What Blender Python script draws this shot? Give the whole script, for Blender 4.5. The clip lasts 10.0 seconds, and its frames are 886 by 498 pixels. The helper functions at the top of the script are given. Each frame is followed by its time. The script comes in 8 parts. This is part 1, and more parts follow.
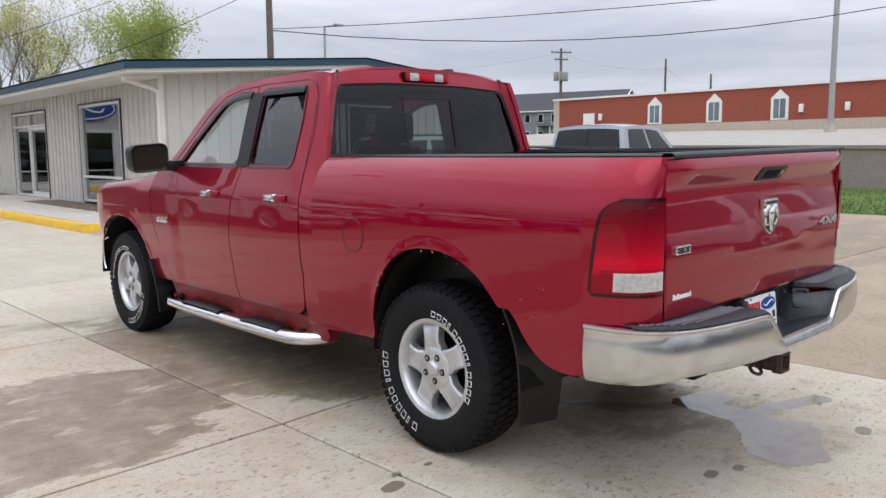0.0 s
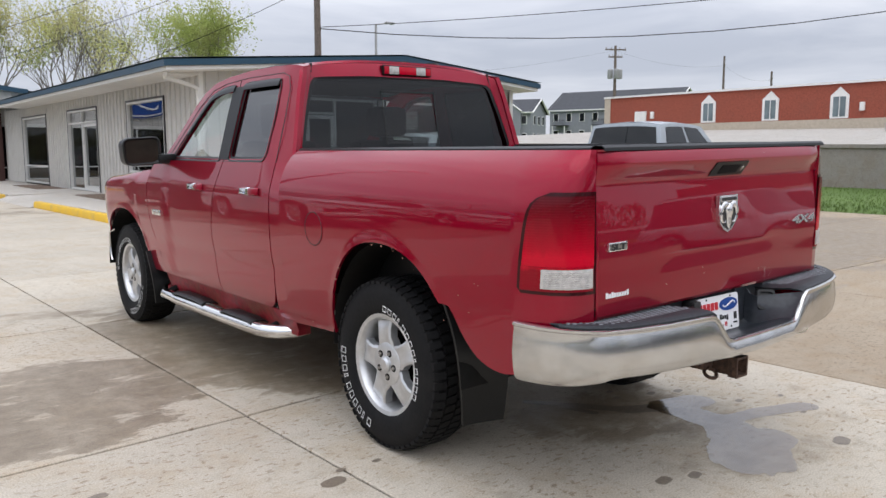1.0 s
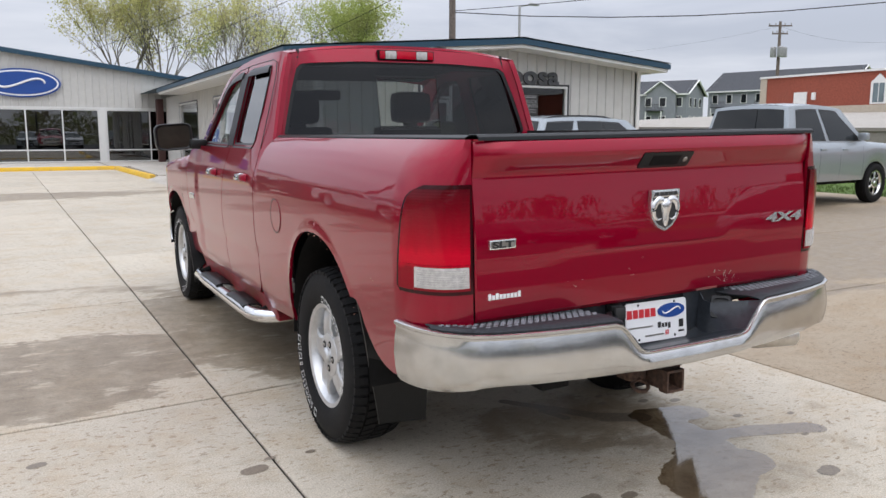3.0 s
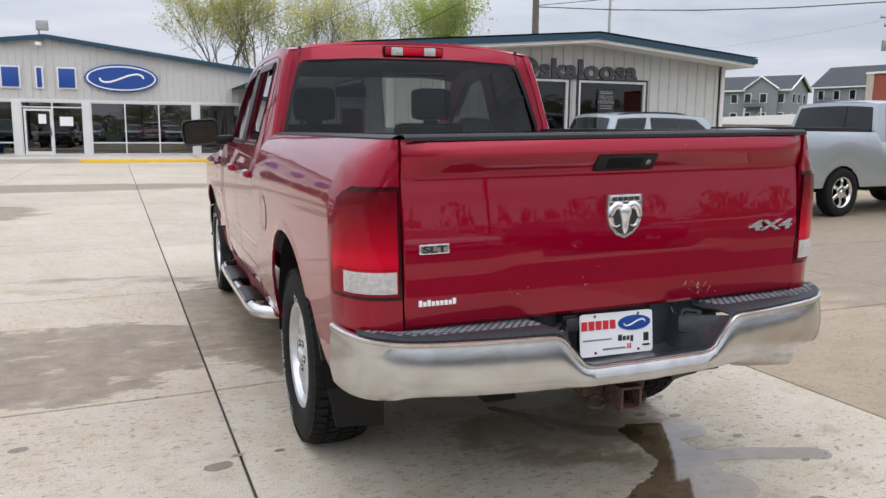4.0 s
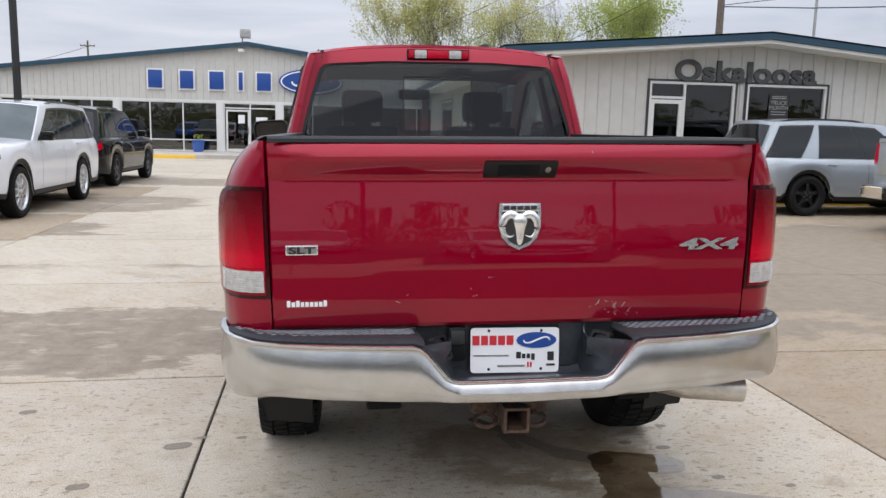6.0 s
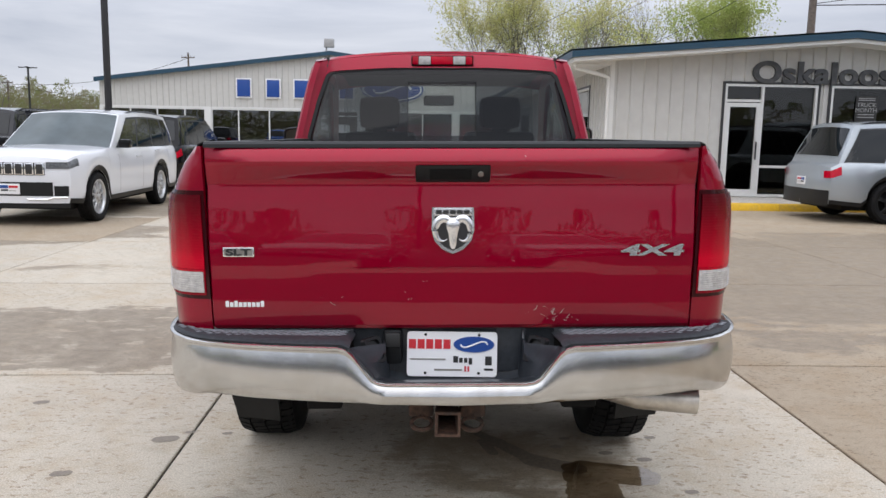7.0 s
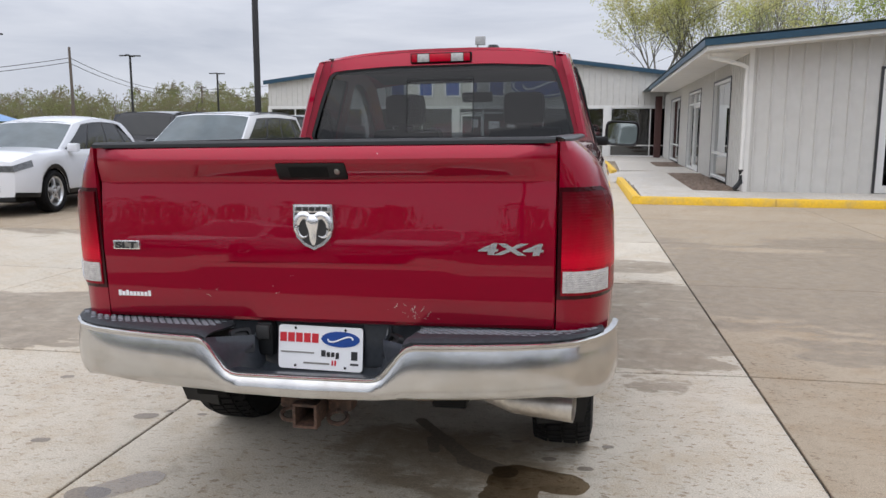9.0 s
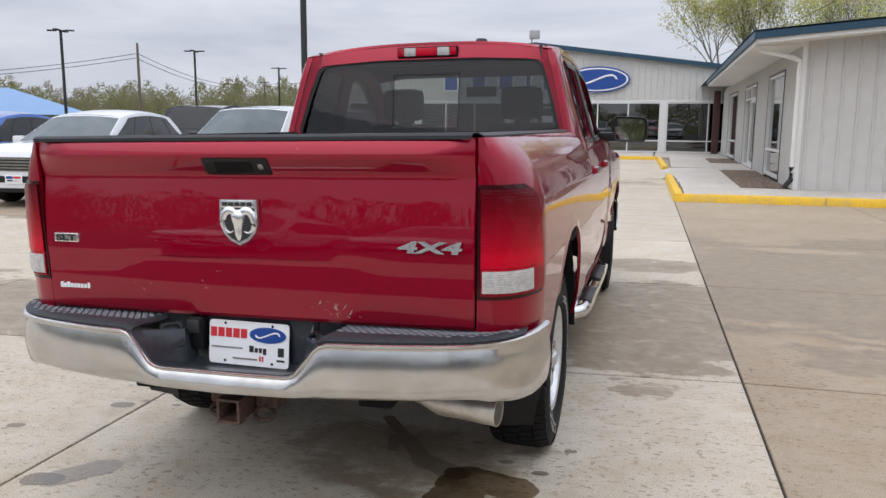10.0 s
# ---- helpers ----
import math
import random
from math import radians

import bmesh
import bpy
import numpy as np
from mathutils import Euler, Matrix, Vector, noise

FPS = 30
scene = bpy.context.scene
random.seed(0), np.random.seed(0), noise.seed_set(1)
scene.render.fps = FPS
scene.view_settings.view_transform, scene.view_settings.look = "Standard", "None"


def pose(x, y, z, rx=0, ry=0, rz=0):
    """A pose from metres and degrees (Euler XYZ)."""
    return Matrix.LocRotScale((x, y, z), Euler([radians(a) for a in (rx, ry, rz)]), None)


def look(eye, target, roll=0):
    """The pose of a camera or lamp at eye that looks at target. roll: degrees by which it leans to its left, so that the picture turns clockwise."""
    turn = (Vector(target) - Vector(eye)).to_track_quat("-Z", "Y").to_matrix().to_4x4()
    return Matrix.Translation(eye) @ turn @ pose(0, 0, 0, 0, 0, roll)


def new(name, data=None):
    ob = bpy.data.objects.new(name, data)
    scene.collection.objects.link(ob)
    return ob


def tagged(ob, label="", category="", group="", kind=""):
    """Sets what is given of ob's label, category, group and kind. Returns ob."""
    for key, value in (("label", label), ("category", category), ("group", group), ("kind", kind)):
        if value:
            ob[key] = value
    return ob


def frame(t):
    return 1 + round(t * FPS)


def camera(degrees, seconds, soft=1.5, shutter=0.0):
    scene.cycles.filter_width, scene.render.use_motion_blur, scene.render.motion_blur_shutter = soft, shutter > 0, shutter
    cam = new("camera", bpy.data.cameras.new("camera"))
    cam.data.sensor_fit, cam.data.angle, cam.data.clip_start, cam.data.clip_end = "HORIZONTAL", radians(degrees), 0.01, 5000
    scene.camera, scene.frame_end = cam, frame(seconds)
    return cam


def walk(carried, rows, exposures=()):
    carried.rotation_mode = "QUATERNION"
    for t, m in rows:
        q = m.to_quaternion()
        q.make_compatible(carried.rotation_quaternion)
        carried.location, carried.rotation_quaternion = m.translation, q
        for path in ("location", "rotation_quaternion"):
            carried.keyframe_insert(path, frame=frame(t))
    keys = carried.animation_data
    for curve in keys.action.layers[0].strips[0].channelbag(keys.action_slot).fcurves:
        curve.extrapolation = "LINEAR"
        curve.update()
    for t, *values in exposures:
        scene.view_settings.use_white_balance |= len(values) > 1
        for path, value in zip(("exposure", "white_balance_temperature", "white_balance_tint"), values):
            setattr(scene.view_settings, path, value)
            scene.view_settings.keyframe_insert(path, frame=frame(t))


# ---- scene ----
cam = camera(59.4, 10.0)
PATH = [
    (0, (-3.292, -2.619, 1.404), (-1.931, -1.173, 1.160), -0.3),
    (0.5, (-3.106, -2.804, 1.396), (-1.791, -1.317, 1.155), -0.1),
    (1, (-2.911, -2.884, 1.380), (-1.655, -1.348, 1.132), -0.0),
    (1.5, (-2.706, -2.943, 1.395), (-1.519, -1.355, 1.135), 0.0),
    (2, (-2.484, -3.076, 1.396), (-1.374, -1.435, 1.124), 0.0),
    (2.5, (-2.284, -3.194, 1.395), (-1.258, -1.501, 1.113), 0.0),
    (4, (-1.556, -3.417, 1.418), (-0.830, -1.578, 1.115), 0.5),
    (4.5, (-1.318, -3.440, 1.412), (-0.705, -1.560, 1.105), 0.8),
    (5, (-1.069, -3.460, 1.424), (-0.574, -1.547, 1.116), 1.2),
    (5.5, (-0.798, -3.562, 1.436), (-0.420, -1.622, 1.129), 1.3),
    (6, (-0.576, -3.618, 1.431), (-0.310, -1.659, 1.130), 1.4),
    (7.5, (0.179, -3.686, 1.443), (0.106, -1.708, 1.155), 0.8),
    (8, (0.413, -3.638, 1.448), (0.227, -1.668, 1.159), 0.6),
    (8.5, (0.657, -3.602, 1.449), (0.366, -1.645, 1.153), 0.3),
    (9, (0.932, -3.597, 1.453), (0.547, -1.658, 1.148), 0.2),
    (9.5, (1.144, -3.534, 1.442), (0.678, -1.615, 1.127), 0.1),
    (10, (1.351, -3.445, 1.458), (0.819, -1.544, 1.139), 0.4),
]
walk(cam, [(t, look(eye, target, roll)) for t, eye, target, roll in PATH], exposures=[(0.0, 0.0), (5.5, 0.02), (8.0, -0.06), (10.0, -0.05)])

# ---- sky and light ----
world = bpy.data.worlds.new("sky")
scene.world = world
world.use_nodes = True
wn, wl = world.node_tree.nodes, world.node_tree.links
wn.clear()
SUN_EL, SUN_AZ = 58.0, 200.0
sky = wn.new("ShaderNodeTexSky")
sky.sky_type = "NISHITA"
sky.sun_disc = False
sky.sun_elevation, sky.sun_rotation = radians(SUN_EL), radians(SUN_AZ)
coord = wn.new("ShaderNodeTexCoord")
squash = wn.new("ShaderNodeMapping")
squash.inputs["Scale"].default_value = (1.0, 1.0, 5.5)
clouds = wn.new("ShaderNodeTexNoise")
clouds.inputs["Scale"].default_value = 2.6
clouds.inputs["Detail"].default_value = 6.0
clouds.inputs["Roughness"].default_value = 0.55
clouds.inputs["Distortion"].default_value = 0.4
ramp = wn.new("ShaderNodeValToRGB")
ramp.color_ramp.elements[0].position, ramp.color_ramp.elements[0].color = 0.33, (0.50, 0.535, 0.63, 1)
ramp.color_ramp.elements[1].position, ramp.color_ramp.elements[1].color = 0.72, (0.80, 0.82, 0.895, 1)
dim = wn.new("ShaderNodeVectorMath")
dim.operation = "SCALE"
dim.inputs["Scale"].default_value = 0.10
cover = wn.new("ShaderNodeMix")
cover.data_type = "RGBA"
cover.inputs[0].default_value = 0.93
back = wn.new("ShaderNodeBackground")
back.inputs["Strength"].default_value = 1.0
wout = wn.new("ShaderNodeOutputWorld")
wl.new(coord.outputs["Generated"], squash.inputs["Vector"])
wl.new(squash.outputs["Vector"], clouds.inputs["Vector"])
wl.new(clouds.outputs["Fac"], ramp.inputs["Fac"])
wl.new(sky.outputs["Color"], dim.inputs[0])
wl.new(dim.outputs["Vector"], cover.inputs[6])
wl.new(ramp.outputs["Color"], cover.inputs[7])
# an overcast sky is brighter overhead than at the horizon
split = wn.new("ShaderNodeSeparateXYZ")
wl.new(coord.outputs["Generated"], split.inputs[0])
height = wn.new("ShaderNodeMapRange")
height.inputs[1].default_value, height.inputs[2].default_value, height.inputs[3].default_value, height.inputs[4].default_value = 0.12, 1.0, 1.08, 2.9
wl.new(split.outputs["Z"], height.inputs[0])
lift = wn.new("ShaderNodeVectorMath")
lift.operation = "SCALE"
wl.new(cover.outputs[2], lift.inputs[0])
wl.new(height.outputs[0], lift.inputs["Scale"])
wl.new(lift.outputs[0], back.inputs["Color"])
wl.new(back.outputs["Background"], wout.inputs["Surface"])
sun_data = bpy.data.lights.new("sun", "SUN")
sun_data.energy, sun_data.angle, sun_data.color = 0.95, radians(80), (1.0, 0.95, 0.92)
sun = new("sun", sun_data)
sun.matrix_world = look((0, 0, 30), (-30 * math.cos(radians(SUN_EL)) * math.sin(radians(SUN_AZ)), -30 * math.cos(radians(SUN_EL)) * math.cos(radians(SUN_AZ)), 30 - 30 * math.sin(radians(SUN_EL))))

# ---- materials ----


def shader(name):
    m = bpy.data.materials.new(name)
    m.use_nodes = True
    nt = m.node_tree
    return m, nt, nt.nodes["Principled BSDF"]


def plain(name, color, rough=0.5, metal=0.0, grain=0.0, size=40.0, bump=0.0, coat=0.0, dirt=0.0, dirt_color=(0.10, 0.085, 0.07), dirt_size=2.5, per_object=0.0, ior=1.5, speck=0.0):
    """A surface with two scales of variation: fine grain in colour and relief, and broad dirt with its own shapes."""
    m, nt, b = shader(name)
    n, l = nt.nodes, nt.links
    b.inputs["Roughness"].default_value, b.inputs["Metallic"].default_value = rough, metal
    b.inputs["Coat Weight"].default_value, b.inputs["Coat Roughness"].default_value = coat, 0.03
    b.inputs["IOR"].default_value = ior
    tc = n.new("ShaderNodeTexCoord")
    col = None
    base = n.new("ShaderNodeRGB")
    base.outputs[0].default_value = (*color, 1)
    col = base.outputs[0]
    if grain or bump:
        t = n.new("ShaderNodeTexNoise")
        t.inputs["Scale"].default_value, t.inputs["Detail"].default_value = size, 5
        l.new(tc.outputs["Object"], t.inputs["Vector"])
        if grain:
            mp = n.new("ShaderNodeMapRange")
            mp.inputs[1].default_value, mp.inputs[2].default_value = 0.25, 0.75
            mp.inputs[3].default_value, mp.inputs[4].default_value = 1 - grain, 1 + grain
            mul = n.new("ShaderNodeVectorMath")
            mul.operation = "SCALE"
            l.new(t.outputs["Fac"], mp.inputs[0])
            l.new(col, mul.inputs[0])
            l.new(mp.outputs[0], mul.inputs["Scale"])
            col = mul.outputs[0]
        if bump:
            bp = n.new("ShaderNodeBump")
            bp.inputs["Strength"].default_value, bp.inputs["Distance"].default_value = 1.0, bump
            l.new(t.outputs["Fac"], bp.inputs["Height"])
            l.new(bp.outputs[0], b.inputs["Normal"])
    if dirt:
        t2 = n.new("ShaderNodeTexNoise")
        t2.inputs["Scale"].default_value, t2.inputs["Detail"].default_value, t2.inputs["Roughness"].default_value = dirt_size, 7, 0.65
        l.new(tc.outputs["Object"], t2.inputs["Vector"])
        mp2 = n.new("ShaderNodeMapRange")
        mp2.inputs[1].default_value, mp2.inputs[2].default_value, mp2.inputs[4].default_value = 0.48, 0.72, dirt
        l.new(t2.outputs["Fac"], mp2.inputs[0])
        mx = n.new("ShaderNodeMix")
        mx.data_type = "RGBA"
        mx.inputs[7].default_value = (*dirt_color, 1)
        l.new(mp2.outputs[0], mx.inputs[0])
        l.new(col, mx.inputs[6])
        col = mx.outputs[2]
    if per_object:
        oi = n.new("ShaderNodeObjectInfo")
        mp3 = n.new("ShaderNodeMapRange")
        mp3.inputs[3].default_value, mp3.inputs[4].default_value = 1 - per_object, 1 + per_object
        mul = n.new("ShaderNodeVectorMath")
        mul.operation = "SCALE"
        l.new(oi.outputs["Random"], mp3.inputs[0])
        l.new(col, mul.inputs[0])
        l.new(mp3.outputs[0], mul.inputs["Scale"])
        col = mul.outputs[0]
    l.new(col, b.inputs["Base Color"])
    return m


def glass(name, tint, rough=0.0, gloss=0.06):
    """Tinted pane: partly see-through, with the reflection of real glass."""
    m, nt, b = shader(name)
    n, l = nt.nodes, nt.links
    n.remove(b)
    tr = n.new("ShaderNodeBsdfTransparent")
    tr.inputs["Color"].default_value = (*tint, 1)
    gl = n.new("ShaderNodeBsdfGlossy")
    gl.inputs["Roughness"].default_value = rough
    gl.inputs["Color"].default_value = (1, 1, 1, 1)
    lw = n.new("ShaderNodeLayerWeight")
    lw.inputs["Blend"].default_value = 0.5
    pw = n.new("ShaderNodeMath")
    pw.operation, pw.inputs[1].default_value = "POWER", 4.0
    fr = n.new("ShaderNodeMapRange")
    fr.inputs[3].default_value, fr.inputs[4].default_value = gloss, 1.0
    l.new(lw.outputs["Facing"], pw.inputs[0])
    l.new(pw.outputs[0], fr.inputs[0])
    mx = n.new("ShaderNodeMixShader")
    l.new(fr.outputs[0], mx.inputs[0])
    l.new(tr.outputs[0], mx.inputs[1])
    l.new(gl.outputs[0], mx.inputs[2])
    l.new(mx.outputs[0], n["Material Output"].inputs["Surface"])
    return m


def car_paint(name, color, flake=0.0, rough=0.28, coat=1.0, metal=0.0, dust=0.0, coat_ior=1.55):
    m, nt, b = shader(name)
    n, l = nt.nodes, nt.links
    tc = n.new("ShaderNodeTexCoord")
    fl = n.new("ShaderNodeTexNoise")
    fl.inputs["Scale"].default_value, fl.inputs["Detail"].default_value = 900, 1
    l.new(tc.outputs["Object"], fl.inputs["Vector"])
    mp = n.new("ShaderNodeMapRange")
    mp.inputs[1].default_value, mp.inputs[2].default_value = 0.3, 0.7
    mp.inputs[3].default_value, mp.inputs[4].default_value = 1 - flake, 1 + flake
    l.new(fl.outputs["Fac"], mp.inputs[0])
    base = n.new("ShaderNodeRGB")
    base.outputs[0].default_value = (*color, 1)
    mul = n.new("ShaderNodeVectorMath")
    mul.operation = "SCALE"
    l.new(base.outputs[0], mul.inputs[0])
    l.new(mp.outputs[0], mul.inputs["Scale"])
    du = n.new("ShaderNodeTexNoise")
    du.inputs["Scale"].default_value, du.inputs["Detail"].default_value, du.inputs["Roughness"].default_value = 3.0, 8, 0.7
    l.new(tc.outputs["Object"], du.inputs["Vector"])
    dm = n.new("ShaderNodeMapRange")
    dm.inputs[1].default_value, dm.inputs[2].default_value, dm.inputs[4].default_value = 0.45, 0.8, dust
    l.new(du.outputs["Fac"], dm.inputs[0])
    mx = n.new("ShaderNodeMix")
    mx.data_type = "RGBA"
    mx.inputs[7].default_value = (0.30, 0.24, 0.20, 1)
    l.new(dm.outputs[0], mx.inputs[0])
    l.new(mul.outputs[0], mx.inputs[6])
    l.new(mx.outputs[2], b.inputs["Base Color"])
    rm = n.new("ShaderNodeMapRange")
    rm.inputs[3].default_value, rm.inputs[4].default_value = 0.0, 0.035
    l.new(du.outputs["Fac"], rm.inputs[0])
    l.new(rm.outputs[0], b.inputs["Coat Roughness"])
    b.inputs["Roughness"].default_value, b.inputs["Metallic"].default_value, b.inputs["Coat Weight"].default_value = rough, metal, coat
    b.inputs["Coat IOR"].default_value = coat_ior
    b.inputs["Specular IOR Level"].default_value = 0.03
    # the faint unevenness of sprayed paint
    op = n.new("ShaderNodeTexNoise")
    op.inputs["Scale"].default_value, op.inputs["Detail"].default_value = 6.0, 2
    l.new(tc.outputs["Object"], op.inputs["Vector"])
    bp = n.new("ShaderNodeBump")
    bp.inputs["Strength"].default_value, bp.inputs["Distance"].default_value = 0.3, 0.0009
    l.new(op.outputs["Fac"], bp.inputs["Height"])
    l.new(bp.outputs[0], b.inputs["Coat Normal"])
    return m


RED = car_paint("red_paint", (0.29, 0.0003, 0.0185), flake=0.18, rough=0.34, metal=0.55, dust=0.0, coat_ior=1.45)
WHITE = car_paint("white_paint", (0.68, 0.69, 0.71))
BLACKP = car_paint("black_paint", (0.004, 0.0045, 0.0055), coat_ior=1.33)
DARKP = car_paint("near_black_paint", (0.010, 0.011, 0.015), coat_ior=1.45)
SILVER = car_paint("silver_paint", (0.37, 0.405, 0.43), flake=0.2, metal=0.6, rough=0.35)
BLUEP = car_paint("blue_paint", (0.03, 0.12, 0.42), flake=0.2, metal=0.4)
CHROME = plain("worn_chrome", (0.58, 0.58, 0.575), rough=0.2, metal=1.0, grain=0.10, size=14, dirt=0.35, dirt_color=(0.42, 0.38, 0.32), dirt_size=5, bump=0.0004)
BRIGHT = plain("bright_chrome", (0.8, 0.8, 0.8), rough=0.06, metal=1.0)
ALLOY = plain("cast_alloy", (0.62, 0.63, 0.64), rough=0.32, metal=0.75, grain=0.08, size=30, dirt=0.25, dirt_color=(0.25, 0.22, 0.19), dirt_size=9)
RUBBER = plain("tyre_rubber", (0.007, 0.007, 0.0075), rough=0.72, ior=1.3, grain=0.3, size=60, bump=0.0008, dirt=0.3, dirt_color=(0.024, 0.022, 0.02), dirt_size=8)
TRIM = plain("black_plastic", (0.006, 0.0065, 0.007), rough=0.42, ior=1.4, grain=0.25, size=120, bump=0.0003, dirt=0.2, dirt_color=(0.02, 0.02, 0.021), dirt_size=7)
# black treads; the pale grey-blue stands for the sky their facets reflect
TREAD = plain("tread_with_sky_sheen", (0.21, 0.225, 0.245), rough=0.5, grain=0.4, size=90, bump=0.0006, dirt=0.5, dirt_color=(0.13, 0.14, 0.15), dirt_size=9)
GLOSSB = plain("wet_grey_plastic", (0.026, 0.030, 0.036), rough=0.28, grain=0.25, size=60, bump=0.0004, dirt=0.5, dirt_color=(0.075, 0.083, 0.095), dirt_size=7)
# base lifted to grey-blue in place of the wet pad's sheen
PADM = plain("wet_black_pad", (0.028, 0.031, 0.036), rough=0.55, ior=1.35, grain=0.3, size=80, bump=0.0006, dirt=0.4, dirt_color=(0.05, 0.054, 0.06), dirt_size=10)
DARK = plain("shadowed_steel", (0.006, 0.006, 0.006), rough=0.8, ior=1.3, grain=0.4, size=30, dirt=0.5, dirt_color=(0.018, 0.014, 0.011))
RUST = plain("rusted_steel", (0.075, 0.040, 0.026), rough=0.8, grain=0.7, size=60, bump=0.002, dirt=1.0, dirt_color=(0.03, 0.025, 0.022), dirt_size=16)
PIPE = plain("bare_steel_pipe", (0.62, 0.58, 0.52), rough=0.42, metal=0.8, grain=0.15, size=30, dirt=0.4, dirt_color=(0.30, 0.24, 0.18), dirt_size=11)
STEEL = plain("dull_steel", (0.38, 0.36, 0.33), rough=0.38, metal=0.9, grain=0.2, size=25, dirt=0.5, dirt_color=(0.16, 0.11, 0.08), dirt_size=9)
WHITEP = plain("white_print", (0.80, 0.80, 0.80), rough=0.5)
BLACKI = plain("black_print", (0.02, 0.02, 0.02), rough=0.5)
REDI = plain("red_print", (0.55, 0.02, 0.03), rough=0.5)
BLUEI = plain("blue_sign", (0.012, 0.06, 0.27), rough=0.3, grain=0.06, size=20)
CLOTH = plain("grey_cloth", (0.03, 0.03, 0.034), rough=0.95, grain=0.3, size=90, bump=0.001)
DASHM = plain("dark_dashboard", (0.035, 0.035, 0.038), rough=0.6, grain=0.2, size=100)
TINT = glass("privacy_glass", (0.12, 0.135, 0.145), gloss=0.030)
PANEG = glass("sliding_pane_glass", (0.42, 0.44, 0.43), gloss=0.035)
SIDET = glass("side_privacy_glass", (0.05, 0.058, 0.062), gloss=0.085)
CLEARG = glass("clear_auto_glass", (0.80, 0.86, 0.84))
SHOPG = glass("storefront_glass", (0.30, 0.33, 0.33), gloss=0.12)
CARG = plain("tinted_car_window", (0.010, 0.012, 0.013), rough=0.02, ior=1.45)
# paler than the other windows: mirrored sky is put into the base colour
WINDG = plain("car_windshield", (0.085, 0.105, 0.11), rough=0.03, ior=1.42, grain=0.25, size=2.5)
OFFG = glass("office_glass", (0.30, 0.33, 0.33), gloss=0.05)
# the two door mirrors hold the pale and dark view they reflect as colour
PALEMIRROR = plain("pale_view_mirror_glass", (0.34, 0.37, 0.35), rough=0.03, metal=1.0)
MIRROR = plain("mirror_glass", (0.055, 0.046, 0.036), rough=0.3, metal=0.8, grain=0.3, size=9)
REDLENS = plain("red_lens", (0.46, 0.0006, 0.018), rough=0.15, ior=1.25, coat=0.4, grain=0.35, size=12, bump=0.0008)
DARKLENS = plain("dark_red_lens", (0.035, 0.0008, 0.003), rough=0.2, ior=1.25, coat=0.35, grain=0.08, size=60, bump=0.0008)
CLEARLENS = plain("clear_lens", (0.50, 0.48, 0.46), rough=0.2, coat=0.6, grain=0.2, size=70, bump=0.0015)
HEADL = plain("dark_headlight", (0.10, 0.105, 0.11), rough=0.08, coat=1.0, grain=0.6, size=30)
YELLOW = plain("worn_yellow_paint", (0.72, 0.44, 0.02), rough=0.65, grain=0.15, size=25, bump=0.002, dirt=0.55, dirt_color=(0.34, 0.27, 0.16), dirt_size=3.0)
SIDING = plain("beige_metal_siding", (0.535, 0.525, 0.495), rough=0.5, grain=0.05, size=5, dirt=0.28, dirt_color=(0.45, 0.43, 0.395), dirt_size=1.3)
SOFFIT = plain("cream_soffit", (0.72, 0.71, 0.68), rough=0.55, grain=0.05, size=6, dirt=0.25, dirt_color=(0.45, 0.42, 0.36), dirt_size=1.5)
TEAL = plain("teal_metal_fascia", (0.010, 0.050, 0.088), rough=0.42, grain=0.08, size=4, dirt=0.2, dirt_color=(0.05, 0.09, 0.11), dirt_size=1.2)
ROOFM = plain("dark_metal_roof", (0.05, 0.09, 0.11), rough=0.5, grain=0.1, size=3)
FRAMEM = plain("white_aluminium_frame", (0.70, 0.70, 0.68), rough=0.4, metal=0.2, grain=0.04, size=20)
DARKFR = plain("dark_frame", (0.03, 0.03, 0.032), rough=0.4)
LETTERS = plain("weathered_grey_letters", (0.055, 0.058, 0.062), rough=0.7, grain=0.35, size=6, dirt=0.5, dirt_color=(0.16, 0.15, 0.14), dirt_size=5)
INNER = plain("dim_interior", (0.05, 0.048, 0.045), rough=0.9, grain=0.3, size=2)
BRICK = plain("red_brickwork", (0.30, 0.075, 0.045), rough=0.85, grain=0.25, size=12, dirt=0.35, dirt_color=(0.22, 0.075, 0.05), dirt_size=0.8)
STONE = plain("tan_stone_band", (0.50, 0.43, 0.34), rough=0.85, grain=0.12, size=8)
WHITEW = plain("white_painted_wood", (0.78, 0.77, 0.74), rough=0.5, grain=0.05, size=6)
SIDE2 = plain("grey_lap_siding", (0.24, 0.25, 0.27), rough=0.7, grain=0.1, size=2)
SHINGLE = plain("dark_shingles", (0.055, 0.058, 0.065), rough=0.85, grain=0.3, size=4)
WOODP = plain("weathered_pole_wood", (0.15, 0.12, 0.10), rough=0.9, grain=0.35, size=14, bump=0.004)
POLEM = plain("dark_bronze_pole", (0.022, 0.021, 0.021), rough=0.45)
GALV = plain("galvanised_steel", (0.36, 0.36, 0.36), rough=0.5, metal=0.4, grain=0.15, size=12)
WIREM = plain("black_wire", (0.02, 0.02, 0.02), rough=0.7)
BLUEROOF = plain("blue_metal_roof", (0.15, 0.27, 0.46), rough=0.5, grain=0.06, size=2)
BARK = plain("tree_bark", (0.17, 0.15, 0.125), rough=0.95, grain=0.4, size=10, bump=0.01)


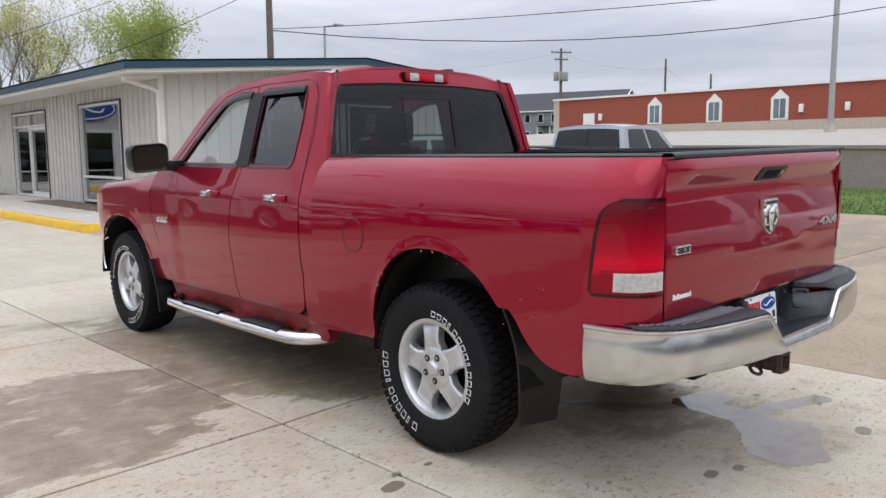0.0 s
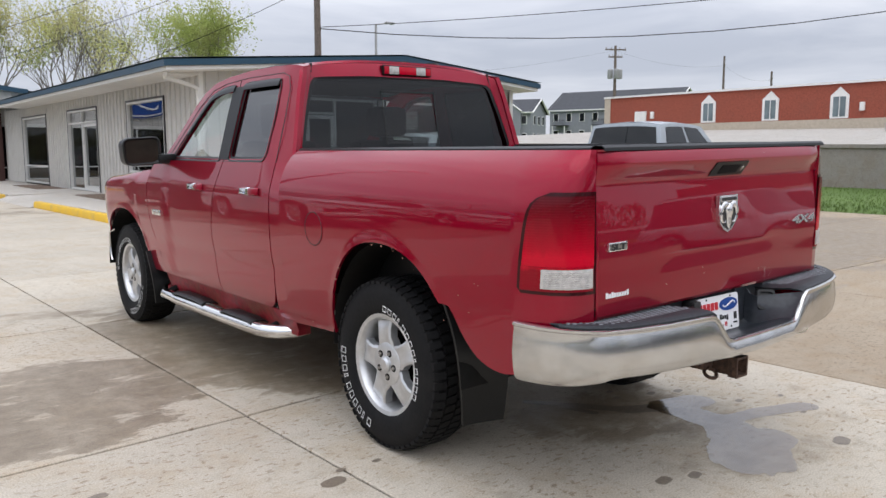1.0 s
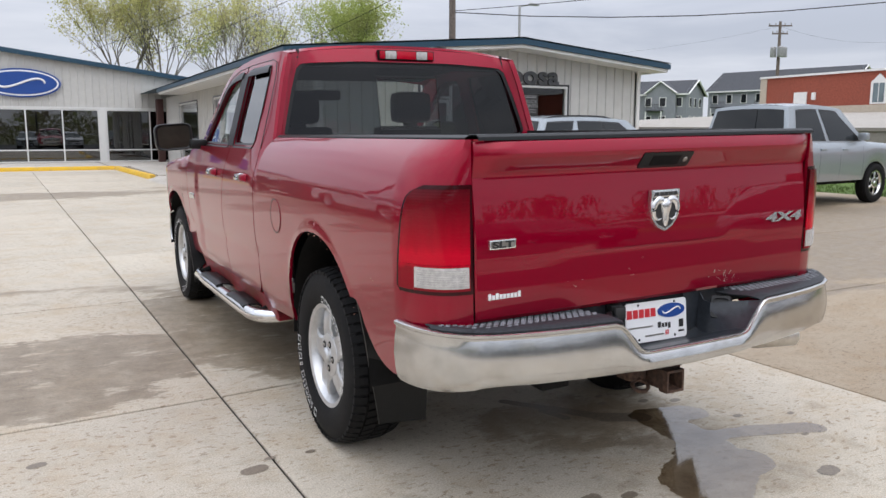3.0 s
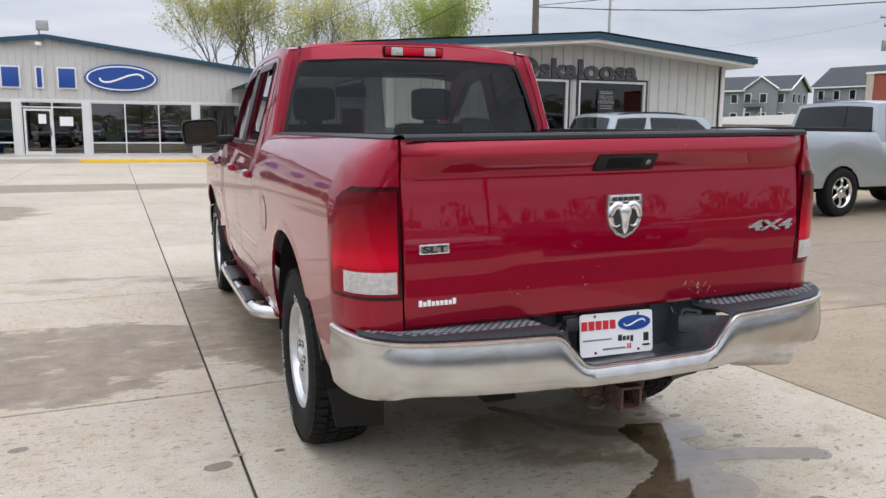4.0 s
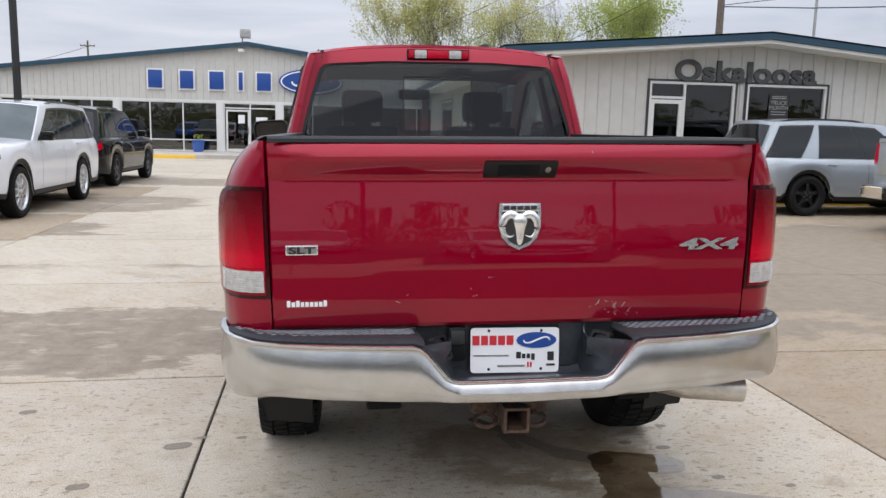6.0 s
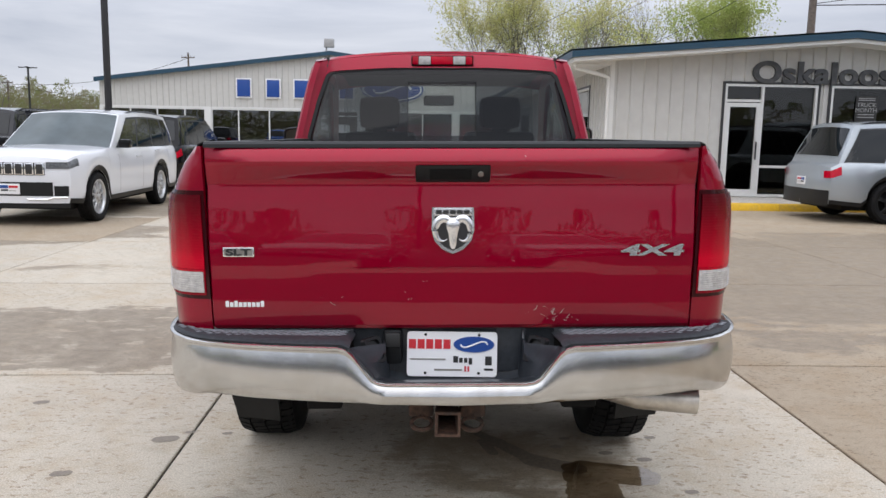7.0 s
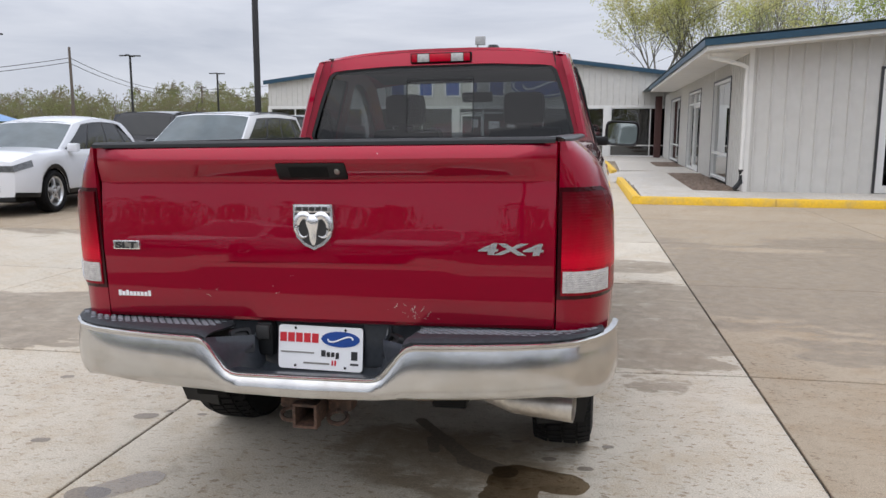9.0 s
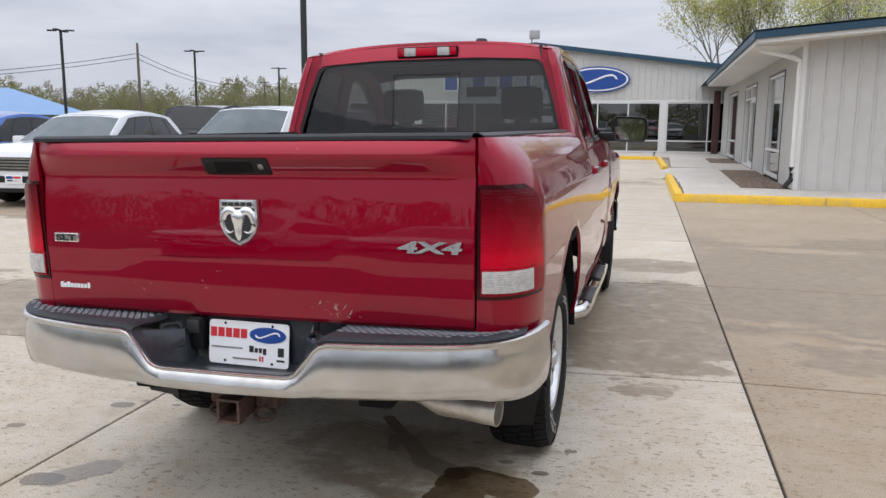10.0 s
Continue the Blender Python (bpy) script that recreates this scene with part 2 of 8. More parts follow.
def leafy(name, color, second):
    """Thin leaves: light falls on them and through them; the colour drifts from bough to bough."""
    m, nt, b = shader(name)
    n, l = nt.nodes, nt.links
    n.remove(b)
    tc = n.new("ShaderNodeTexCoord")
    t = n.new("ShaderNodeTexNoise")
    t.inputs["Scale"].default_value, t.inputs["Detail"].default_value = 0.5, 6
    l.new(tc.outputs["Object"], t.inputs["Vector"])
    r = n.new("ShaderNodeMapRange")
    r.inputs[1].default_value, r.inputs[2].default_value = 0.35, 0.65
    l.new(t.outputs["Fac"], r.inputs[0])
    mx = n.new("ShaderNodeMix")
    mx.data_type = "RGBA"
    mx.inputs[6].default_value, mx.inputs[7].default_value = (*color, 1), (*second, 1)
    l.new(r.outputs[0], mx.inputs[0])
    d, tr = n.new("ShaderNodeBsdfDiffuse"), n.new("ShaderNodeBsdfTranslucent")
    ms = n.new("ShaderNodeMixShader")
    ms.inputs[0].default_value = 0.5
    l.new(mx.outputs[2], d.inputs["Color"])
    l.new(mx.outputs[2], tr.inputs["Color"])
    l.new(d.outputs[0], ms.inputs[1])
    l.new(tr.outputs[0], ms.inputs[2])
    l.new(ms.outputs[0], n["Material Output"].inputs["Surface"])
    return m


LEAF = leafy("spring_leaves", (0.56, 0.57, 0.20), (0.62, 0.57, 0.32))
LEAFG = leafy("fresh_green_leaves", (0.37, 0.45, 0.13), (0.46, 0.48, 0.20))
WOODS = leafy("budding_woodland", (0.22, 0.25, 0.09), (0.25, 0.20, 0.15))
# the pale base stands for the sky these far panes reflect
SKYPANE = plain("pane_with_sky_colour", (0.13, 0.17, 0.18), rough=0.08, ior=1.9, grain=0.3, size=1.5)
BLUEPOT = plain("blue_glazed_pot", (0.03, 0.10, 0.38), rough=0.3, coat=0.5, grain=0.1, size=20)
MAROON = plain("maroon_post_paint", (0.07, 0.028, 0.024), rough=0.6, grain=0.1, size=10)

# ---- building helpers ----


def part(name, bm, mat, parent, label="", angle=32, smooth=True):
    """Links a bmesh as one mesh object under a thing or a part."""
    me = bpy.data.meshes.new(name)
    bmesh.ops.remove_doubles(bm, verts=bm.verts, dist=0.00005)
    bmesh.ops.recalc_face_normals(bm, faces=bm.faces)
    bm.to_mesh(me)
    bm.free()
    me.materials.append(mat)
    if smooth:
        me.shade_smooth()
        me.set_sharp_from_angle(angle=radians(angle))
    ob = new(name, me)
    if parent is not None:
        ob.parent = parent
    if label:
        ob["label"] = label
    return ob


def thing(name, label, category, group="", kind="", m=None):
    ob = new(name)
    ob.empty_display_size = 0.2
    if m is not None:
        ob.matrix_basis = m
    return tagged(ob, label, category, group, kind)


def solo(name, bm, mat, label, category, group="", kind="", angle=32):
    return tagged(part(name, bm, mat, None, "", angle), label, category, group, kind)


def box(bm, x0, x1, y0, y1, z0, z1, bev=0.0, m=None):
    r = bmesh.ops.create_cube(bm, size=1.0)
    vs = r["verts"]
    for v in vs:
        v.co = Vector((x0 + (v.co.x + 0.5) * (x1 - x0), y0 + (v.co.y + 0.5) * (y1 - y0), z0 + (v.co.z + 0.5) * (z1 - z0)))
    if bev:
        es = list({e for v in vs for e in v.link_edges})
        b = bmesh.ops.bevel(bm, geom=es, offset=bev, segments=2, affect="EDGES", profile=0.6)
        vs = list({v for f in b["faces"] for v in f.verts} | {v for v in vs if v.is_valid})
    if m is not None:
        for v in vs:
            v.co = m @ v.co
    return vs


def sheet(bm, rows):
    """Quads through a grid of points."""
    vs = [[bm.verts.new(p) for p in r] for r in rows]
    for a, b in zip(vs, vs[1:]):
        for i in range(len(a) - 1):
            q = [a[i], a[i + 1], b[i + 1], b[i]]
            try:
                bm.faces.new(q)
            except ValueError:
                pass
    return vs


def tube(bm, pts, r, seg=8, caps=True):
    pts = [Vector(p) for p in pts]
    rs = r if isinstance(r, (list, tuple)) else [r] * len(pts)
    rings = []
    up = Vector((0, 0, 1))
    for i, p in enumerate(pts):
        d = (pts[min(i + 1, len(pts) - 1)] - pts[max(i - 1, 0)]).normalized()
        a = d.cross(up)
        if a.length < 0.05:
            a = d.cross(Vector((1, 0, 0)))
        a.normalize()
        b = d.cross(a)
        rings.append([bm.verts.new(p + (a * math.cos(2 * math.pi * k / seg) + b * math.sin(2 * math.pi * k / seg)) * rs[i]) for k in range(seg)])
    for u, w in zip(rings, rings[1:]):
        for k in range(seg):
            bm.faces.new([u[k], u[(k + 1) % seg], w[(k + 1) % seg], w[k]])
    if caps:
        bm.faces.new(rings[0][::-1])
        bm.faces.new(rings[-1])


def prism(bm, poly, fn, a, b):
    """A polygon (list of pairs) swept from depth a to depth b; fn(u, v, depth) gives the point."""
    lo = [bm.verts.new(fn(u, v, a)) for u, v in poly]
    hi = [bm.verts.new(fn(u, v, b)) for u, v in poly]
    n = len(poly)
    bm.faces.new(lo)
    bm.faces.new(hi[::-1])
    for i in range(n):
        bm.faces.new([lo[i], hi[i], hi[(i + 1) % n], lo[(i + 1) % n]])


def lathe(bm, prof, fn, seg=32):
    """prof: pairs (radius, along); fn(cos, sin, radius, along) gives the point."""
    rings = []
    for r, a in prof:
        rings.append([bm.verts.new(fn(math.cos(2 * math.pi * k / seg), math.sin(2 * math.pi * k / seg), r, a)) for k in range(seg)])
    for u, w in zip(rings, rings[1:]):
        for k in range(seg):
            bm.faces.new([u[k], u[(k + 1) % seg], w[(k + 1) % seg], w[k]])


def interp(v, xs):
    """Linear interpolation through pairs."""
    if v <= xs[0][0]:
        return xs[0][1]
    for (a, b), (c, d) in zip(xs, xs[1:]):
        if v <= c:
            return b + (d - b) * (v - a) / (c - a)
    return xs[-1][1]


def lettering(name, text, size, depth, m, mat, parent=None, spread=1.0, bold=0.0):
    cu = bpy.data.curves.new(name, "FONT")
    cu.body, cu.size, cu.extrude, cu.align_x, cu.space_character = text, size, depth, "CENTER", spread
    cu.offset = bold
    ob = new(name, cu)
    dg = bpy.context.evaluated_depsgraph_get()
    me = bpy.data.meshes.new_from_object(ob.evaluated_get(dg))
    bpy.data.objects.remove(ob)
    me.transform(m)
    me.materials.clear()
    me.materials.append(mat)
    o = new(name, me)
    if parent is not None:
        o.parent = parent
    return o


# ---- ground ----


def concrete(name, dry, damp, amount, marks=()):
    """Broom-finished concrete: grain, pits, broad weathering, and damp patches with drying edges."""
    m, nt, b = shader(name)
    n, l = nt.nodes, nt.links
    geo = n.new("ShaderNodeNewGeometry")
    pos = geo.outputs["Position"]

    def tex(scale, detail, rough=0.6, stretch=None):
        t = n.new("ShaderNodeTexNoise")
        t.inputs["Scale"].default_value, t.inputs["Detail"].default_value, t.inputs["Roughness"].default_value = scale, detail, rough
        if stretch:
            mp = n.new("ShaderNodeMapping")
            mp.inputs["Scale"].default_value = stretch
            l.new(pos, mp.inputs["Vector"])
            l.new(mp.outputs[0], t.inputs["Vector"])
        else:
            l.new(pos, t.inputs["Vector"])
        return t.outputs["Fac"]

    def rng(src, a, bb, c, d):
        r = n.new("ShaderNodeMapRange")
        for i, v in enumerate((a, bb, c, d)):
            r.inputs[i + 1].default_value = v
        l.new(src, r.inputs[0])
        return r.outputs[0]

    def mix(fac, a, c):
        x = n.new("ShaderNodeMix")
        x.data_type = "RGBA"
        l.new(fac, x.inputs[0])
        for sock, v in ((x.inputs[6], a), (x.inputs[7], c)):
            if isinstance(v, tuple):
                sock.default_value = (*v, 1)
            else:
                l.new(v, sock)
        return x.outputs[2]

    def calc(op, a, c):
        x = n.new("ShaderNodeMath")
        x.operation = op
        for sock, v in ((x.inputs[0], a), (x.inputs[1], c)):
            if isinstance(v, (int, float)):
                sock.default_value = v
            else:
                l.new(v, sock)
        return x.outputs[0]

    fine = tex(140, 4)
    mid = tex(9, 8, 0.7)
    broad = tex(0.55, 6, 0.6)
    wet = tex(0.42, 7, 0.62, (0.45, 1.0, 1.0))
    edge = tex(3.2, 8, 0.7)
    wet = calc("ADD", calc("MULTIPLY", wet, 0.8), calc("MULTIPLY", edge, 0.2))
    shape = tex(1.3, 9, 0.68, (0.7, 1.6, 1.0))
    for cx, cy, rx, ry, s in marks:
        off = n.new("ShaderNodeVectorMath")
        off.operation = "SUBTRACT"
        off.inputs[1].default_value = (cx, cy, 0)
        l.new(pos, off.inputs[0])
        sc = n.new("ShaderNodeVectorMath")
        sc.operation = "MULTIPLY"
        sc.inputs[1].default_value = (1 / rx, 1 / ry, 0)
        l.new(off.outputs[0], sc.inputs[0])
        ln = n.new("ShaderNodeVectorMath")
        ln.operation = "LENGTH"
        l.new(sc.outputs[0], ln.inputs[0])
        ragged = calc("ADD", ln.outputs["Value"], calc("MULTIPLY", calc("SUBTRACT", shape, 0.5), 1.5))
        wet = calc("ADD", wet, rng(ragged, 0.76, 0.98, s, 0.0))
    wetf = rng(wet, 0.60 - amount, 0.66 - amount, 0.0, 1.0)
    wetf = calc("MULTIPLY", wetf, rng(tex(3.8, 10, 0.78), 0.38, 0.54, 0.62, 1.0))
    flecks = tex(4.6, 8, 0.72, (0.55, 1.5, 1.0))
    wetf = calc("MULTIPLY", wetf, rng(flecks, 0.575, 0.625, 1.0, 0.22))
    oi = n.new("ShaderNodeObjectInfo")
    col = mix(rng(broad, 0.35, 0.7, 0.0, 1.0), dry, tuple(c * 0.86 for c in dry))
    col = mix(rng(mid, 0.48, 0.72, 0.0, 0.5), col, tuple(c * 0.68 for c in dry))
    pits = n.new("ShaderNodeTexVoronoi")
    pits.inputs["Scale"].default_value = 26
    l.new(pos, pits.inputs["Vector"])
    col = mix(calc("MULTIPLY", rng(pits.outputs["Distance"], 0.06, 0.2, 1.0, 0.0), rng(mid, 0.42, 0.62, 0.0, 0.5)), col, tuple(c * 0.42 for c in dry))
    spots = tex(30, 4, 0.6, (0.75, 1.3, 1.0))
    gate2 = tex(1.1, 4, 0.6)
    col = mix(calc("MULTIPLY", rng(spots, 0.575, 0.625, 0.0, 0.9), rng(gate2, 0.34, 0.54, 0.15, 1.0)), col, tuple(c * k for c, k in zip(dry, (0.47, 0.40, 0.33))))
    rusty = tex(2.3, 9, 0.75)
    col = mix(rng(rusty, 0.47, 0.68, 0.0, 0.7), col, tuple(c * k for c, k in zip(dry, (0.80, 0.70, 0.58))))
    wcol = mix(rng(mid, 0.35, 0.7, 0.0, 1.0), damp, tuple(c * 0.68 for c in damp))
    col = mix(calc("MULTIPLY", wetf, 0.88), col, wcol)
    sc = n.new("ShaderNodeVectorMath")
    sc.operation = "SCALE"
    l.new(col, sc.inputs[0])
    l.new(calc("MULTIPLY", rng(oi.outputs["Random"], 0, 1, 0.93, 1.05), rng(fine, 0.25, 0.75, 0.62, 1.32)), sc.inputs["Scale"])
    l.new(sc.outputs[0], b.inputs["Base Color"])
    l.new(calc("SUBTRACT", rng(mid, 0.3, 0.7, 0.78, 0.9), calc("MULTIPLY", wetf, 0.33)), b.inputs["Roughness"])
    bp = n.new("ShaderNodeBump")
    bp.inputs["Strength"].default_value, bp.inputs["Distance"].default_value = 0.6, 0.0025
    l.new(calc("ADD", fine, mid), bp.inputs["Height"])
    l.new(bp.outputs[0], b.inputs["Normal"])
    return m


PALE = concrete("pale_concrete", (0.53, 0.475, 0.385), (0.235, 0.178, 0.112), 0.015, [(-2.6, 4.2, 1.8, 0.5, 0.12), (-0.3, 2.5, 1.4, 1.9, 0.3), (1.35, 2.5, 0.75, 1.7, 0.35), (1.3, 4.9, 0.6, 0.5, 0.2), (0.3, 0.2, 0.8, 0.9, 0.10), (-4.7, 10.9, 1.9, 1.8, 0.22), (-6.6, 7.2, 3.2, 1.5, 0.3), (-4.5, 16.8, 6.5, 1.5, 0.2)])
PATCHY = concrete("half_dry_concrete", (0.53, 0.47, 0.375), (0.225, 0.172, 0.112), 0.0, [(-2.95, 1.62, 2.2, 1.0, 0.35), (-1.75, 1.85, 0.75, 0.8, 0.35), (-6.4, 1.9, 2.4, 1.2, 0.3), (-2.0, 1.19, 0.16, 0.09, 0.3)])
TAN = concrete("tan_concrete", (0.385, 0.312, 0.222), (0.265, 0.205, 0.138), 0.03, [(7.5, 4.6, 7.4, 4.0, 0.4), (3.0, 6.4, 0.8, 0.2, -0.5)])
WALKC = concrete("sidewalk_concrete", (0.55, 0.52, 0.47), (0.38, 0.345, 0.30), -0.06)
WALLC = concrete("stained_wall_concrete", (0.31, 0.285, 0.25), (0.17, 0.15, 0.13), 0.03)
UPPER = concrete("upper_lot_concrete", (0.42, 0.395, 0.355), (0.32, 0.295, 0.26), 0.0)
JOINT = plain("joint_filler", (0.04, 0.035, 0.031), rough=0.9, grain=0.4, size=20)
EARTH = plain("open_ground", (0.11, 0.12, 0.06), rough=0.95, grain=0.4, size=0.6, dirt=0.6, dirt_color=(0.16, 0.14, 0.10), dirt_size=0.05)
GRASSM = plain("spring_grass", (0.08, 0.135, 0.024), rough=0.85, grain=0.35, size=8, dirt=0.5, dirt_color=(0.13, 0.19, 0.035), dirt_size=0.7)
GRAVELM = plain("river_gravel", (0.20, 0.15, 0.115), rough=0.85, grain=0.5, size=9, bump=0.003)
WATERM = glass("shallow_water", (0.62, 0.56, 0.48), rough=0.09, gloss=0.06)
# only for the unseen sheet behind the viewer; dark to tone down reflections
DARKGROUND = plain("dark_mirrored_ground", (0.05, 0.05, 0.052), rough=0.9, grain=0.35, size=60, bump=0.003, dirt=0.4, dirt_color=(0.036, 0.035, 0.034), dirt_size=0.5)

bm = bmesh.new()
for r0, r1 in ((0, 60), (60, 300), (300, 2500)):
    ring = []
    for r in (r0, r1):
        ring.append([(r * math.cos(2 * math.pi * k / 48), r * math.sin(2 * math.pi * k / 48), -0.03) for k in range(49)])
    sheet(bm, ring)
ground = tagged(part("ground", bm, EARTH, None), "open grassy ground reaching to the horizon", "ground", kind="structure")
bm = bmesh.new()
box(bm, -44, 15.6, -40, 31.5, -0.028, -0.014)
pavement = tagged(part("pavement", bm, JOINT, None), "concrete car lot of large slabs with dark joints", "pavement", kind="structure")
# unseen sheet added behind the viewer so tailgate and bumper mirror darker ground
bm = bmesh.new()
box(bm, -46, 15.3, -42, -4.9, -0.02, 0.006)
tagged(part("unseen_dark_ground", bm, DARKGROUND, None), "unseen dark ground added behind the concrete slabs to darken reflections", "road", kind="structure")


def slab_corner(i, j):
    """Where the long joint i and the cross joint j meet."""
    a = -1.19 + 3.075 * i
    slope = 0.10
    c = 0.955 + 2.82 * j + (0.12 if j > 3 else 0)
    y = (c + slope * max(-2.8, min(a, 2.4))) / (1 + slope * 0.02)
    return a - 0.022 * y, y


def slab(i, j):
    g = 0.0065
    x00, y00 = slab_corner(i, j)
    x10, y10 = slab_corner(i + 1, j)
    x11, y11 = slab_corner(i + 1, j + 1)
    x01, y01 = slab_corner(i, j + 1)
    bm = bmesh.new()
    h = 0.011
    q = [(x00 + g, y00 + h), (x10 - g, y10 + h), (x11 - g, y11 - h), (x01 + g, y01 - h)]
    cx, cy = sum(p[0] for p in q) / 4, sum(p[1] for p in q) / 4
    inset = [(cx + (x - cx) * 0.997, cy + (y - cy) * 0.997) for x, y in q]
    lo = [bm.verts.new((x, y, -0.013)) for x, y in q]
    md = [bm.verts.new((x, y, -0.004)) for x, y in q]
    hi = [bm.verts.new((x, y, 0.0)) for x, y in inset]
    for a, b in ((lo, md), (md, hi)):
        for k in range(4):
            bm.faces.new([a[k], a[(k + 1) % 4], b[(k + 1) % 4], b[k]])
    bm.faces.new(hi)
    tan = (i >= 1) or (i <= -2 and j in (2, 4)) or (j == 3 and i == -3)
    part("slab", bm, PATCHY if j == 0 and i <= -1 else TAN if tan else PALE, pavement, smooth=False)


# ---- kerbs, walks and grass ----
KH = 0.15


def kerb_piece(x0, y0, x1, y1, w=0.17):
    """A painted kerb from one point to another, its road face along that line and its body to the right of it."""
    d = Vector((x1 - x0, y1 - y0, 0))
    n = Vector((d.y, -d.x, 0)).normalized()
    bm = bmesh.new()
    prof = [(0.0, 0.0), (0.012, KH - 0.03), (0.035, KH), (w, KH), (w, 0.0)]
    steps = max(2, int(d.length / 0.5))
    rows = []
    for s in range(steps + 1):
        p = Vector((x0, y0, 0)) + d * s / steps
        rows.append([p + n * u + Vector((0, 0, v + (noise.noise(p * 1.7) * 0.006 if v > 0 else 0))) for u, v in prof])
    vs = sheet(bm, rows)
    bm.faces.new(vs[0])
    bm.faces.new(vs[-1][::-1])
    return bm


sidewalk = thing("sidewalk", "pale concrete sidewalk beside the buildings", "sidewalk", kind="structure")
for p in [(14.3, 12.25, 10.5, 12.22), (10.49, 12.22, 7.2, 12.2), (7.19, 12.2, 4.3, 12.19), (4.29, 12.19, 1.62, 12.18), (1.6, 12.19, 1.44, 18.6), (1.36, 22.6, 1.10, 30.6)]:
    part("kerb", kerb_piece(*p), YELLOW, sidewalk, "kerb in worn yellow paint")
for a, b in ((1.1, -3.6), (-6.6, -11.2), (-11.2, -17.5)):
    part("kerb", kerb_piece(a, 30.6, b, 30.55), YELLOW, sidewalk, "kerb in worn yellow paint")
bm = bmesh.new()
box(bm, -3.62, -6.58, 30.6, 30.75, 0.0, 0.145, 0.02)
part("kerb", bm, WALKC, sidewalk, "unpainted kerb")


def walk_slab(x0, x1, y0, y1, top=KH - 0.003):
    bm = bmesh.new()
    box(bm, x0 + 0.004, x1 - 0.004, y0 + 0.004, y1 - 0.004, 0.0, top, 0.006)
    part("walk_slab", bm, WALKC, sidewalk, smooth=False)


for k in range(8):
    walk_slab(1.79 + 1.56 * k, 1.79 + 1.56 * (k + 1), 12.37, 14.2)
for k in range(3):
    walk_slab(1.77 - 0.05 * k, 3.0, 14.2 + 1.45 * k, 14.2 + 1.45 * (k + 1))
for k in range(5):
    walk_slab(1.62, 3.0, 22.65 + 1.6 * k, 22.65 + 1.6 * (k + 1))
walk_slab(3.0, 4.0, 21.42, 25.58)
walk_slab(3.0, 4.0, 29.82, 30.68)
for k in range(14):
    walk_slab(-17.4 + 1.31 * k, -17.4 + 1.31 * (k + 1), 30.75, 37.0, 0.11)
walk_slab(1.0, 4.1, 30.7, 37.0, 0.125)
bm = bmesh.new()
sheet(bm, [[(1.35, 18.55, 0.005), (1.6, 18.55, 0.10), (3.0, 18.55, 0.147)], [(1.33, 19.2, 0.004), (1.6, 19.2, 0.02), (3.0, 19.2, 0.145)], [(1.30, 22.0, 0.004), (1.6, 22.0, 0.02), (3.0, 22.0, 0.145)], [(1.28, 22.66, 0.005), (1.6, 22.66, 0.10), (3.0, 22.66, 0.147)]])
part("ramp", bm, WALKC, sidewalk, "dropped kerb ramp")

rngs = random.Random(4)


def gravel_bed(x0, x1, y0, y1, count):
    bm = bmesh.new()
    box(bm, x0, x1, y0, y1, 0.0, 0.11)
    for _ in range(count):
        x, y = rngs.uniform(x0 + 0.03, x1 - 0.03), rngs.uniform(y0 + 0.03, y1 - 0.03)
        s = rngs.uniform(0.025, 0.06)
        base = [bm.verts.new((x + s * math.cos(k * 1.257 + y * 9), y + s * math.sin(k * 1.257 + y * 9), 0.11)) for k in range(5)]
        top = [bm.verts.new((v.co.x * 0.5 + x * 0.5, v.co.y * 0.5 + y * 0.5, 0.11 + s * rngs.uniform(0.5, 0.9))) for v in base]
        for k in range(5):
            bm.faces.new([base[k], base[(k + 1) % 5], top[(k + 1) % 5], top[k]])
        bm.faces.new(top)
    return solo("gravel_bed", bm, GRAVELM, "bed of brown river stones along the wall", "gravel", kind="stuff")


gravel_bed(3.02, 4.0, 14.9, 21.4, 1800)
gravel_bed(3.02, 4.0, 25.6, 29.8, 900)

# grass bank, retaining wall and the lot above it
bm = bmesh.new()
rows = []
for k in range(60):
    y = -45 + 75 * k / 59
    rows.append([(15.45 + 0.05 * noise.noise(Vector((0, y, 0))), y, 0.0), (15.7, y, 0.07), (17.0, y, 0.22 + 0.04 * noise.noise(Vector((3, y * 0.4, 0)))), (19.1, y, 0.42)])
sheet(bm, rows)
solo("grass_bank", bm, GRASSM, "sloping strip of green spring grass", "grass", kind="stuff")
bm = bmesh.new()
gr = random.Random(8)
for _ in range(16000):
    x, y = 15.45 + 3.5 * gr.random() ** 1.3, gr.uniform(-3, 14)
    z = interp(x, [(15.45, 0.0), (15.7, 0.07), (17, 0.2), (19.1, 0.40)])
    h, a = gr.uniform(0.03, 0.09), gr.uniform(0, 6.28)
    c, s = math.cos(a) * 0.012, math.sin(a) * 0.012
    bm.faces.new([bm.verts.new((x - c, y - s, z)), bm.verts.new((x + c, y + s, z)), bm.verts.new((x + gr.uniform(-0.03, 0.03), y + gr.uniform(-0.03, 0.03), z + h))])
solo("grass_blades", bm, GRASSM, "short green blades of grass", "grass", kind="stuff")
bm = bmesh.new()
rows = []
for k in range(76):
    y = -45 + 75 * k / 75
    t = 1.52 + 0.01 * y
    rows.append([(19.0, y, 0.2), (19.02, y, t - 0.12), (18.97, y, t - 0.10), (18.97, y, t), (19.4, y, t), (19.4, y, 0.2)])
sheet(bm, rows)
solo("retaining_wall", bm, WALLC, "stained grey concrete retaining wall", "wall", kind="structure")
bm = bmesh.new()
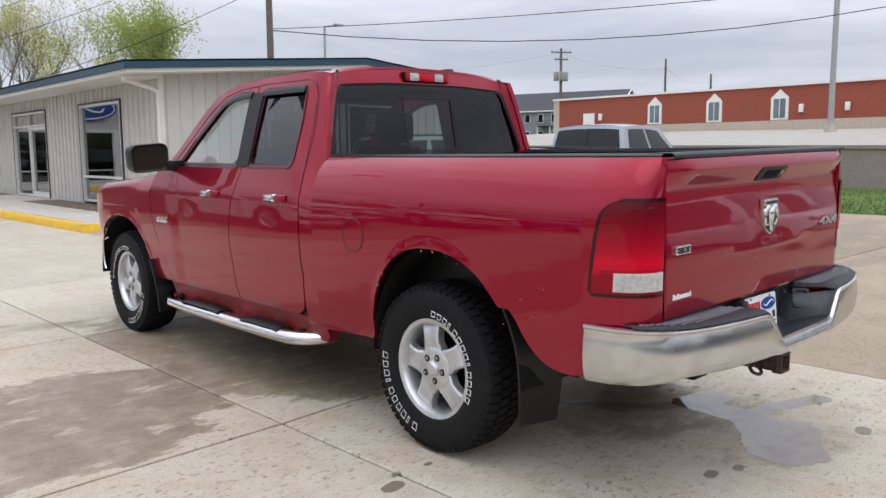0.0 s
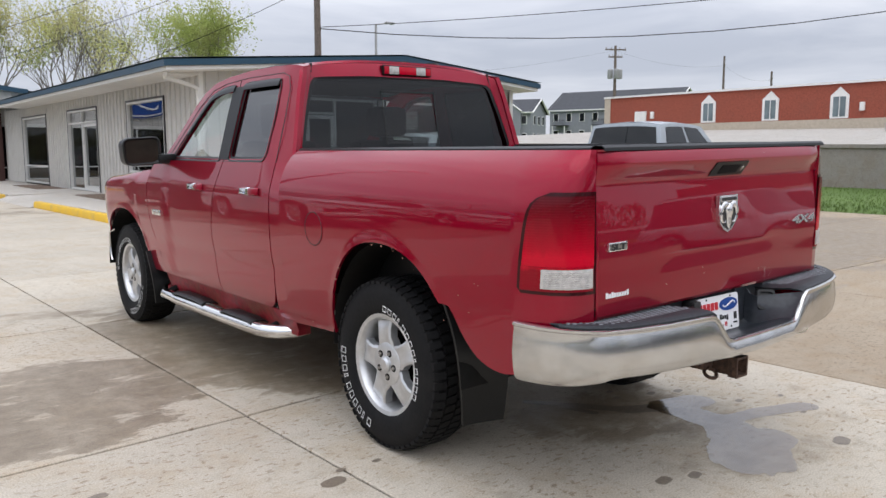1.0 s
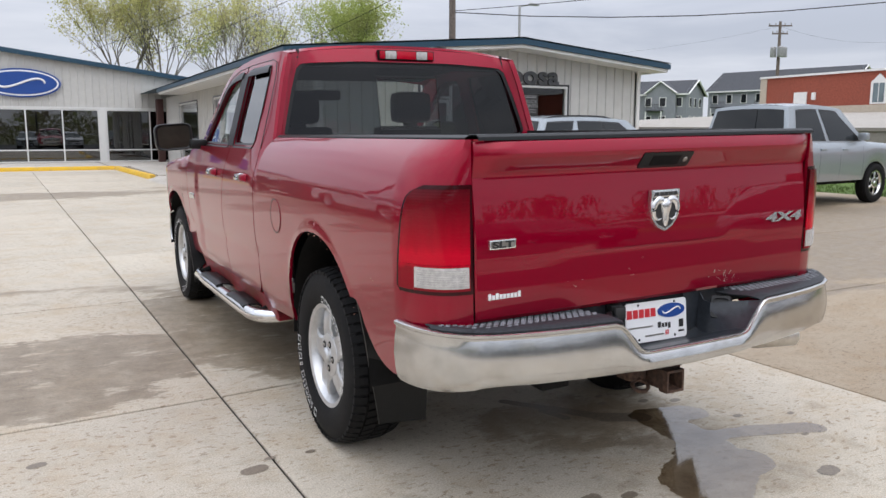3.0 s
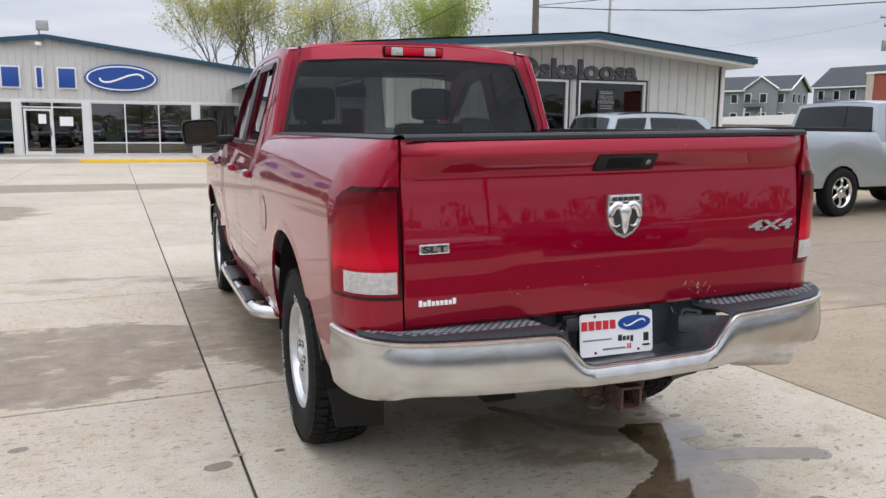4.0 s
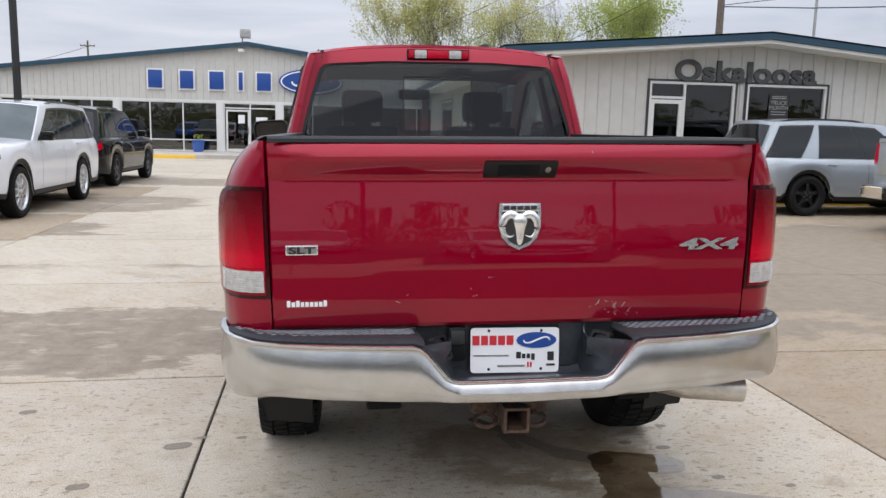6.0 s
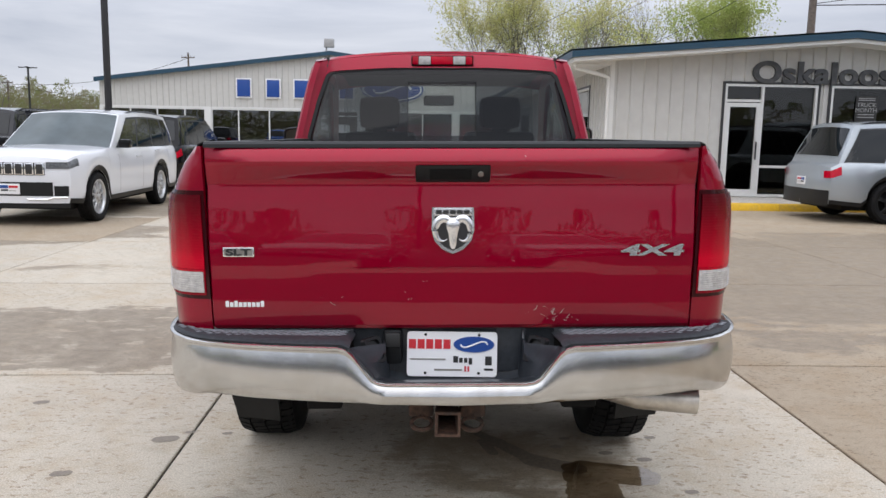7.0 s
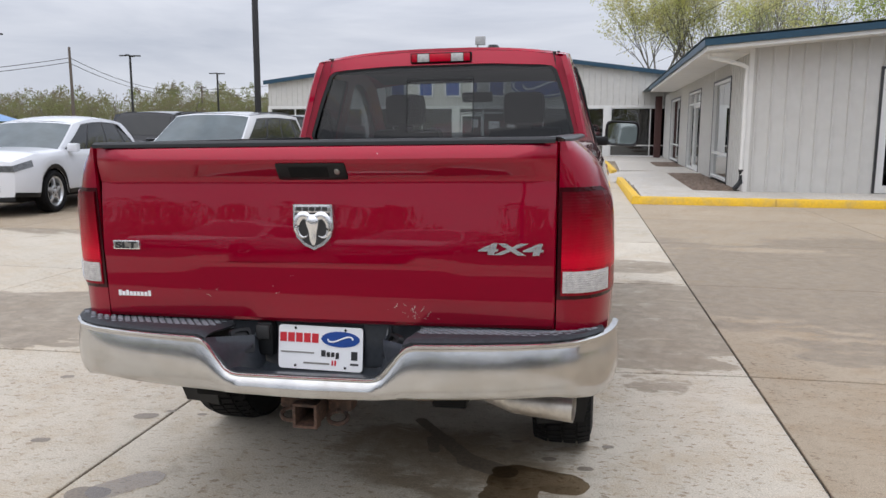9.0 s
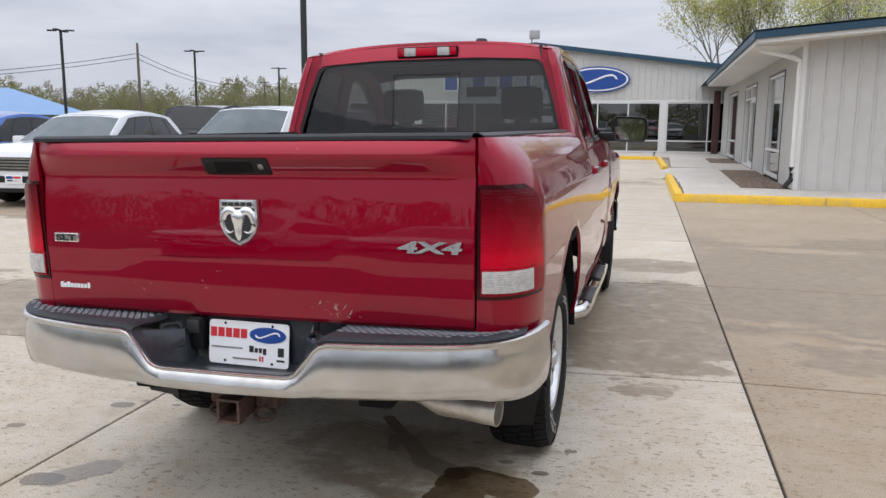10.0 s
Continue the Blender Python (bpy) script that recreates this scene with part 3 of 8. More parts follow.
sheet(bm, [[(19.4 + (41 - 19.4) * u / 8, -50 + 83 * k / 40, 1.50 + 0.01 * max(-45, min(30, -50 + 83 * k / 40)) + 1.0 * u / 8) for u in range(9)] for k in range(41)])
solo("upper_lot", bm, UPPER, "pale concrete parking lot on higher ground", "road", kind="structure")

# ---- office with the low gable ----


def ribbed(bm, p0, p1, z0, top, out, pitch=0.305):
    """Ribbed metal siding from p0 to p1 with a top edge top(s) at the length s; out: the side that the ribs face."""
    a, b = Vector((*p0, 0)), Vector((*p1, 0))
    d = (b - a)
    n = Vector((*out, 0))
    length = d.length
    d.normalize()
    prof = [(0.0, 0.0)]
    s = 0.0
    while s < length - 0.02:
        for u, v in ((0.115, 0.0), (0.128, 0.036), (0.158, 0.036), (0.171, 0.0), (pitch, 0.0)):
            if s + u < length:
                prof.append((s + u, v))
        s += pitch
    prof.append((length, 0.0))
    rows = [[], []]
    for u, v in prof:
        p = a + d * u + n * v
        rows[0].append((p.x, p.y, z0))
        rows[1].append((p.x, p.y, top(u)))
    sheet(bm, rows)
    sheet(bm, [[(p[0] - n.x * (0.12), p[1] - n.y * 0.12, p[2]) for p in (rows[0][0], rows[0][-1])], [(p[0] - n.x * 0.12, p[1] - n.y * 0.12, p[2]) for p in (rows[1][0], rows[1][-1])]])


def opening(parent, name, p0, p1, z0, z1, out, cols, rails, door=None, frame_mat=FRAMEM, label="", depth=0.10, glass_mat=SHOPG, dark=0.0):
    """A glazed opening between two plan points. cols: inner mullions as fractions; rails: heights of cross bars; door: (f0, f1, height) of a leaf."""
    a, b = Vector((*p0, 0)), Vector((*p1, 0))
    d = b - a
    length = d.length
    d.normalize()
    n = Vector((*out, 0))
    win = new(name)
    win.parent = parent
    if label:
        win["label"] = label

    def bar(bm, s0, s1, h0, h1, o0, o1):
        q = [a + d * s + n * o for s, o in ((s0, o0), (s1, o0), (s1, o1), (s0, o1))]
        lo = [bm.verts.new((p.x, p.y, h0)) for p in q]
        hi = [bm.verts.new((p.x, p.y, h1)) for p in q]
        for k in range(4):
            bm.faces.new([lo[k], lo[(k + 1) % 4], hi[(k + 1) % 4], hi[k]])
        bm.faces.new(lo[::-1])
        bm.faces.new(hi)

    w = 0.055
    bm = bmesh.new()
    bar(bm, 0, w, z0, z1, -depth, 0.035)
    bar(bm, length - w, length, z0, z1, -depth, 0.035)
    bar(bm, w, length - w, z1 - w, z1, -depth, 0.035)
    bar(bm, w, length - w, z0, z0 + w, -depth, 0.035)
    for f in cols:
        bar(bm, f * length - w / 2, f * length + w / 2, z0 + w, z1 - w, -depth, 0.03)
    for f0, f1, h in rails:
        bar(bm, f0 * length + w / 2, f1 * length - w / 2, h - w / 2, h + w / 2, -depth, 0.025)
    part("window_frame", bm, frame_mat, win, smooth=False)
    if dark:
        bm = bmesh.new()
        bar(bm, -dark, 0, z0, z1 + dark, -depth, 0.045)
        bar(bm, length, length + dark, z0, z1 + dark, -depth, 0.045)
        bar(bm, 0, length, z1, z1 + dark, -depth, 0.045)
        part("trim", bm, DARKFR, win, "dark outer trim", smooth=False)
    edges = [0.0] + list(cols) + [1.0]
    for e0, e1 in zip(edges, edges[1:]):
        bm = bmesh.new()
        bar(bm, e0 * length + w / 2, e1 * length - w / 2, z0 + w / 2, z1 - w / 2, -0.045, -0.037)
        pane = part("pane", bm, glass_mat, win, smooth=False)
        pane.visible_shadow = False
    if door:
        f0, f1, h = door
        bm = bmesh.new()
        s0, s1 = f0 * length + w, f1 * length - w / 2
        sw = 0.09
        bar(bm, s0, s0 + sw, z0 + 0.02, z0 + h, -0.03, 0.015)
        bar(bm, s1 - sw, s1, z0 + 0.02, z0 + h, -0.03, 0.015)
        bar(bm, s0 + sw, s1 - sw, z0 + h - sw, z0 + h, -0.03, 0.015)
        bar(bm, s0 + sw, s1 - sw, z0 + 0.02, z0 + 0.16, -0.03, 0.015)
        leaf = part("door_leaf", bm, frame_mat, win, "glass door leaf with a pale metal frame", smooth=False)
        bm = bmesh.new()
        bar(bm, s1 - 0.075, s1 - 0.045, z0 + 0.85, z0 + 1.25, 0.03, 0.055)
        part("door_handle", bm, DARKFR, leaf, smooth=False)
    return win


OY, OX, OX2, OYE = 14.1, 4.02, 13.58, 37.0
RF, RL, RR, RA = 13.38, 2.98, 14.12, 9.15
ZL, ZR, ZA = 3.31, 3.40, 3.83


def roof_z(x):
    return ZL + (ZA - ZL) * (x - RL) / (RA - RL) if x < RA else ZA + (ZR - ZA) * (x - RA) / (RR - RA)


office = thing("office_building", "single-storey beige metal-sided office with a low gable roof", "building", kind="structure")
FRONT = [(6.60, 8.72, 0.16, 2.70), (9.02, 11.06, 0.16, 2.70)]
SIDEW = [(16.35, 19.15, 0.20, 2.70), (22.0, 25.3, 0.16, 2.70), (28.3, 32.2, 0.20, 2.70)]
bm = bmesh.new()
xs = [OX] + [v for f in FRONT for v in f[:2]] + [OX2]
for k in range(0, len(xs), 2):
    ribbed(bm, (xs[k], OY), (xs[k + 1], OY), 0.14, lambda s, x=xs[k]: roof_z(x + s) - 0.24, (0, -1))
for f in FRONT:
    ribbed(bm, (f[0], OY), (f[1], OY), f[3], lambda s, x=f[0]: roof_z(x + s) - 0.24, (0, -1))
part("wall", bm, SIDING, office, "front wall of ribbed beige metal", smooth=False)
bm = bmesh.new()
ys = [OY] + [v for f in SIDEW for v in f[:2]] + [OYE - 1.1]
for k in range(0, len(ys), 2):
    ribbed(bm, (OX, ys[k + 1]), (OX, ys[k]), 0.14, lambda s: 3.10, (-1, 0))
for f in SIDEW:
    ribbed(bm, (OX, f[1]), (OX, f[0]), f[3], lambda s: 3.10, (-1, 0))
part("wall", bm, SIDING, office, "side wall of ribbed beige metal", smooth=False)
bm = bmesh.new()
box(bm, OX2 - 0.12, OX2, OY, OYE, 0.0, 3.15)
box(bm, OX + 0.3, OX2 - 0.2, OYE - 0.1, OYE, 0.0, 3.1)
part("wall", bm, SIDING, office)
# corner trim
bm = bmesh.new()
box(bm, OX - 0.03, OX + 0.06, OY - 0.03, OY + 0.06, 0.14, 3.16)
box(bm, OX2 - 0.06, OX2 + 0.05, OY - 0.05, OY + 0.06, 0.14, 3.2)
part("corner_trim", bm, SOFFIT, office, smooth=False)
# roof, fascia, soffit
bm = bmesh.new()
rows = []
for y in (RF - 0.02, OYE + 0.3):
    rows.append([(x, y, roof_z(x) + 0.005) for x in (RL - 0.02, 6.0, RA, 12.0, RR + 0.02)])
sheet(bm, rows)
bmesh.ops.solidify(bm, geom=bm.faces[:], thickness=0.03)
part("roof", bm, ROOFM, office, "low metal gable roof")
bm = bmesh.new()
for x0, x1 in ((RL, RA), (RA, RR)):
    prism(bm, [(x0, roof_z(x0) - 0.03), (x1, roof_z(x1) - 0.03), (x1, roof_z(x1) - 0.165), (x0, roof_z(x0) - 0.165)], lambda u, v, w: (u, w, v), RF, RF + 0.05)
prism(bm, [(RF + 0.05, ZL - 0.03), (31.5, ZL - 0.03), (31.5, ZL - 0.165), (RF + 0.05, ZL - 0.165)], lambda u, v, w: (w, u, v), RL, RL + 0.05)
prism(bm, [(RF + 0.05, ZR - 0.03), (OYE, ZR - 0.03), (OYE, ZR - 0.165), (RF + 0.05, ZR - 0.165)], lambda u, v, w: (w, u, v), RR - 0.05, RR)
part("fascia", bm, TEAL, office, "dark teal metal fascia", smooth=False)
bm = bmesh.new()
for x0, x1 in ((RL + 0.06, RA), (RA, RR - 0.06)):
    prism(bm, [(x0, roof_z(x0) - 0.167), (x1, roof_z(x1) - 0.167), (x1, roof_z(x1) - 0.25), (x0, roof_z(x0) - 0.25)], lambda u, v, w: (u, w, v), RF + 0.06, OY - 0.001)
prism(bm, [(OY, ZL - 0.167), (31.4, ZL - 0.167), (31.4, ZL - 0.25), (OY, ZL - 0.25)], lambda u, v, w: (w, u, v), RL + 0.06, OX - 0.025)
prism(bm, [(OY, ZR - 0.167), (OYE, ZR - 0.167), (OYE, ZR - 0.25), (OY, ZR - 0.25)], lambda u, v, w: (w, u, v), OX2 + 0.001, RR - 0.06)
part("soffit", bm, SOFFIT, office, "cream boxed soffit", smooth=False)
# openings
opening(office, "door", (6.60, OY), (8.72, OY), 0.16, 2.70, (0, -1), [0.41], [(0.0, 0.41, 2.33), (0.41, 1.0, 0.85)], door=(0.0, 0.41, 2.12), label="glass entrance door with a sidelight", dark=0.05, glass_mat=OFFG)
opening(office, "window", (9.02, OY), (11.06, OY), 0.16, 2.70, (0, -1), [], [(0.0, 1.0, 0.85)], label="wide shop window with a dark sign inside", dark=0.05, glass_mat=OFFG)
opening(office, "window", (OX, 19.15), (OX, 16.35), 0.20, 2.70, (-1, 0), [], [(0.0, 1.0, 0.85)], dark=0.05)
opening(office, "door", (OX, 25.3), (OX, 22.0), 0.16, 2.70, (-1, 0), [0.5], [(0.0, 0.5, 2.3), (0.5, 1.0, 2.3)], door=(0.5, 1.0, 2.1), label="pale metal glass door", dark=0.05)
opening(office, "window", (OX, 32.2), (OX, 28.3), 0.20, 2.70, (-1, 0), [], [(0.0, 1.0, 0.85)], dark=0.05)
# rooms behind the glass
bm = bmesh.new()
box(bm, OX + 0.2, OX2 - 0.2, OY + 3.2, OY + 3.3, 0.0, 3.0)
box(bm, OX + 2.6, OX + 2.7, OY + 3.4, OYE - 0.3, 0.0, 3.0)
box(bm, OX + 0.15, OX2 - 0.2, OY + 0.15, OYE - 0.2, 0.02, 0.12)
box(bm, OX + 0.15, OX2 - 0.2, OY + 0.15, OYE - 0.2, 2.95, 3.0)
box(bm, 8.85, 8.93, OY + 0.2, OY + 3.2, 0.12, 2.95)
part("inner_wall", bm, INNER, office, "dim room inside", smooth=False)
# downpipe and gutter outlet
bm = bmesh.new()
tube(bm, [(3.12, 13.75, 3.02), (3.14, 13.85, 2.96), (3.80, 14.0, 2.82), (3.93, 14.03, 2.76), (3.94, 14.04, 2.6), (3.94, 14.04, 0.5)], 0.045, 8)
part("downpipe", bm, SOFFIT, office, "cream metal downpipe")
bm = bmesh.new()
tube(bm, [(3.93, 14.02, 0.62), (3.93, 14.02, 0.35), (3.80, 13.96, 0.2)], 0.055, 8)
part("pipe_elbow", bm, TRIM, office, "black plastic elbow")

sign = thing("town_sign", "weathered dark grey raised letters naming the town", "sign")
lettering("letters", "Oskaloosa", 0.66, 0.03, Matrix.Translation((8.95, OY - 0.06, 2.74)) @ Matrix.Rotation(radians(90), 4, "X") @ Matrix.Diagonal((1.22, 1, 1, 1)), LETTERS, sign, 1.04, 0.02)
poster = thing("window_poster", "small dark poster with white words inside the window", "poster")
bm = bmesh.new()
box(bm, 9.62, 10.12, OY + 0.005, OY + 0.012, 1.92, 2.48)
part("card", bm, BLACKI, poster)
for k, w in enumerate(("TRUCK", "MONTH")):
    lettering("words", w, 0.135, 0.001, Matrix.Translation((9.87, OY + 0.002, 2.24 - 0.12 * k)) @ Matrix.Rotation(radians(90), 4, "X"), GALV, poster)
for z in (2.42, 2.38, 2.06, 2.0):
    bm = bmesh.new()
    box(bm, 9.68, 10.06, OY + 0.001, OY + 0.004, z, z + 0.018)
    part("print_bar", bm, GALV, poster)

# ---- showroom ----
KY = 37.0
KL, KR, KA = -16.9, 5.2, -5.1
KZL, KZR, KZA = 4.02, 4.16, 5.52


def kroof(x):
    return KZL + (KZA - KZL) * (x - KL) / (KA - KL) if x < KA else KZA + (KZR - KZA) * (x - KA) / (KR - KA)


showroom = thing("showroom_building", "long beige metal-sided showroom with a glass front and low gable", "building", kind="structure")
bm = bmesh.new()
ribbed(bm, (KL, KY), (KR + 6, KY), 2.62, lambda s: kroof(min(KL + s, KR)) - 0.10, (0, -1))
ribbed(bm, (KL, KY + 30), (KL, KY), 0.1, lambda s: KZL - 0.1, (-1, 0))
part("wall", bm, SIDING, showroom, "gable wall of ribbed beige metal", smooth=False)
bm = bmesh.new()
sheet(bm, [[(x, y, kroof(x) - 0.02) for x in (KL - 0.15, -11, KA, 0, KR + 6)] for y in (KY - 0.25, KY + 30)])
bmesh.ops.solidify(bm, geom=bm.faces[:], thickness=0.03)
part("roof", bm, ROOFM, showroom, "low metal gable roof")
bm = bmesh.new()
for x0, x1 in ((KL - 0.15, KA), (KA, KR)):
    prism(bm, [(x0, kroof(x0) + 0.02), (x1, kroof(x1) + 0.02), (x1, kroof(x1) - 0.19), (x0, kroof(x0) - 0.19)], lambda u, v, w: (u, w, v), KY - 0.32, KY - 0.25)
part("fascia", bm, TEAL, showroom, "dark blue metal fascia", smooth=False)
bm = bmesh.new()
box(bm, KL, KR - 0.3, KY - 0.06, KY + 0.05, 2.56, 2.66)
for x0, x1 in ((-6.62, -6.32), (-3.72, -3.42), (1.15, 1.45), (-11.55, -11.25), (KL, KL + 0.12)):
    box(bm, x0, x1, KY - 0.10, KY + 0.08, 0.1, 2.56)
part("column", bm, FRAMEM, showroom, "white metal columns of the glass front", smooth=False)
for x0, x1, cols, name in ((KL + 0.12, -11.55, [0.27, 0.53, 0.8], "window"), (-11.25, -6.62, [0.3, 0.64], "window"), (-3.42, 1.15, [0.33, 0.66], "window"), (1.45, 5.2, [0.52, 0.86], "window")):
    opening(showroom, name, (x0, KY), (x1, KY), 0.12, 2.56, (0, -1), cols, [(a, b, 0.68) for a, b in zip([0] + cols, cols + [1])], label="tall showroom window")
opening(showroom, "door", (-6.32, KY), (-3.72, KY), 0.12, 2.56, (0, -1), [0.5], [(0.0, 1.0, 2.3)], door=(0.02, 0.5, 2.1), label="double glass entrance door")
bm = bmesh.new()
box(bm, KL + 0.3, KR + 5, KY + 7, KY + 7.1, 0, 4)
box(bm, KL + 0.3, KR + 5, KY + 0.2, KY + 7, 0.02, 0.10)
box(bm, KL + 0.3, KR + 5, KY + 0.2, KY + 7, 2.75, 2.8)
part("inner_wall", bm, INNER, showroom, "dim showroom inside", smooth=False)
bm = bmesh.new()
box(bm, 3.55, 3.85, 35.6, 36.0, 0.1, 3.05, 0.01)
solo("porch_post", bm, MAROON, "dark maroon square post under the porch roof", "post", kind="structure")
# sign blocks and oval
for x, w in ((-9.55, 0.80), (-8.05, 0.78), (-6.62, 0.82), (-5.45, 0.34), (-4.32, 0.82)):
    s = thing("sign_block", "plain blue sign block with a white edge", "sign", group="blocks of the showroom sign")
    bm = bmesh.new()
    box(bm, x - w / 2, x + w / 2, KY - 0.12, KY - 0.03, 3.12, 4.12, 0.015)
    part("backing", bm, WHITEP, s, "white edge")
    bm = bmesh.new()
    box(bm, x - w / 2 + 0.07, x + w / 2 - 0.07, KY - 0.17, KY - 0.122, 3.19, 4.05, 0.015)
    part("face", bm, BLUEI, s, "blue face")
oval = thing("oval_sign", "blue oval sign with white rim", "sign")


def disc(bm, cx, cz, rx, rz, y0, y1, seg=48):
    prism(bm, [(cx + rx * math.cos(2 * math.pi * k / seg), cz + rz * math.sin(2 * math.pi * k / seg)) for k in range(seg)], lambda u, v, w: (u, w, v), y0, y1)


for name, rx, rz, y0, y1, mt in (("rim", 1.60, 0.64, -0.20, -0.03, BLUEI), ("ring", 1.52, 0.57, -0.22, -0.202, WHITEP), ("face", 1.44, 0.50, -0.24, -0.222, BLUEI)):
    bm = bmesh.new()
    disc(bm, -1.98, 3.68, rx, rz, KY + y0, KY + y1)
    part(name, bm, mt, oval)
bm = bmesh.new()
tube(bm, [(-1.98 + 0.95 * math.cos(a), KY - 0.245, 3.68 + 0.20 * math.sin(2 * a)) for a in [math.pi - k * math.pi / 16 for k in range(17)]], 0.05, 6)
part("stroke", bm, WHITEP, oval, "plain white flourish")
flood = thing("roof_floodlight", "box floodlight on a short mast at the ridge", "floodlight")
bm = bmesh.new()
box(bm, -5.45, -4.95, KY - 0.2, KY + 0.05, 5.72, 6.15, 0.03)
part("lamp_box", bm, GALV, flood)
bm = bmesh.new()
tube(bm, [(-5.35, KY, 5.5), (-5.35, KY, 5.75)], 0.04, 6)
part("mast", bm, GALV, flood)
cam_box = thing("security_camera", "small white security camera under the gable", "camera")
bm = bmesh.new()
box(bm, -5.5, -5.25, KY - 0.55, KY - 0.1, 5.02, 5.16, 0.03)
part("housing", bm, WHITEP, cam_box)
bm = bmesh.new()
tube(bm, [(-5.35, KY - 0.25, 5.1), (-5.3, KY, 5.25)], 0.03, 6)
part("bracket", bm, WHITEP, cam_box)
pot = thing("flower_pot", "blue glazed flower pot with small plants", "flower pot", m=pose(-7.45, 36.2, 0.11))
bm = bmesh.new()
lathe(bm, [(0.0, 0.0), (0.24, 0.0), (0.30, 0.5), (0.33, 0.52), (0.33, 0.58), (0.29, 0.58), (0.27, 0.5), (0.0, 0.5)], lambda c, s, r, a: (c * r, s * r, a), 20)
part("bowl", bm, BLUEPOT, pot)
bm = bmesh.new()
for _ in range(160):
    a, r, z = rngs.uniform(0, 6.28), rngs.uniform(0, 0.28), rngs.uniform(0.5, 0.85)
    p = Vector((r * math.cos(a), r * math.sin(a), z))
    d = Vector((rngs.uniform(-1, 1), rngs.uniform(-1, 1), rngs.uniform(-0.3, 1))) * 0.06
    e = d.cross(Vector((0, 0, 1))).normalized() * 0.025
    bm.faces.new([bm.verts.new(q) for q in (p - d * 0.4, p + e, p + d, p - e)])
part("plants", bm, LEAFG, pot)["kind"] = "stuff"
for x, z in ((-5.45, 1.55), (-4.45, 1.45)):
    bm = bmesh.new()
    box(bm, x - (0.16 if x < -5 else 0.28), x + (0.16 if x < -5 else 0.28), KY - 0.034, KY - 0.030, z, z + 0.42)
    solo("door_notice", bm, WHITEP, "white paper notice taped to the glass door", "notice", group="notices on the entrance door")

# ---- wheels ----


def axial(c, s, r, a):
    """Wheel coordinates: the axle along x, outer face towards -x."""
    return (-a, c * r, s * r)


def wheel(parent, m, R, W, rim, spokes=5, blocks=56, bars=False, metal=ALLOY, spoke_w=0.10, label=""):
    w = new("wheel")
    w.parent = parent
    w.matrix_basis = m
    if label:
        w["label"] = label
    h = W / 2
    bm = bmesh.new()
    lathe(bm, [(rim - 0.01, -h * 0.8), (rim + 0.02, -h * 0.95), (rim + (R - rim) * 0.5, -h), (R - 0.03, -h * 0.93), (R - 0.012, -h * 0.8), (R - 0.010, 0), (R - 0.012, h * 0.8), (R - 0.030, h * 0.90), (R - 0.055, h * 0.965), (rim + (R - rim) * 0.55, h), (rim + (R - rim) * 0.3, h * 0.985), (rim + 0.020, h * 0.93), (rim + 0.010, h * 0.88), (rim - 0.01, h * 0.72)], axial, 56)
    part("tyre", bm, RUBBER, w, angle=40)
    bm = bmesh.new()
    for k in range(blocks):
        for row, (a0, a1) in enumerate(((-0.92, -0.52), (-0.44, 0.0), (0.06, 0.46), (0.54, 0.93))):
            t0 = (k + (0.5 if row % 2 else 0.0)) / blocks * 2 * math.pi
            t1 = t0 + 0.72 / blocks * 2 * math.pi
            skew = 0.02 if row in (1, 2) else 0.0
            vs = []
            for rr in (R - 0.014, R):
                for aa, sk in ((a0, 0), (a1, skew)):
                    drop = 0.016 if abs(aa) > 0.85 else 0.0
                    for tt in (t0, t1):
                        vs.append(bm.verts.new(axial(math.cos(tt + sk), math.sin(tt + sk), rr - drop, aa * h)))
            for q in ((4, 5, 7, 6), (0, 1, 5, 4), (2, 6, 7, 3), (0, 4, 6, 2), (1, 3, 7, 5)):
                bm.faces.new([vs[i] for i in q])
    part("tread", bm, RUBBER, w, angle=40)["kind"] = "stuff"
    if bars:
        for start, count, pitch, wide, r0, r1 in ((15, 10, 8.2, 5.6, rim + 0.062, rim + 0.102), (105, 13, -8.4, -5.8, rim + 0.026, rim + 0.054)):
            for k in range(count):
                t0 = radians(start - k * pitch)
                t1 = t0 - radians(wide * (0.45 if k % 5 == 3 else 1.0))
                e = 0.011 if wide > 0 else -0.011
                bm = bmesh.new()
                for u0, u1, q0, q1 in ((t0, t1, r0, r0 + 0.005), (t0, t1, r1 - 0.005, r1), (t0, t0 - e, r0 + 0.005, r1 - 0.005), (t1 + e, t1, r0 + 0.005, r1 - 0.005)):
                    bm.faces.new([bm.verts.new(axial(math.cos(t), math.sin(t), r, h + 0.0025)) for t, r in ((u0, q0), (u1, q0), (u1, q1), (u0, q1))])
                part("sidewall_bar", bm, WHITEP, w)
    bm = bmesh.new()
    lathe(bm, [(rim - 0.035, -h * 0.7), (rim - 0.03, h * 0.4), (rim - 0.022, h * 0.70), (rim - 0.012, h * 0.82), (rim + 0.006, h * 0.86), (rim + 0.012, h * 0.80), (rim + 0.004, h * 0.70)], axial, 48)
    face = h * 0.72
    for k in range(spokes):
        t = math.pi / 2 + 2 * math.pi * k / spokes
        c, s = math.cos(t), math.sin(t)
        rows = []
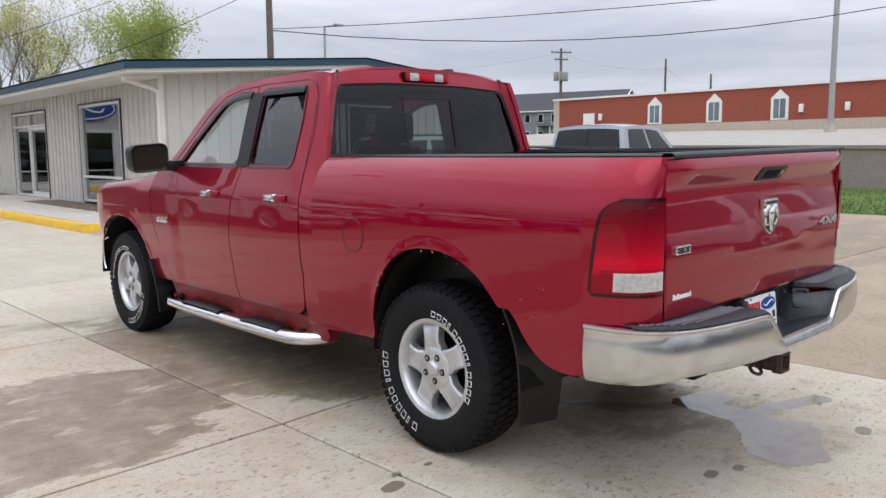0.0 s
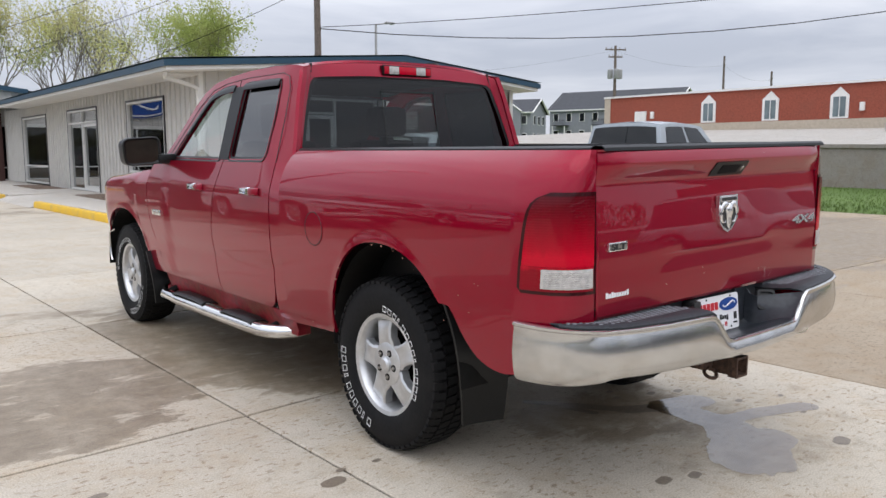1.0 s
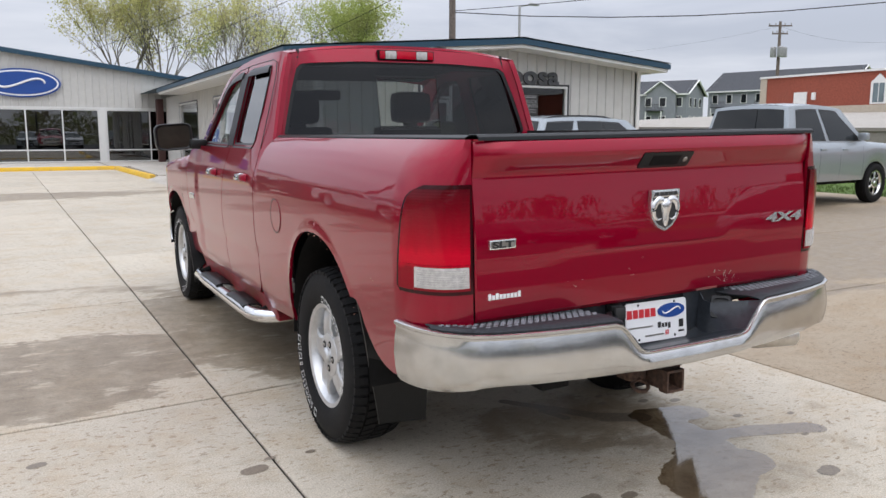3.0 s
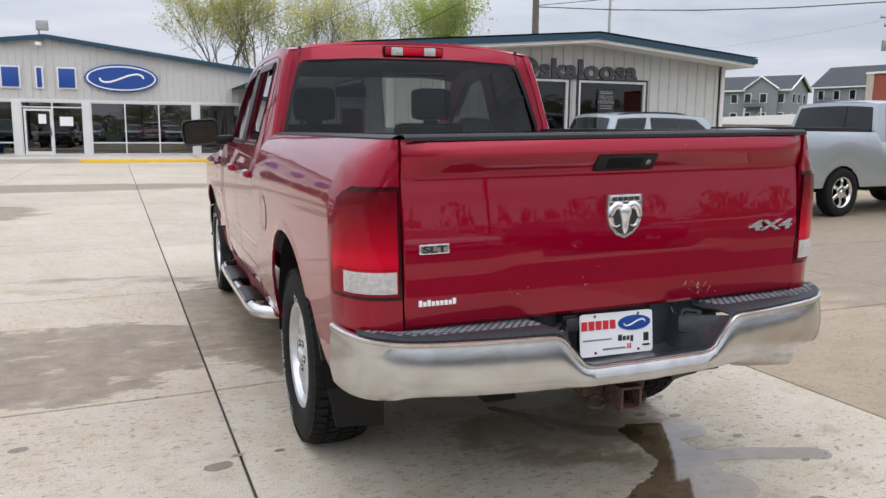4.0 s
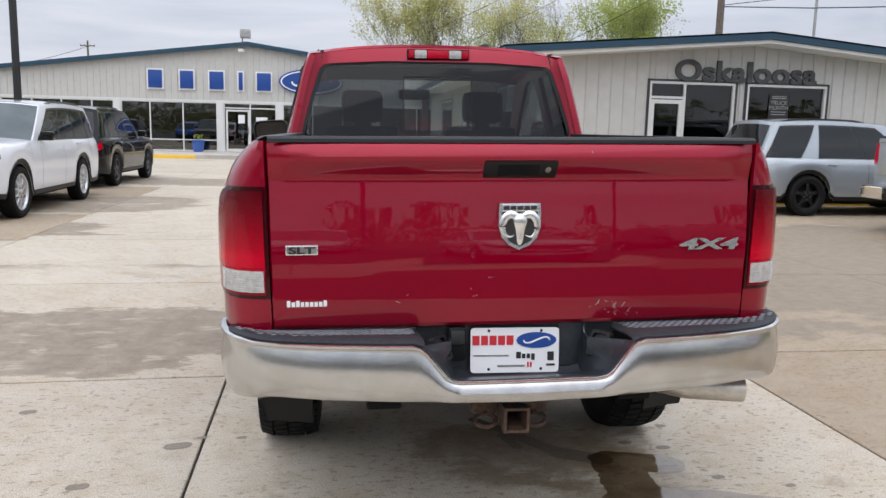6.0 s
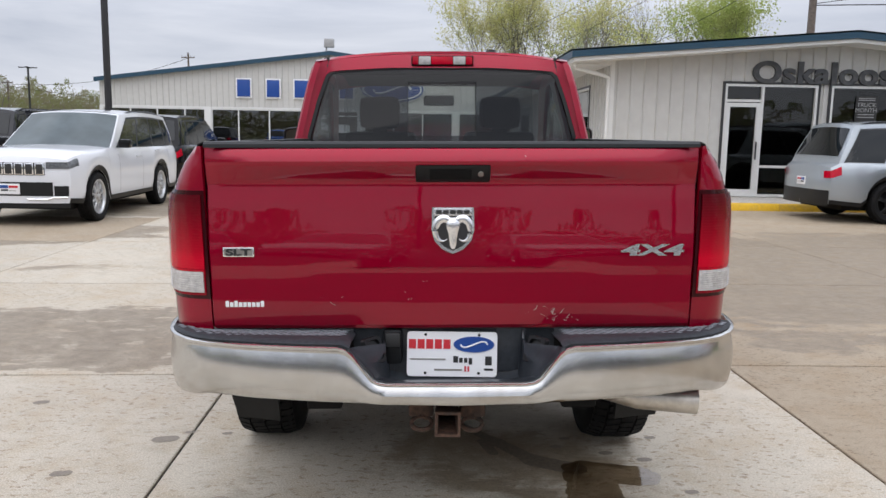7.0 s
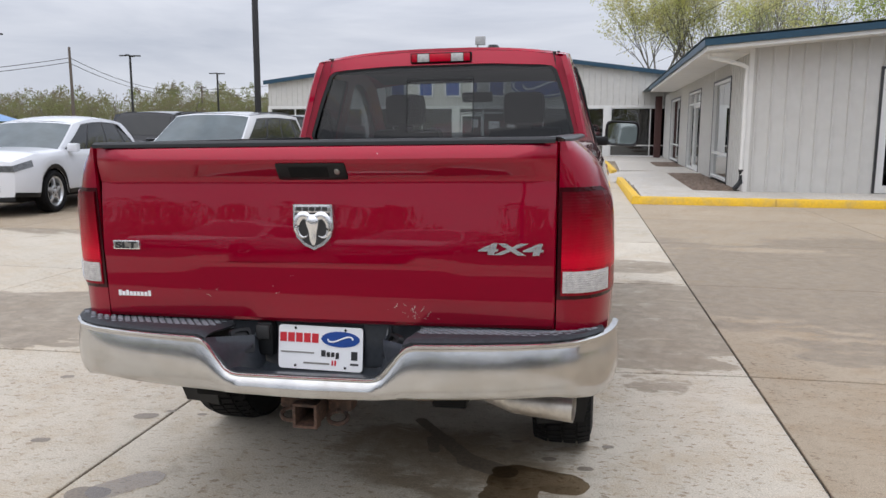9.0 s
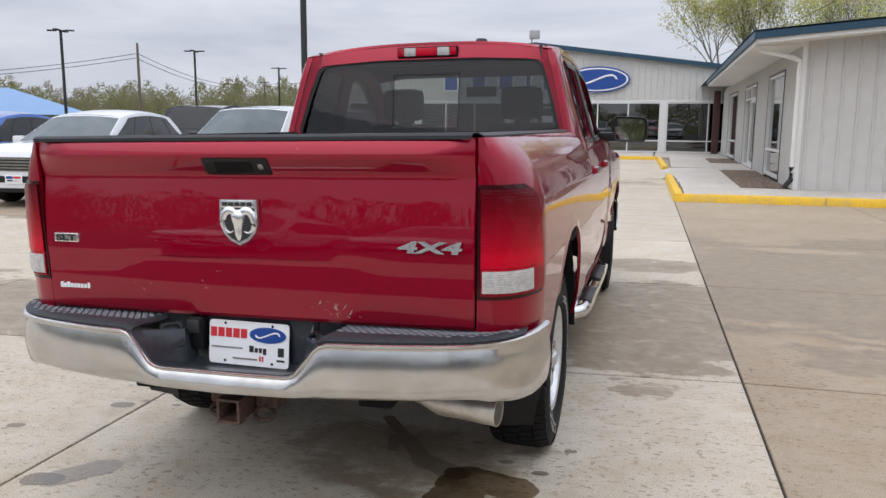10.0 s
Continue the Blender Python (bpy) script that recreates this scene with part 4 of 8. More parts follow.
        for r, wd, a in ((0.035, spoke_w * 0.42, face - 0.002), (rim * 0.42, spoke_w * 0.40, face), (rim * 0.52, spoke_w * 0.34, face + 0.004), (rim * 0.70, spoke_w * 0.345, face), (rim * 0.86, spoke_w * 0.40, face - 0.008), (rim - 0.02, spoke_w * 0.60, face - 0.018)):
            rows.append([axial(c * r - s * o, s * r + c * o, 1.0, aa) for o, aa in ((-wd, a - 0.045), (-wd, a - 0.006), (-wd * 0.8, a), (-wd * 0.35, a - 0.002), (0, a - 0.004), (wd * 0.35, a - 0.002), (wd * 0.8, a), (wd, a - 0.006), (wd, a - 0.045))])
        sheet(bm, rows)
    lathe(bm, [(0.0, face + 0.006), (0.36 * rim, face + 0.006), (0.43 * rim, face), (0.445 * rim, face - 0.03)], axial, 28)
    part("rim", bm, metal, w, angle=30)
    bm = bmesh.new()
    lathe(bm, [(0.0, face + 0.026), (0.026, face + 0.024), (0.037, face + 0.014), (0.039, face)], axial, 20)
    part("centre_cap", bm, metal, w)
    bm = bmesh.new()
    lathe(bm, [(0.03, 0.0), (rim * 0.78, 0.0), (rim * 0.78, -0.03)], axial, 32)
    lathe(bm, [(0.0, -h * 0.6), (rim - 0.04, -h * 0.6)], axial, 32)
    part("brake_disc", bm, DARK, w)
    for k in range(5):
        t = math.pi / 2 + 2 * math.pi * (k + 0.5) / 5
        bm = bmesh.new()
        lathe(bm, [(0.0, face + 0.016), (0.007, face + 0.014), (0.011, face + 0.002), (0.013, face - 0.03)], lambda c, s, r, a, t=t: axial(math.cos(t) * 0.058 * (rim / 0.225) + c * r, math.sin(t) * 0.058 * (rim / 0.225) + s * r, 1.0, a), 8)
        part("lug_nut", bm, STEEL, w)
        bm = bmesh.new()
        lathe(bm, [(0.010, face + 0.0078), (0.0165, face + 0.0082), (0.0175, face + 0.004)], lambda c, s, r, a, t=t: axial(math.cos(t) * 0.058 * (rim / 0.225) + c * r, math.sin(t) * 0.058 * (rim / 0.225) + s * r, 1.0, a), 10)
        part("lug_recess", bm, DARK, w)
    return w


# ---- the red pickup ----
LEAN = pose(0, 0, 1.0) @ pose(0, 0, 0, 0, -1.05, 0) @ pose(0, 0, -1.0)  # the body leans on its springs
pickup = thing("pickup_truck", "dark red extended-cab four-wheel-drive pickup with worn chrome bumper", "pickup truck")
BEDP = [(0.44, 0.915), (0.55, 0.948), (0.70, 0.969), (0.80, 0.977), (0.87, 0.9812), (0.92, 0.9832), (0.98, 0.9845), (1.04, 0.9848), (1.10, 0.9842), (1.13, 0.9836), (1.155, 0.9826), (1.18, 0.9808), (1.205, 0.9782), (1.212, 0.9768), (1.225, 0.9730), (1.25, 0.9655), (1.28, 0.9545), (1.31, 0.9412), (1.35, 0.9160), (1.38, 0.886), (1.402, 0.858), (1.415, 0.84)]
CABP = [(0.40, 0.890), (0.50, 0.918), (0.54, 0.930), (0.60, 0.938), (0.715, 0.944), (0.73, 0.938), (0.80, 0.952), (0.87, 0.9585), (0.93, 0.9612), (0.98, 0.9617), (1.04, 0.961), (1.10, 0.9592), (1.15, 0.957), (1.19, 0.953), (1.23, 0.943), (1.30, 0.926), (1.34, 0.916)]


def arch(y, c, rf, rr, z0, rz):
    """Height of a wheel arch's edge over y, or None outside of it."""
    u = (y - c) / (rf if y > c else rr)
    return None if abs(u) >= 1 else z0 + rz * (1 - abs(u) ** 2.3) ** (1 / 2.1)


def flare(y, z, c, rf, rr, z0, rz):
    u = math.hypot((y - c) / (rf if y > c else rr), max(0.0, z - z0) / rz)
    return 0.004 * max(0.0, 1 - abs(u - 1.02) / 0.08)


REAR_ARCH = (-0.05, 0.45, 0.51, 0.46, 0.538)
FRONT_ARCH = (3.57, 0.53, 0.52, 0.46, 0.492)


def bed_x(y, z):
    return interp(z, BEDP) + flare(y, z, *REAR_ARCH)


def cab_x(y, z):
    x = interp(z, CABP)
    if y < 1.16:
        x -= 0.045 * ((1.16 - y) / 0.26) ** 2 * min(1.0, max(0.0, (z - 1.12) / 0.21)) ** 1.5
    if y > 2.6:
        x += (0.008 if z > 0.5 else 0) + flare(y, z, *FRONT_ARCH)
    if y > 3.9:
        x -= 0.36 * ((y - 3.9) / 0.7) ** 2.2
    return x


def columns(y0, y1, n, extra=()):
    ys = [y0 + (y1 - y0) * k / n for k in range(n + 1)] + [y for y in extra if y0 < y < y1]
    return sorted(set(round(y, 4) for y in ys))


def thick(bm, t):
    """Gives a panel its thickness on the inner side; the outer skin stays where it is."""
    bmesh.ops.remove_doubles(bm, verts=bm.verts, dist=0.00005)
    bmesh.ops.recalc_face_normals(bm, faces=bm.faces)
    left, heart = set(bm.faces), Vector((0, 1.2, 0.75))
    while left:
        island, todo = [], [left.pop()]
        while todo:
            f = todo.pop()
            island.append(f)
            for e in f.edges:
                for g in e.link_faces:
                    if g in left:
                        left.discard(g)
                        todo.append(g)
        if sum(f.normal.dot(f.calc_center_median() - heart) * f.calc_area() for f in island) < 0:
            bmesh.ops.reverse_faces(bm, faces=island)
    bm.normal_update()
    skin, rim = bm.faces[:], [e for e in bm.edges if len(e.link_faces) == 1]
    back = {v: bm.verts.new(v.co - v.normal * t) for v in bm.verts[:]}
    for e in rim:
        a, b = e.verts
        bm.faces.new([a, b, back[b], back[a]])
    for f in skin:
        bm.faces.new([back[v] for v in reversed(f.verts[:])])


CORNER = [(-0.92, 0.0), (-1.0, 0.10), (-1.06, 0.24), (-1.105, 0.44), (-1.13, 0.70), (-1.138, 1.0)]


def corner_pt(k, z):
    y, f = CORNER[k]
    a = bed_x(-0.92, z)
    return a + (interp(z, [(0.6, 0.797), (0.9, 0.803), (1.41, 0.813)]) - a) * f, y + 0.02 * (1.1 - z) * f


def sided(build, name, mat, label="", parent=None, t=0.0):
    """Builds a part for both sides of the pickup."""
    for s in (-1, 1):
        bm = bmesh.new()
        build(bm, s)
        if t:
            thick(bm, t)
        part(name, bm, mat, parent or pickup, label)


def bed_side(bm, s):
    rows = []
    for k in range(len(CORNER) - 1, 0, -1):
        zs = [0.60 + (1.402 - 0.60) * v / 44 for v in range(45)]
        rows.append([(s * corner_pt(k, z)[0], corner_pt(k, z)[1], z) for z in zs])
    for y in columns(-0.92, 0.862, 60, [-0.555, -0.56, 0.398, 0.40, -0.54, 0.38]):
        a = arch(y, *REAR_ARCH)
        low = interp(y, [(-0.92, 0.585), (-0.82, 0.565), (-0.75, 0.572), (-0.69, 0.595), (-0.64, 0.635), (-0.60, 0.69), (-0.565, 0.75), (-0.53, 0.79)]) if y < -0.05 else interp(y, [(0.40, 0.50), (0.86, 0.475)])
        zb = max(low, a) if a else low
        zs = [zb + (1.402 - zb) * v / 44 for v in range(45)]
        rows.append([(s * bed_x(y, z), y, z) for z in zs])
    sheet(bm, rows)


sided(bed_side, "bed_side", RED, "dark red bed side with scuffed paint", t=0.014)


def gate_jamb(bm, s):
    box(bm, min(s * 0.775, s * 0.815), max(s * 0.775, s * 0.815), -1.098, -1.075, 0.80, 1.36)


sided(gate_jamb, "gate_gap", DARK)


def rail(bm, s):
    pts = [(-1.13, 0.815), (-1.0, 0.835), (0.0, 0.84), (0.86, 0.84)]
    sheet(bm, [[(s * (x + 0.014), y, 1.392), (s * (x + 0.012), y, 1.408), (s * (x - 0.005), y, 1.416), (s * (x - 0.07), y, 1.416), (s * (x - 0.08), y, 1.39)] for y, x in pts])


sided(rail, "bed_rail", TRIM, "black plastic bed rail cap", t=0.004)


def inner_bed(bm, s):
    box(bm, min(s * 0.70, s * 0.73), max(s * 0.70, s * 0.73), -1.08, 0.85, 0.75, 1.40)


sided(inner_bed, "bed_inner_wall", TRIM)
bm = bmesh.new()
box(bm, -0.73, 0.73, -1.08, 0.85, 0.72, 0.75)
box(bm, -0.80, 0.80, 0.83, 0.86, 0.60, 1.38)
part("bed_floor", bm, TRIM, pickup)


def well(bm, s, which):
    for c, rf, rr, z0, rz, xin in (which,):
        rows = []
        for k in range(21):
            t = math.pi * k / 20
            y = c + (rf if math.cos(t) > 0 else rr) * 1.02 * math.cos(t)
            z = z0 - 0.02 + rz * 1.03 * math.sin(t)
            rows.append([(s * x, y, z) for x in (0.945, 0.75, xin)])
        sheet(bm, rows)
        sheet(bm, [[r[-1] for r in rows], [(s * xin, r[-1][1], z0 - 0.05) for r in rows]])


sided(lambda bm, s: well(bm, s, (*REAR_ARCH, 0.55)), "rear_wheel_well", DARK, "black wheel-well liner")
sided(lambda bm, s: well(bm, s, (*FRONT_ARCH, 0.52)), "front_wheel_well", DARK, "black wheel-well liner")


def corner_panel(bm, s):
    sheet(bm, [[(s * cab_x(y, z), y, z) for z in [0.475 + (1.34 - 0.475) * v / 22 for v in range(23)]] for y in (0.874, 0.90, 0.96, 1.024)])


sided(corner_panel, "cab_corner", RED, t=0.012)


def door_rows(yr, yf, zb, n=18):
    rows = []
    for u in range(n + 1):
        f = u / n
        col = []
        for v in range(25):
            z = zb(f) + (1.338 - zb(f)) * v / 24
            y = yr(z) + (yf(z) - yr(z)) * f
            col.append((y, z))
        rows.append(col)
    return rows


def seam_rear(z):
    return interp(z, [(0.50, 1.14), (0.545, 1.06), (0.60, 1.036), (1.34, 1.032)])


def seam_mid(z):
    return interp(z, [(0.50, 1.78), (0.56, 1.80), (0.72, 1.83), (0.92, 1.835), (1.10, 1.80), (1.34, 1.70)])


def seam_front(z):
    return interp(z, [(0.50, 2.74), (0.60, 2.80), (0.80, 2.90), (1.0, 2.975), (1.15, 2.99), (1.25, 2.95), (1.34, 2.86)])


def rear_door(bm, s):
    sheet(bm, [[(s * cab_x(y, z), y, z) for y, z in c] for c in door_rows(seam_rear, lambda z: seam_mid(z) - 0.004, lambda f: 0.515)])


def front_door(bm, s):
    sheet(bm, [[(s * cab_x(y, z), y, z) for y, z in c] for c in door_rows(lambda z: seam_mid(z) + 0.004, lambda z: seam_front(z) - 0.004, lambda f: 0.515)])


for s in (-1, 1):
    for name, fn in (("rear_door", rear_door), ("front_door", front_door)):
        bm = bmesh.new()
        fn(bm, s)
        thick(bm, 0.012)
        d = part(name, bm, RED, pickup, "dark red door reflecting parked cars")
        yc = 1.262 if name == "rear_door" else 2.055
        bm = bmesh.new()
        rows = []
        for u in range(9):
            f = -1 + u / 4
            dy = 0.052 * f
            bulge = 0.030 * (1 - abs(f) ** 4)
            rows.append([(s * (cab_x(yc, 1.175 + dz) + o * bulge + 0.004), yc - 0.035 + dy - 0.02, 1.175 + dz) for dz, o in ((-0.022, 0.3), (-0.016, 0.9), (0, 1.0), (0.016, 0.9), (0.022, 0.3))])
        sheet(bm, rows)
        part("handle_end", bm, RED, d)
        bm = bmesh.new()
        rows = []
        for u in range(9):
            f = -1 + u / 4
            dy = 0.055 * f
            bulge = 0.032 * (1 - abs(f) ** 6)
            rows.append([(s * (cab_x(yc, 1.175 + dz) + o * bulge + 0.004), yc + 0.045 + dy, 1.175 + dz) for dz, o in ((-0.022, 0.3), (-0.016, 0.95), (0, 1.0), (0.016, 0.95), (0.022, 0.3))])
        sheet(bm, rows)
        part("handle", bm, BRIGHT, d, "bright chrome door handle")
        if name == "front_door":
            bm = bmesh.new()
            for k, (a, b) in enumerate(((2.865, 2.815), (2.805, 2.76), (2.75, 2.70))):
                x = cab_x(2.8, 0.965)
                box(bm, min(s * x, s * (x + 0.008)), max(s * x, s * (x + 0.008)), b, a, 0.945, 0.985, 0.002)
            part("badge_bars", bm, BRIGHT, d, "plain chrome badge bars")


def jamb(bm, s, f):
    """Dark backing behind the gaps between doors and panels."""
    rows = []
    for v in range(13):
        z = 0.50 + 0.84 * v / 12
        y = f(z)
        x = min(cab_x(y, z), bed_x(y, z)) - 0.014
        rows.append([(s * x, y - 0.03, z), (s * x, y + 0.03, z)])
    sheet(bm, rows)


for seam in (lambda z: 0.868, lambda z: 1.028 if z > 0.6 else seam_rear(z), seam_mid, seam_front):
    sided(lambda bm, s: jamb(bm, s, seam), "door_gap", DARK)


def rocker(bm, s):
    sheet(bm, [[(s * (interp(z, CABP) - 0.006 + 0.004 * noise.noise(Vector((y * 6, z * 9, s)))), y, z) for z in (0.405, 0.43, 0.46, 0.49, 0.512)] for y in columns(0.875, 2.80, 40)])
    box(bm, min(s * 0.80, s * 0.88), max(s * 0.80, s * 0.88), 0.9, 2.8, 0.38, 0.46)


ROCKER = plain("rusting_rocker_paint", (0.20, 0.003, 0.012), rough=0.5, grain=0.5, size=26, dirt=1.0, dirt_color=(0.15, 0.075, 0.04), dirt_size=5.0, bump=0.002)
sided(rocker, "rocker_panel", ROCKER, "rocker panel eaten by rust", t=0.01)


def fender(bm, s):
    rows = []
    for u in range(53):
        f = u / 52
        zb = 0.52
        for _ in range(4):
            yb = seam_front(zb) + 0.004 + f * (4.52 - seam_front(zb) - 0.004)
            a = arch(yb, *FRONT_ARCH)
            low = 0.52 if yb < 3.57 else 0.66
            zb = max(low, a) if a else low
        col = []
        for v in range(23):
            g = v / 22
            top = interp(yb, [(2.9, 1.262), (3.4, 1.235), (3.9, 1.195), (4.3, 1.13), (4.52, 1.05)])
            z = zb + (top - zb) * g
            y = seam_front(z) + 0.004 + f * (4.52 - seam_front(z) - 0.004)
            y = yb + (y - yb) * min(1.0, g * 3)
            col.append((s * (cab_x(y, z) - (0.035 * max(0, (g - 0.86) / 0.14) ** 2)), y, z))
        rows.append(col)
    sheet(bm, rows)


sided(fender, "front_fender", RED, "dark red front fender", t=0.012)
# hood, cowl and nose
bm = bmesh.new()
rows = []
for u in range(15):
    y = 2.86 + (4.50 - 2.86) * u / 14
    ze = interp(y, [(2.8, 1.262), (3.4, 1.237), (3.9, 1.197), (4.3, 1.135), (4.52, 1.06)])
    xe = max(0.3, cab_x(y, 1.2) - 0.055)
    rows.append([(xe * f, y, ze + 0.075 * (1 - abs(f) ** 2.4) + (0.018 if abs(f) < 0.45 else 0)) for f in [-1 + k / 8 for k in range(17)]])
sheet(bm, rows)
thick(bm, 0.015)
part("hood", bm, RED, pickup, "dark red hood with a raised centre")
bm = bmesh.new()
box(bm, -0.60, 0.60, 4.44, 4.54, 0.72, 1.10, 0.02)
part("grille", bm, BRIGHT, pickup)
bm = bmesh.new()
rows = []
for u in range(21):
    f = -1 + u / 10
    x, y = 0.955 * f, 4.66 - 0.62 * abs(f) ** 3.2
    rows.append([(x, y - 0.03, 0.48), (x, y, 0.52), (x, y + 0.01, 0.62), (x, y, 0.72), (x * 0.97, y - 0.06, 0.75)])
sheet(bm, rows)
thick(bm, 0.012)
part("front_bumper", bm, CHROME, pickup, "chrome front bumper")
for s in (-1, 1):
    bm = bmesh.new()
    box(bm, min(s * 0.61, s * 0.80), max(s * 0.61, s * 0.80), 4.36, 4.50, 0.78, 1.04, 0.03)
    part("headlight", bm, CLEARLENS, pickup)

# ---- cab above the belt ----


def gh_x(y, z):
    x = 0.914 - (z - 1.335) * 0.275 - 0.10 * max(0.0, z - 1.72) ** 1.2
    if y < 1.16:
        x -= 0.045 * ((1.16 - y) / 0.26) ** 2
    if y > 2.1:
        x -= 0.05 * ((y - 2.1) / 0.75)
    return x


def rear_edge(z):
    return 0.885 + 0.17 * (z - 1.335) + 0.35 * max(0.0, z - 1.80) ** 1.5


def fill(bm, loops, fn):
    """A flat outline with holes, filled and then placed by fn(u, v)."""
    es = []
    for lp in loops:
        vs = [bm.verts.new((u, v, 0)) for u, v in lp]
        for k in range(len(vs)):
            es.append(bm.edges.new((vs[k], vs[(k + 1) % len(vs)])))
    bmesh.ops.triangle_fill(bm, edges=es, use_beauty=True, use_dissolve=False)
    for v in bm.verts:
        v.co = Vector(fn(v.co.x, v.co.y))


def rounded(pts, r, n=5):
    """Rounds the corners of a polygon."""
    out = []
    m = len(pts)
    for k in range(m):
        p, a, b = Vector(pts[k]), Vector(pts[k - 1]), Vector(pts[(k + 1) % m])
        ra = min(r, (a - p).length * 0.45)
        rb = min(r, (b - p).length * 0.45)
        p0, p1 = p + (a - p).normalized() * ra, p + (b - p).normalized() * rb
        for i in range(n + 1):
            t = i / n
            out.append(tuple(p0 * (1 - t) ** 2 + p * 2 * t * (1 - t) + p1 * t * t))
    return out


def subdiv(pts, step=0.08):
    out = []
    for k in range(len(pts)):
        a, b = Vector(pts[k]), Vector(pts[(k + 1) % len(pts)])
        n = max(1, int((b - a).length / step))
        out += [tuple(a + (b - a) * i / n) for i in range(n)]
    return out


ROOFLINE = [(0.98, 1.862), (1.05, 1.876), (1.3, 1.886), (1.6, 1.884), (1.9, 1.866), (2.1, 1.836), (2.25, 1.785)]
SIDE_OUT = [(rear_edge(1.335), 1.335), (rear_edge(1.45), 1.45), (rear_edge(1.6), 1.6), (rear_edge(1.72), 1.72), (rear_edge(1.80), 1.80), (0.98, 1.862)] + ROOFLINE[1:] + [(2.45, 1.655), (2.65, 1.505), (2.90, 1.335)]
WIN_R = [(1.160, 1.356), (1.140, 1.60), (1.150, 1.792), (1.610, 1.796), (1.640, 1.356)]
WIN_F = [(1.765, 1.354), (1.750, 1.792), (1.92, 1.786), (2.08, 1.748), (2.36, 1.565), (2.64, 1.358)]
WR, WF = subdiv(rounded(WIN_R, 0.05)), subdiv(rounded(WIN_F, 0.04))


def side_frame(bm, s):
    fill(bm, [subdiv(SIDE_OUT), WR, WF], lambda u, v: (s * gh_x(u, v), u, v))


sided(side_frame, "cab_side_frame", RED, "dark red door frames and roof pillars", t=0.03)


def grow(lp, d):
    """A loop moved outward by d."""
    n = len(lp)
    area = sum(lp[k][0] * lp[(k + 1) % n][1] - lp[(k + 1) % n][0] * lp[k][1] for k in range(n))
    out = []
    for k in range(n):
        t = Vector(lp[(k + 1) % n]) - Vector(lp[k - 1])
        t.normalize()
        nn = Vector((t.y, -t.x)) if area > 0 else Vector((-t.y, t.x))
        out.append(tuple(Vector(lp[k]) + nn * d))
    return out


def win_trim(bm, s):
    for lp in (WR, WF):
        outer, inner = grow(lp, 0.020), grow(lp, -0.012)
        n = len(lp)
        o0 = [bm.verts.new((s * (gh_x(*p) + 0.001), *p)) for p in outer]
        o = [bm.verts.new((s * (gh_x(*p) + 0.005), *p)) for p in grow(lp, 0.017)]
        i = [bm.verts.new((s * (gh_x(*p) - 0.010), *p)) for p in inner]
        for k in range(n):
            bm.faces.new([o0[k], o0[(k + 1) % n], o[(k + 1) % n], o[k]])
            bm.faces.new([o[k], o[(k + 1) % n], i[(k + 1) % n], i[k]])


sided(win_trim, "window_trim", TRIM, "black window surround")


def pillar(bm, s):
    sheet(bm, [[(s * (gh_x(y, z) + 0.006), y, z) for y in (1.632 - 0.02 * v / 8, 1.70, 1.772 - 0.008 * v / 8)] for v, z in [(v, 1.352 + 0.44 * v / 8) for v in range(9)]])


sided(pillar, "centre_pillar", TRIM, "black centre pillar", t=0.002)


def upper_seam(bm, s):
    for line in ([(1.032, 1.335), (1.03, 1.60), (1.038, 1.74), (1.075, 1.815), (1.15, 1.838), (1.6, 1.840), (1.9, 1.825), (2.08, 1.792), (2.28, 1.69), (2.5, 1.535), (2.78, 1.345)], [(1.702, 1.335), (1.700, 1.60), (1.692, 1.838)]):
        tube(bm, [(s * (gh_x(y, z) + 0.0005), y, z) for y, z in subdiv(line + line[-1:], 0.05)[:-1]], 0.0024, 5)


sided(upper_seam, "door_seam", BLACKI)


def visor(bm, s):
    for line in ([(1.150, 1.806), (1.25, 1.812), (1.45, 1.812), (1.615, 1.808)], [(1.745, 1.806), (1.82, 1.804), (1.90, 1.800), (1.97, 1.790), (2.04, 1.775), (2.10, 1.748), (2.16, 1.713), (2.30, 1.622), (2.42, 1.538)]):
        rows = []
        for k, (y, z) in enumerate(line):
            n = Vector((0, line[min(k + 1, len(line) - 1)][1] - line[max(k - 1, 0)][1], -(line[min(k + 1, len(line) - 1)][0] - line[max(k - 1, 0)][0])))
            n.normalize()
            w = 0.9 if k in (0, len(line) - 1) else 1.0
            rows.append([(s * (gh_x(y, z) + 0.004), y, z), (s * (gh_x(y, z) + 0.010), y + n.y * 0.004, z + n.z * 0.004), (s * (gh_x(y + n.y * 0.022, z + n.z * 0.022) + 0.013), y + n.y * 0.022 * w, z + n.z * 0.022 * w), (s * (gh_x(y + n.y * 0.042, z + n.z * 0.042) + 0.012), y + n.y * 0.042 * w, z + n.z * 0.042 * w)])
        sheet(bm, rows)


VISOR = plain("smoked_visor", (0.008, 0.008, 0.009), rough=0.32, ior=1.35)
sided(visor, "rain_visor", VISOR, "smoked plastic rain visors over the side windows", t=0.004)


def side_glass(lp, mat, name):
    for s in (-1, 1):
        bm = bmesh.new()
        fill(bm, [lp], lambda u, v: (s * (gh_x(u, v) - 0.016), u, v))
        g = part(name, bm, mat, pickup)
        g.visible_shadow = False


side_glass(WR, SIDET, "rear_side_window")
side_glass(WF, CLEARG, "front_side_window")


def back_y(x, z):
    e = gh_x(rear_edge(z), z)
    t = max(0.0, (abs(x) - (e - 0.13)) / 0.13)
    return rear_edge(z) + 0.052 * (1 - min(1.0, t) ** 2)


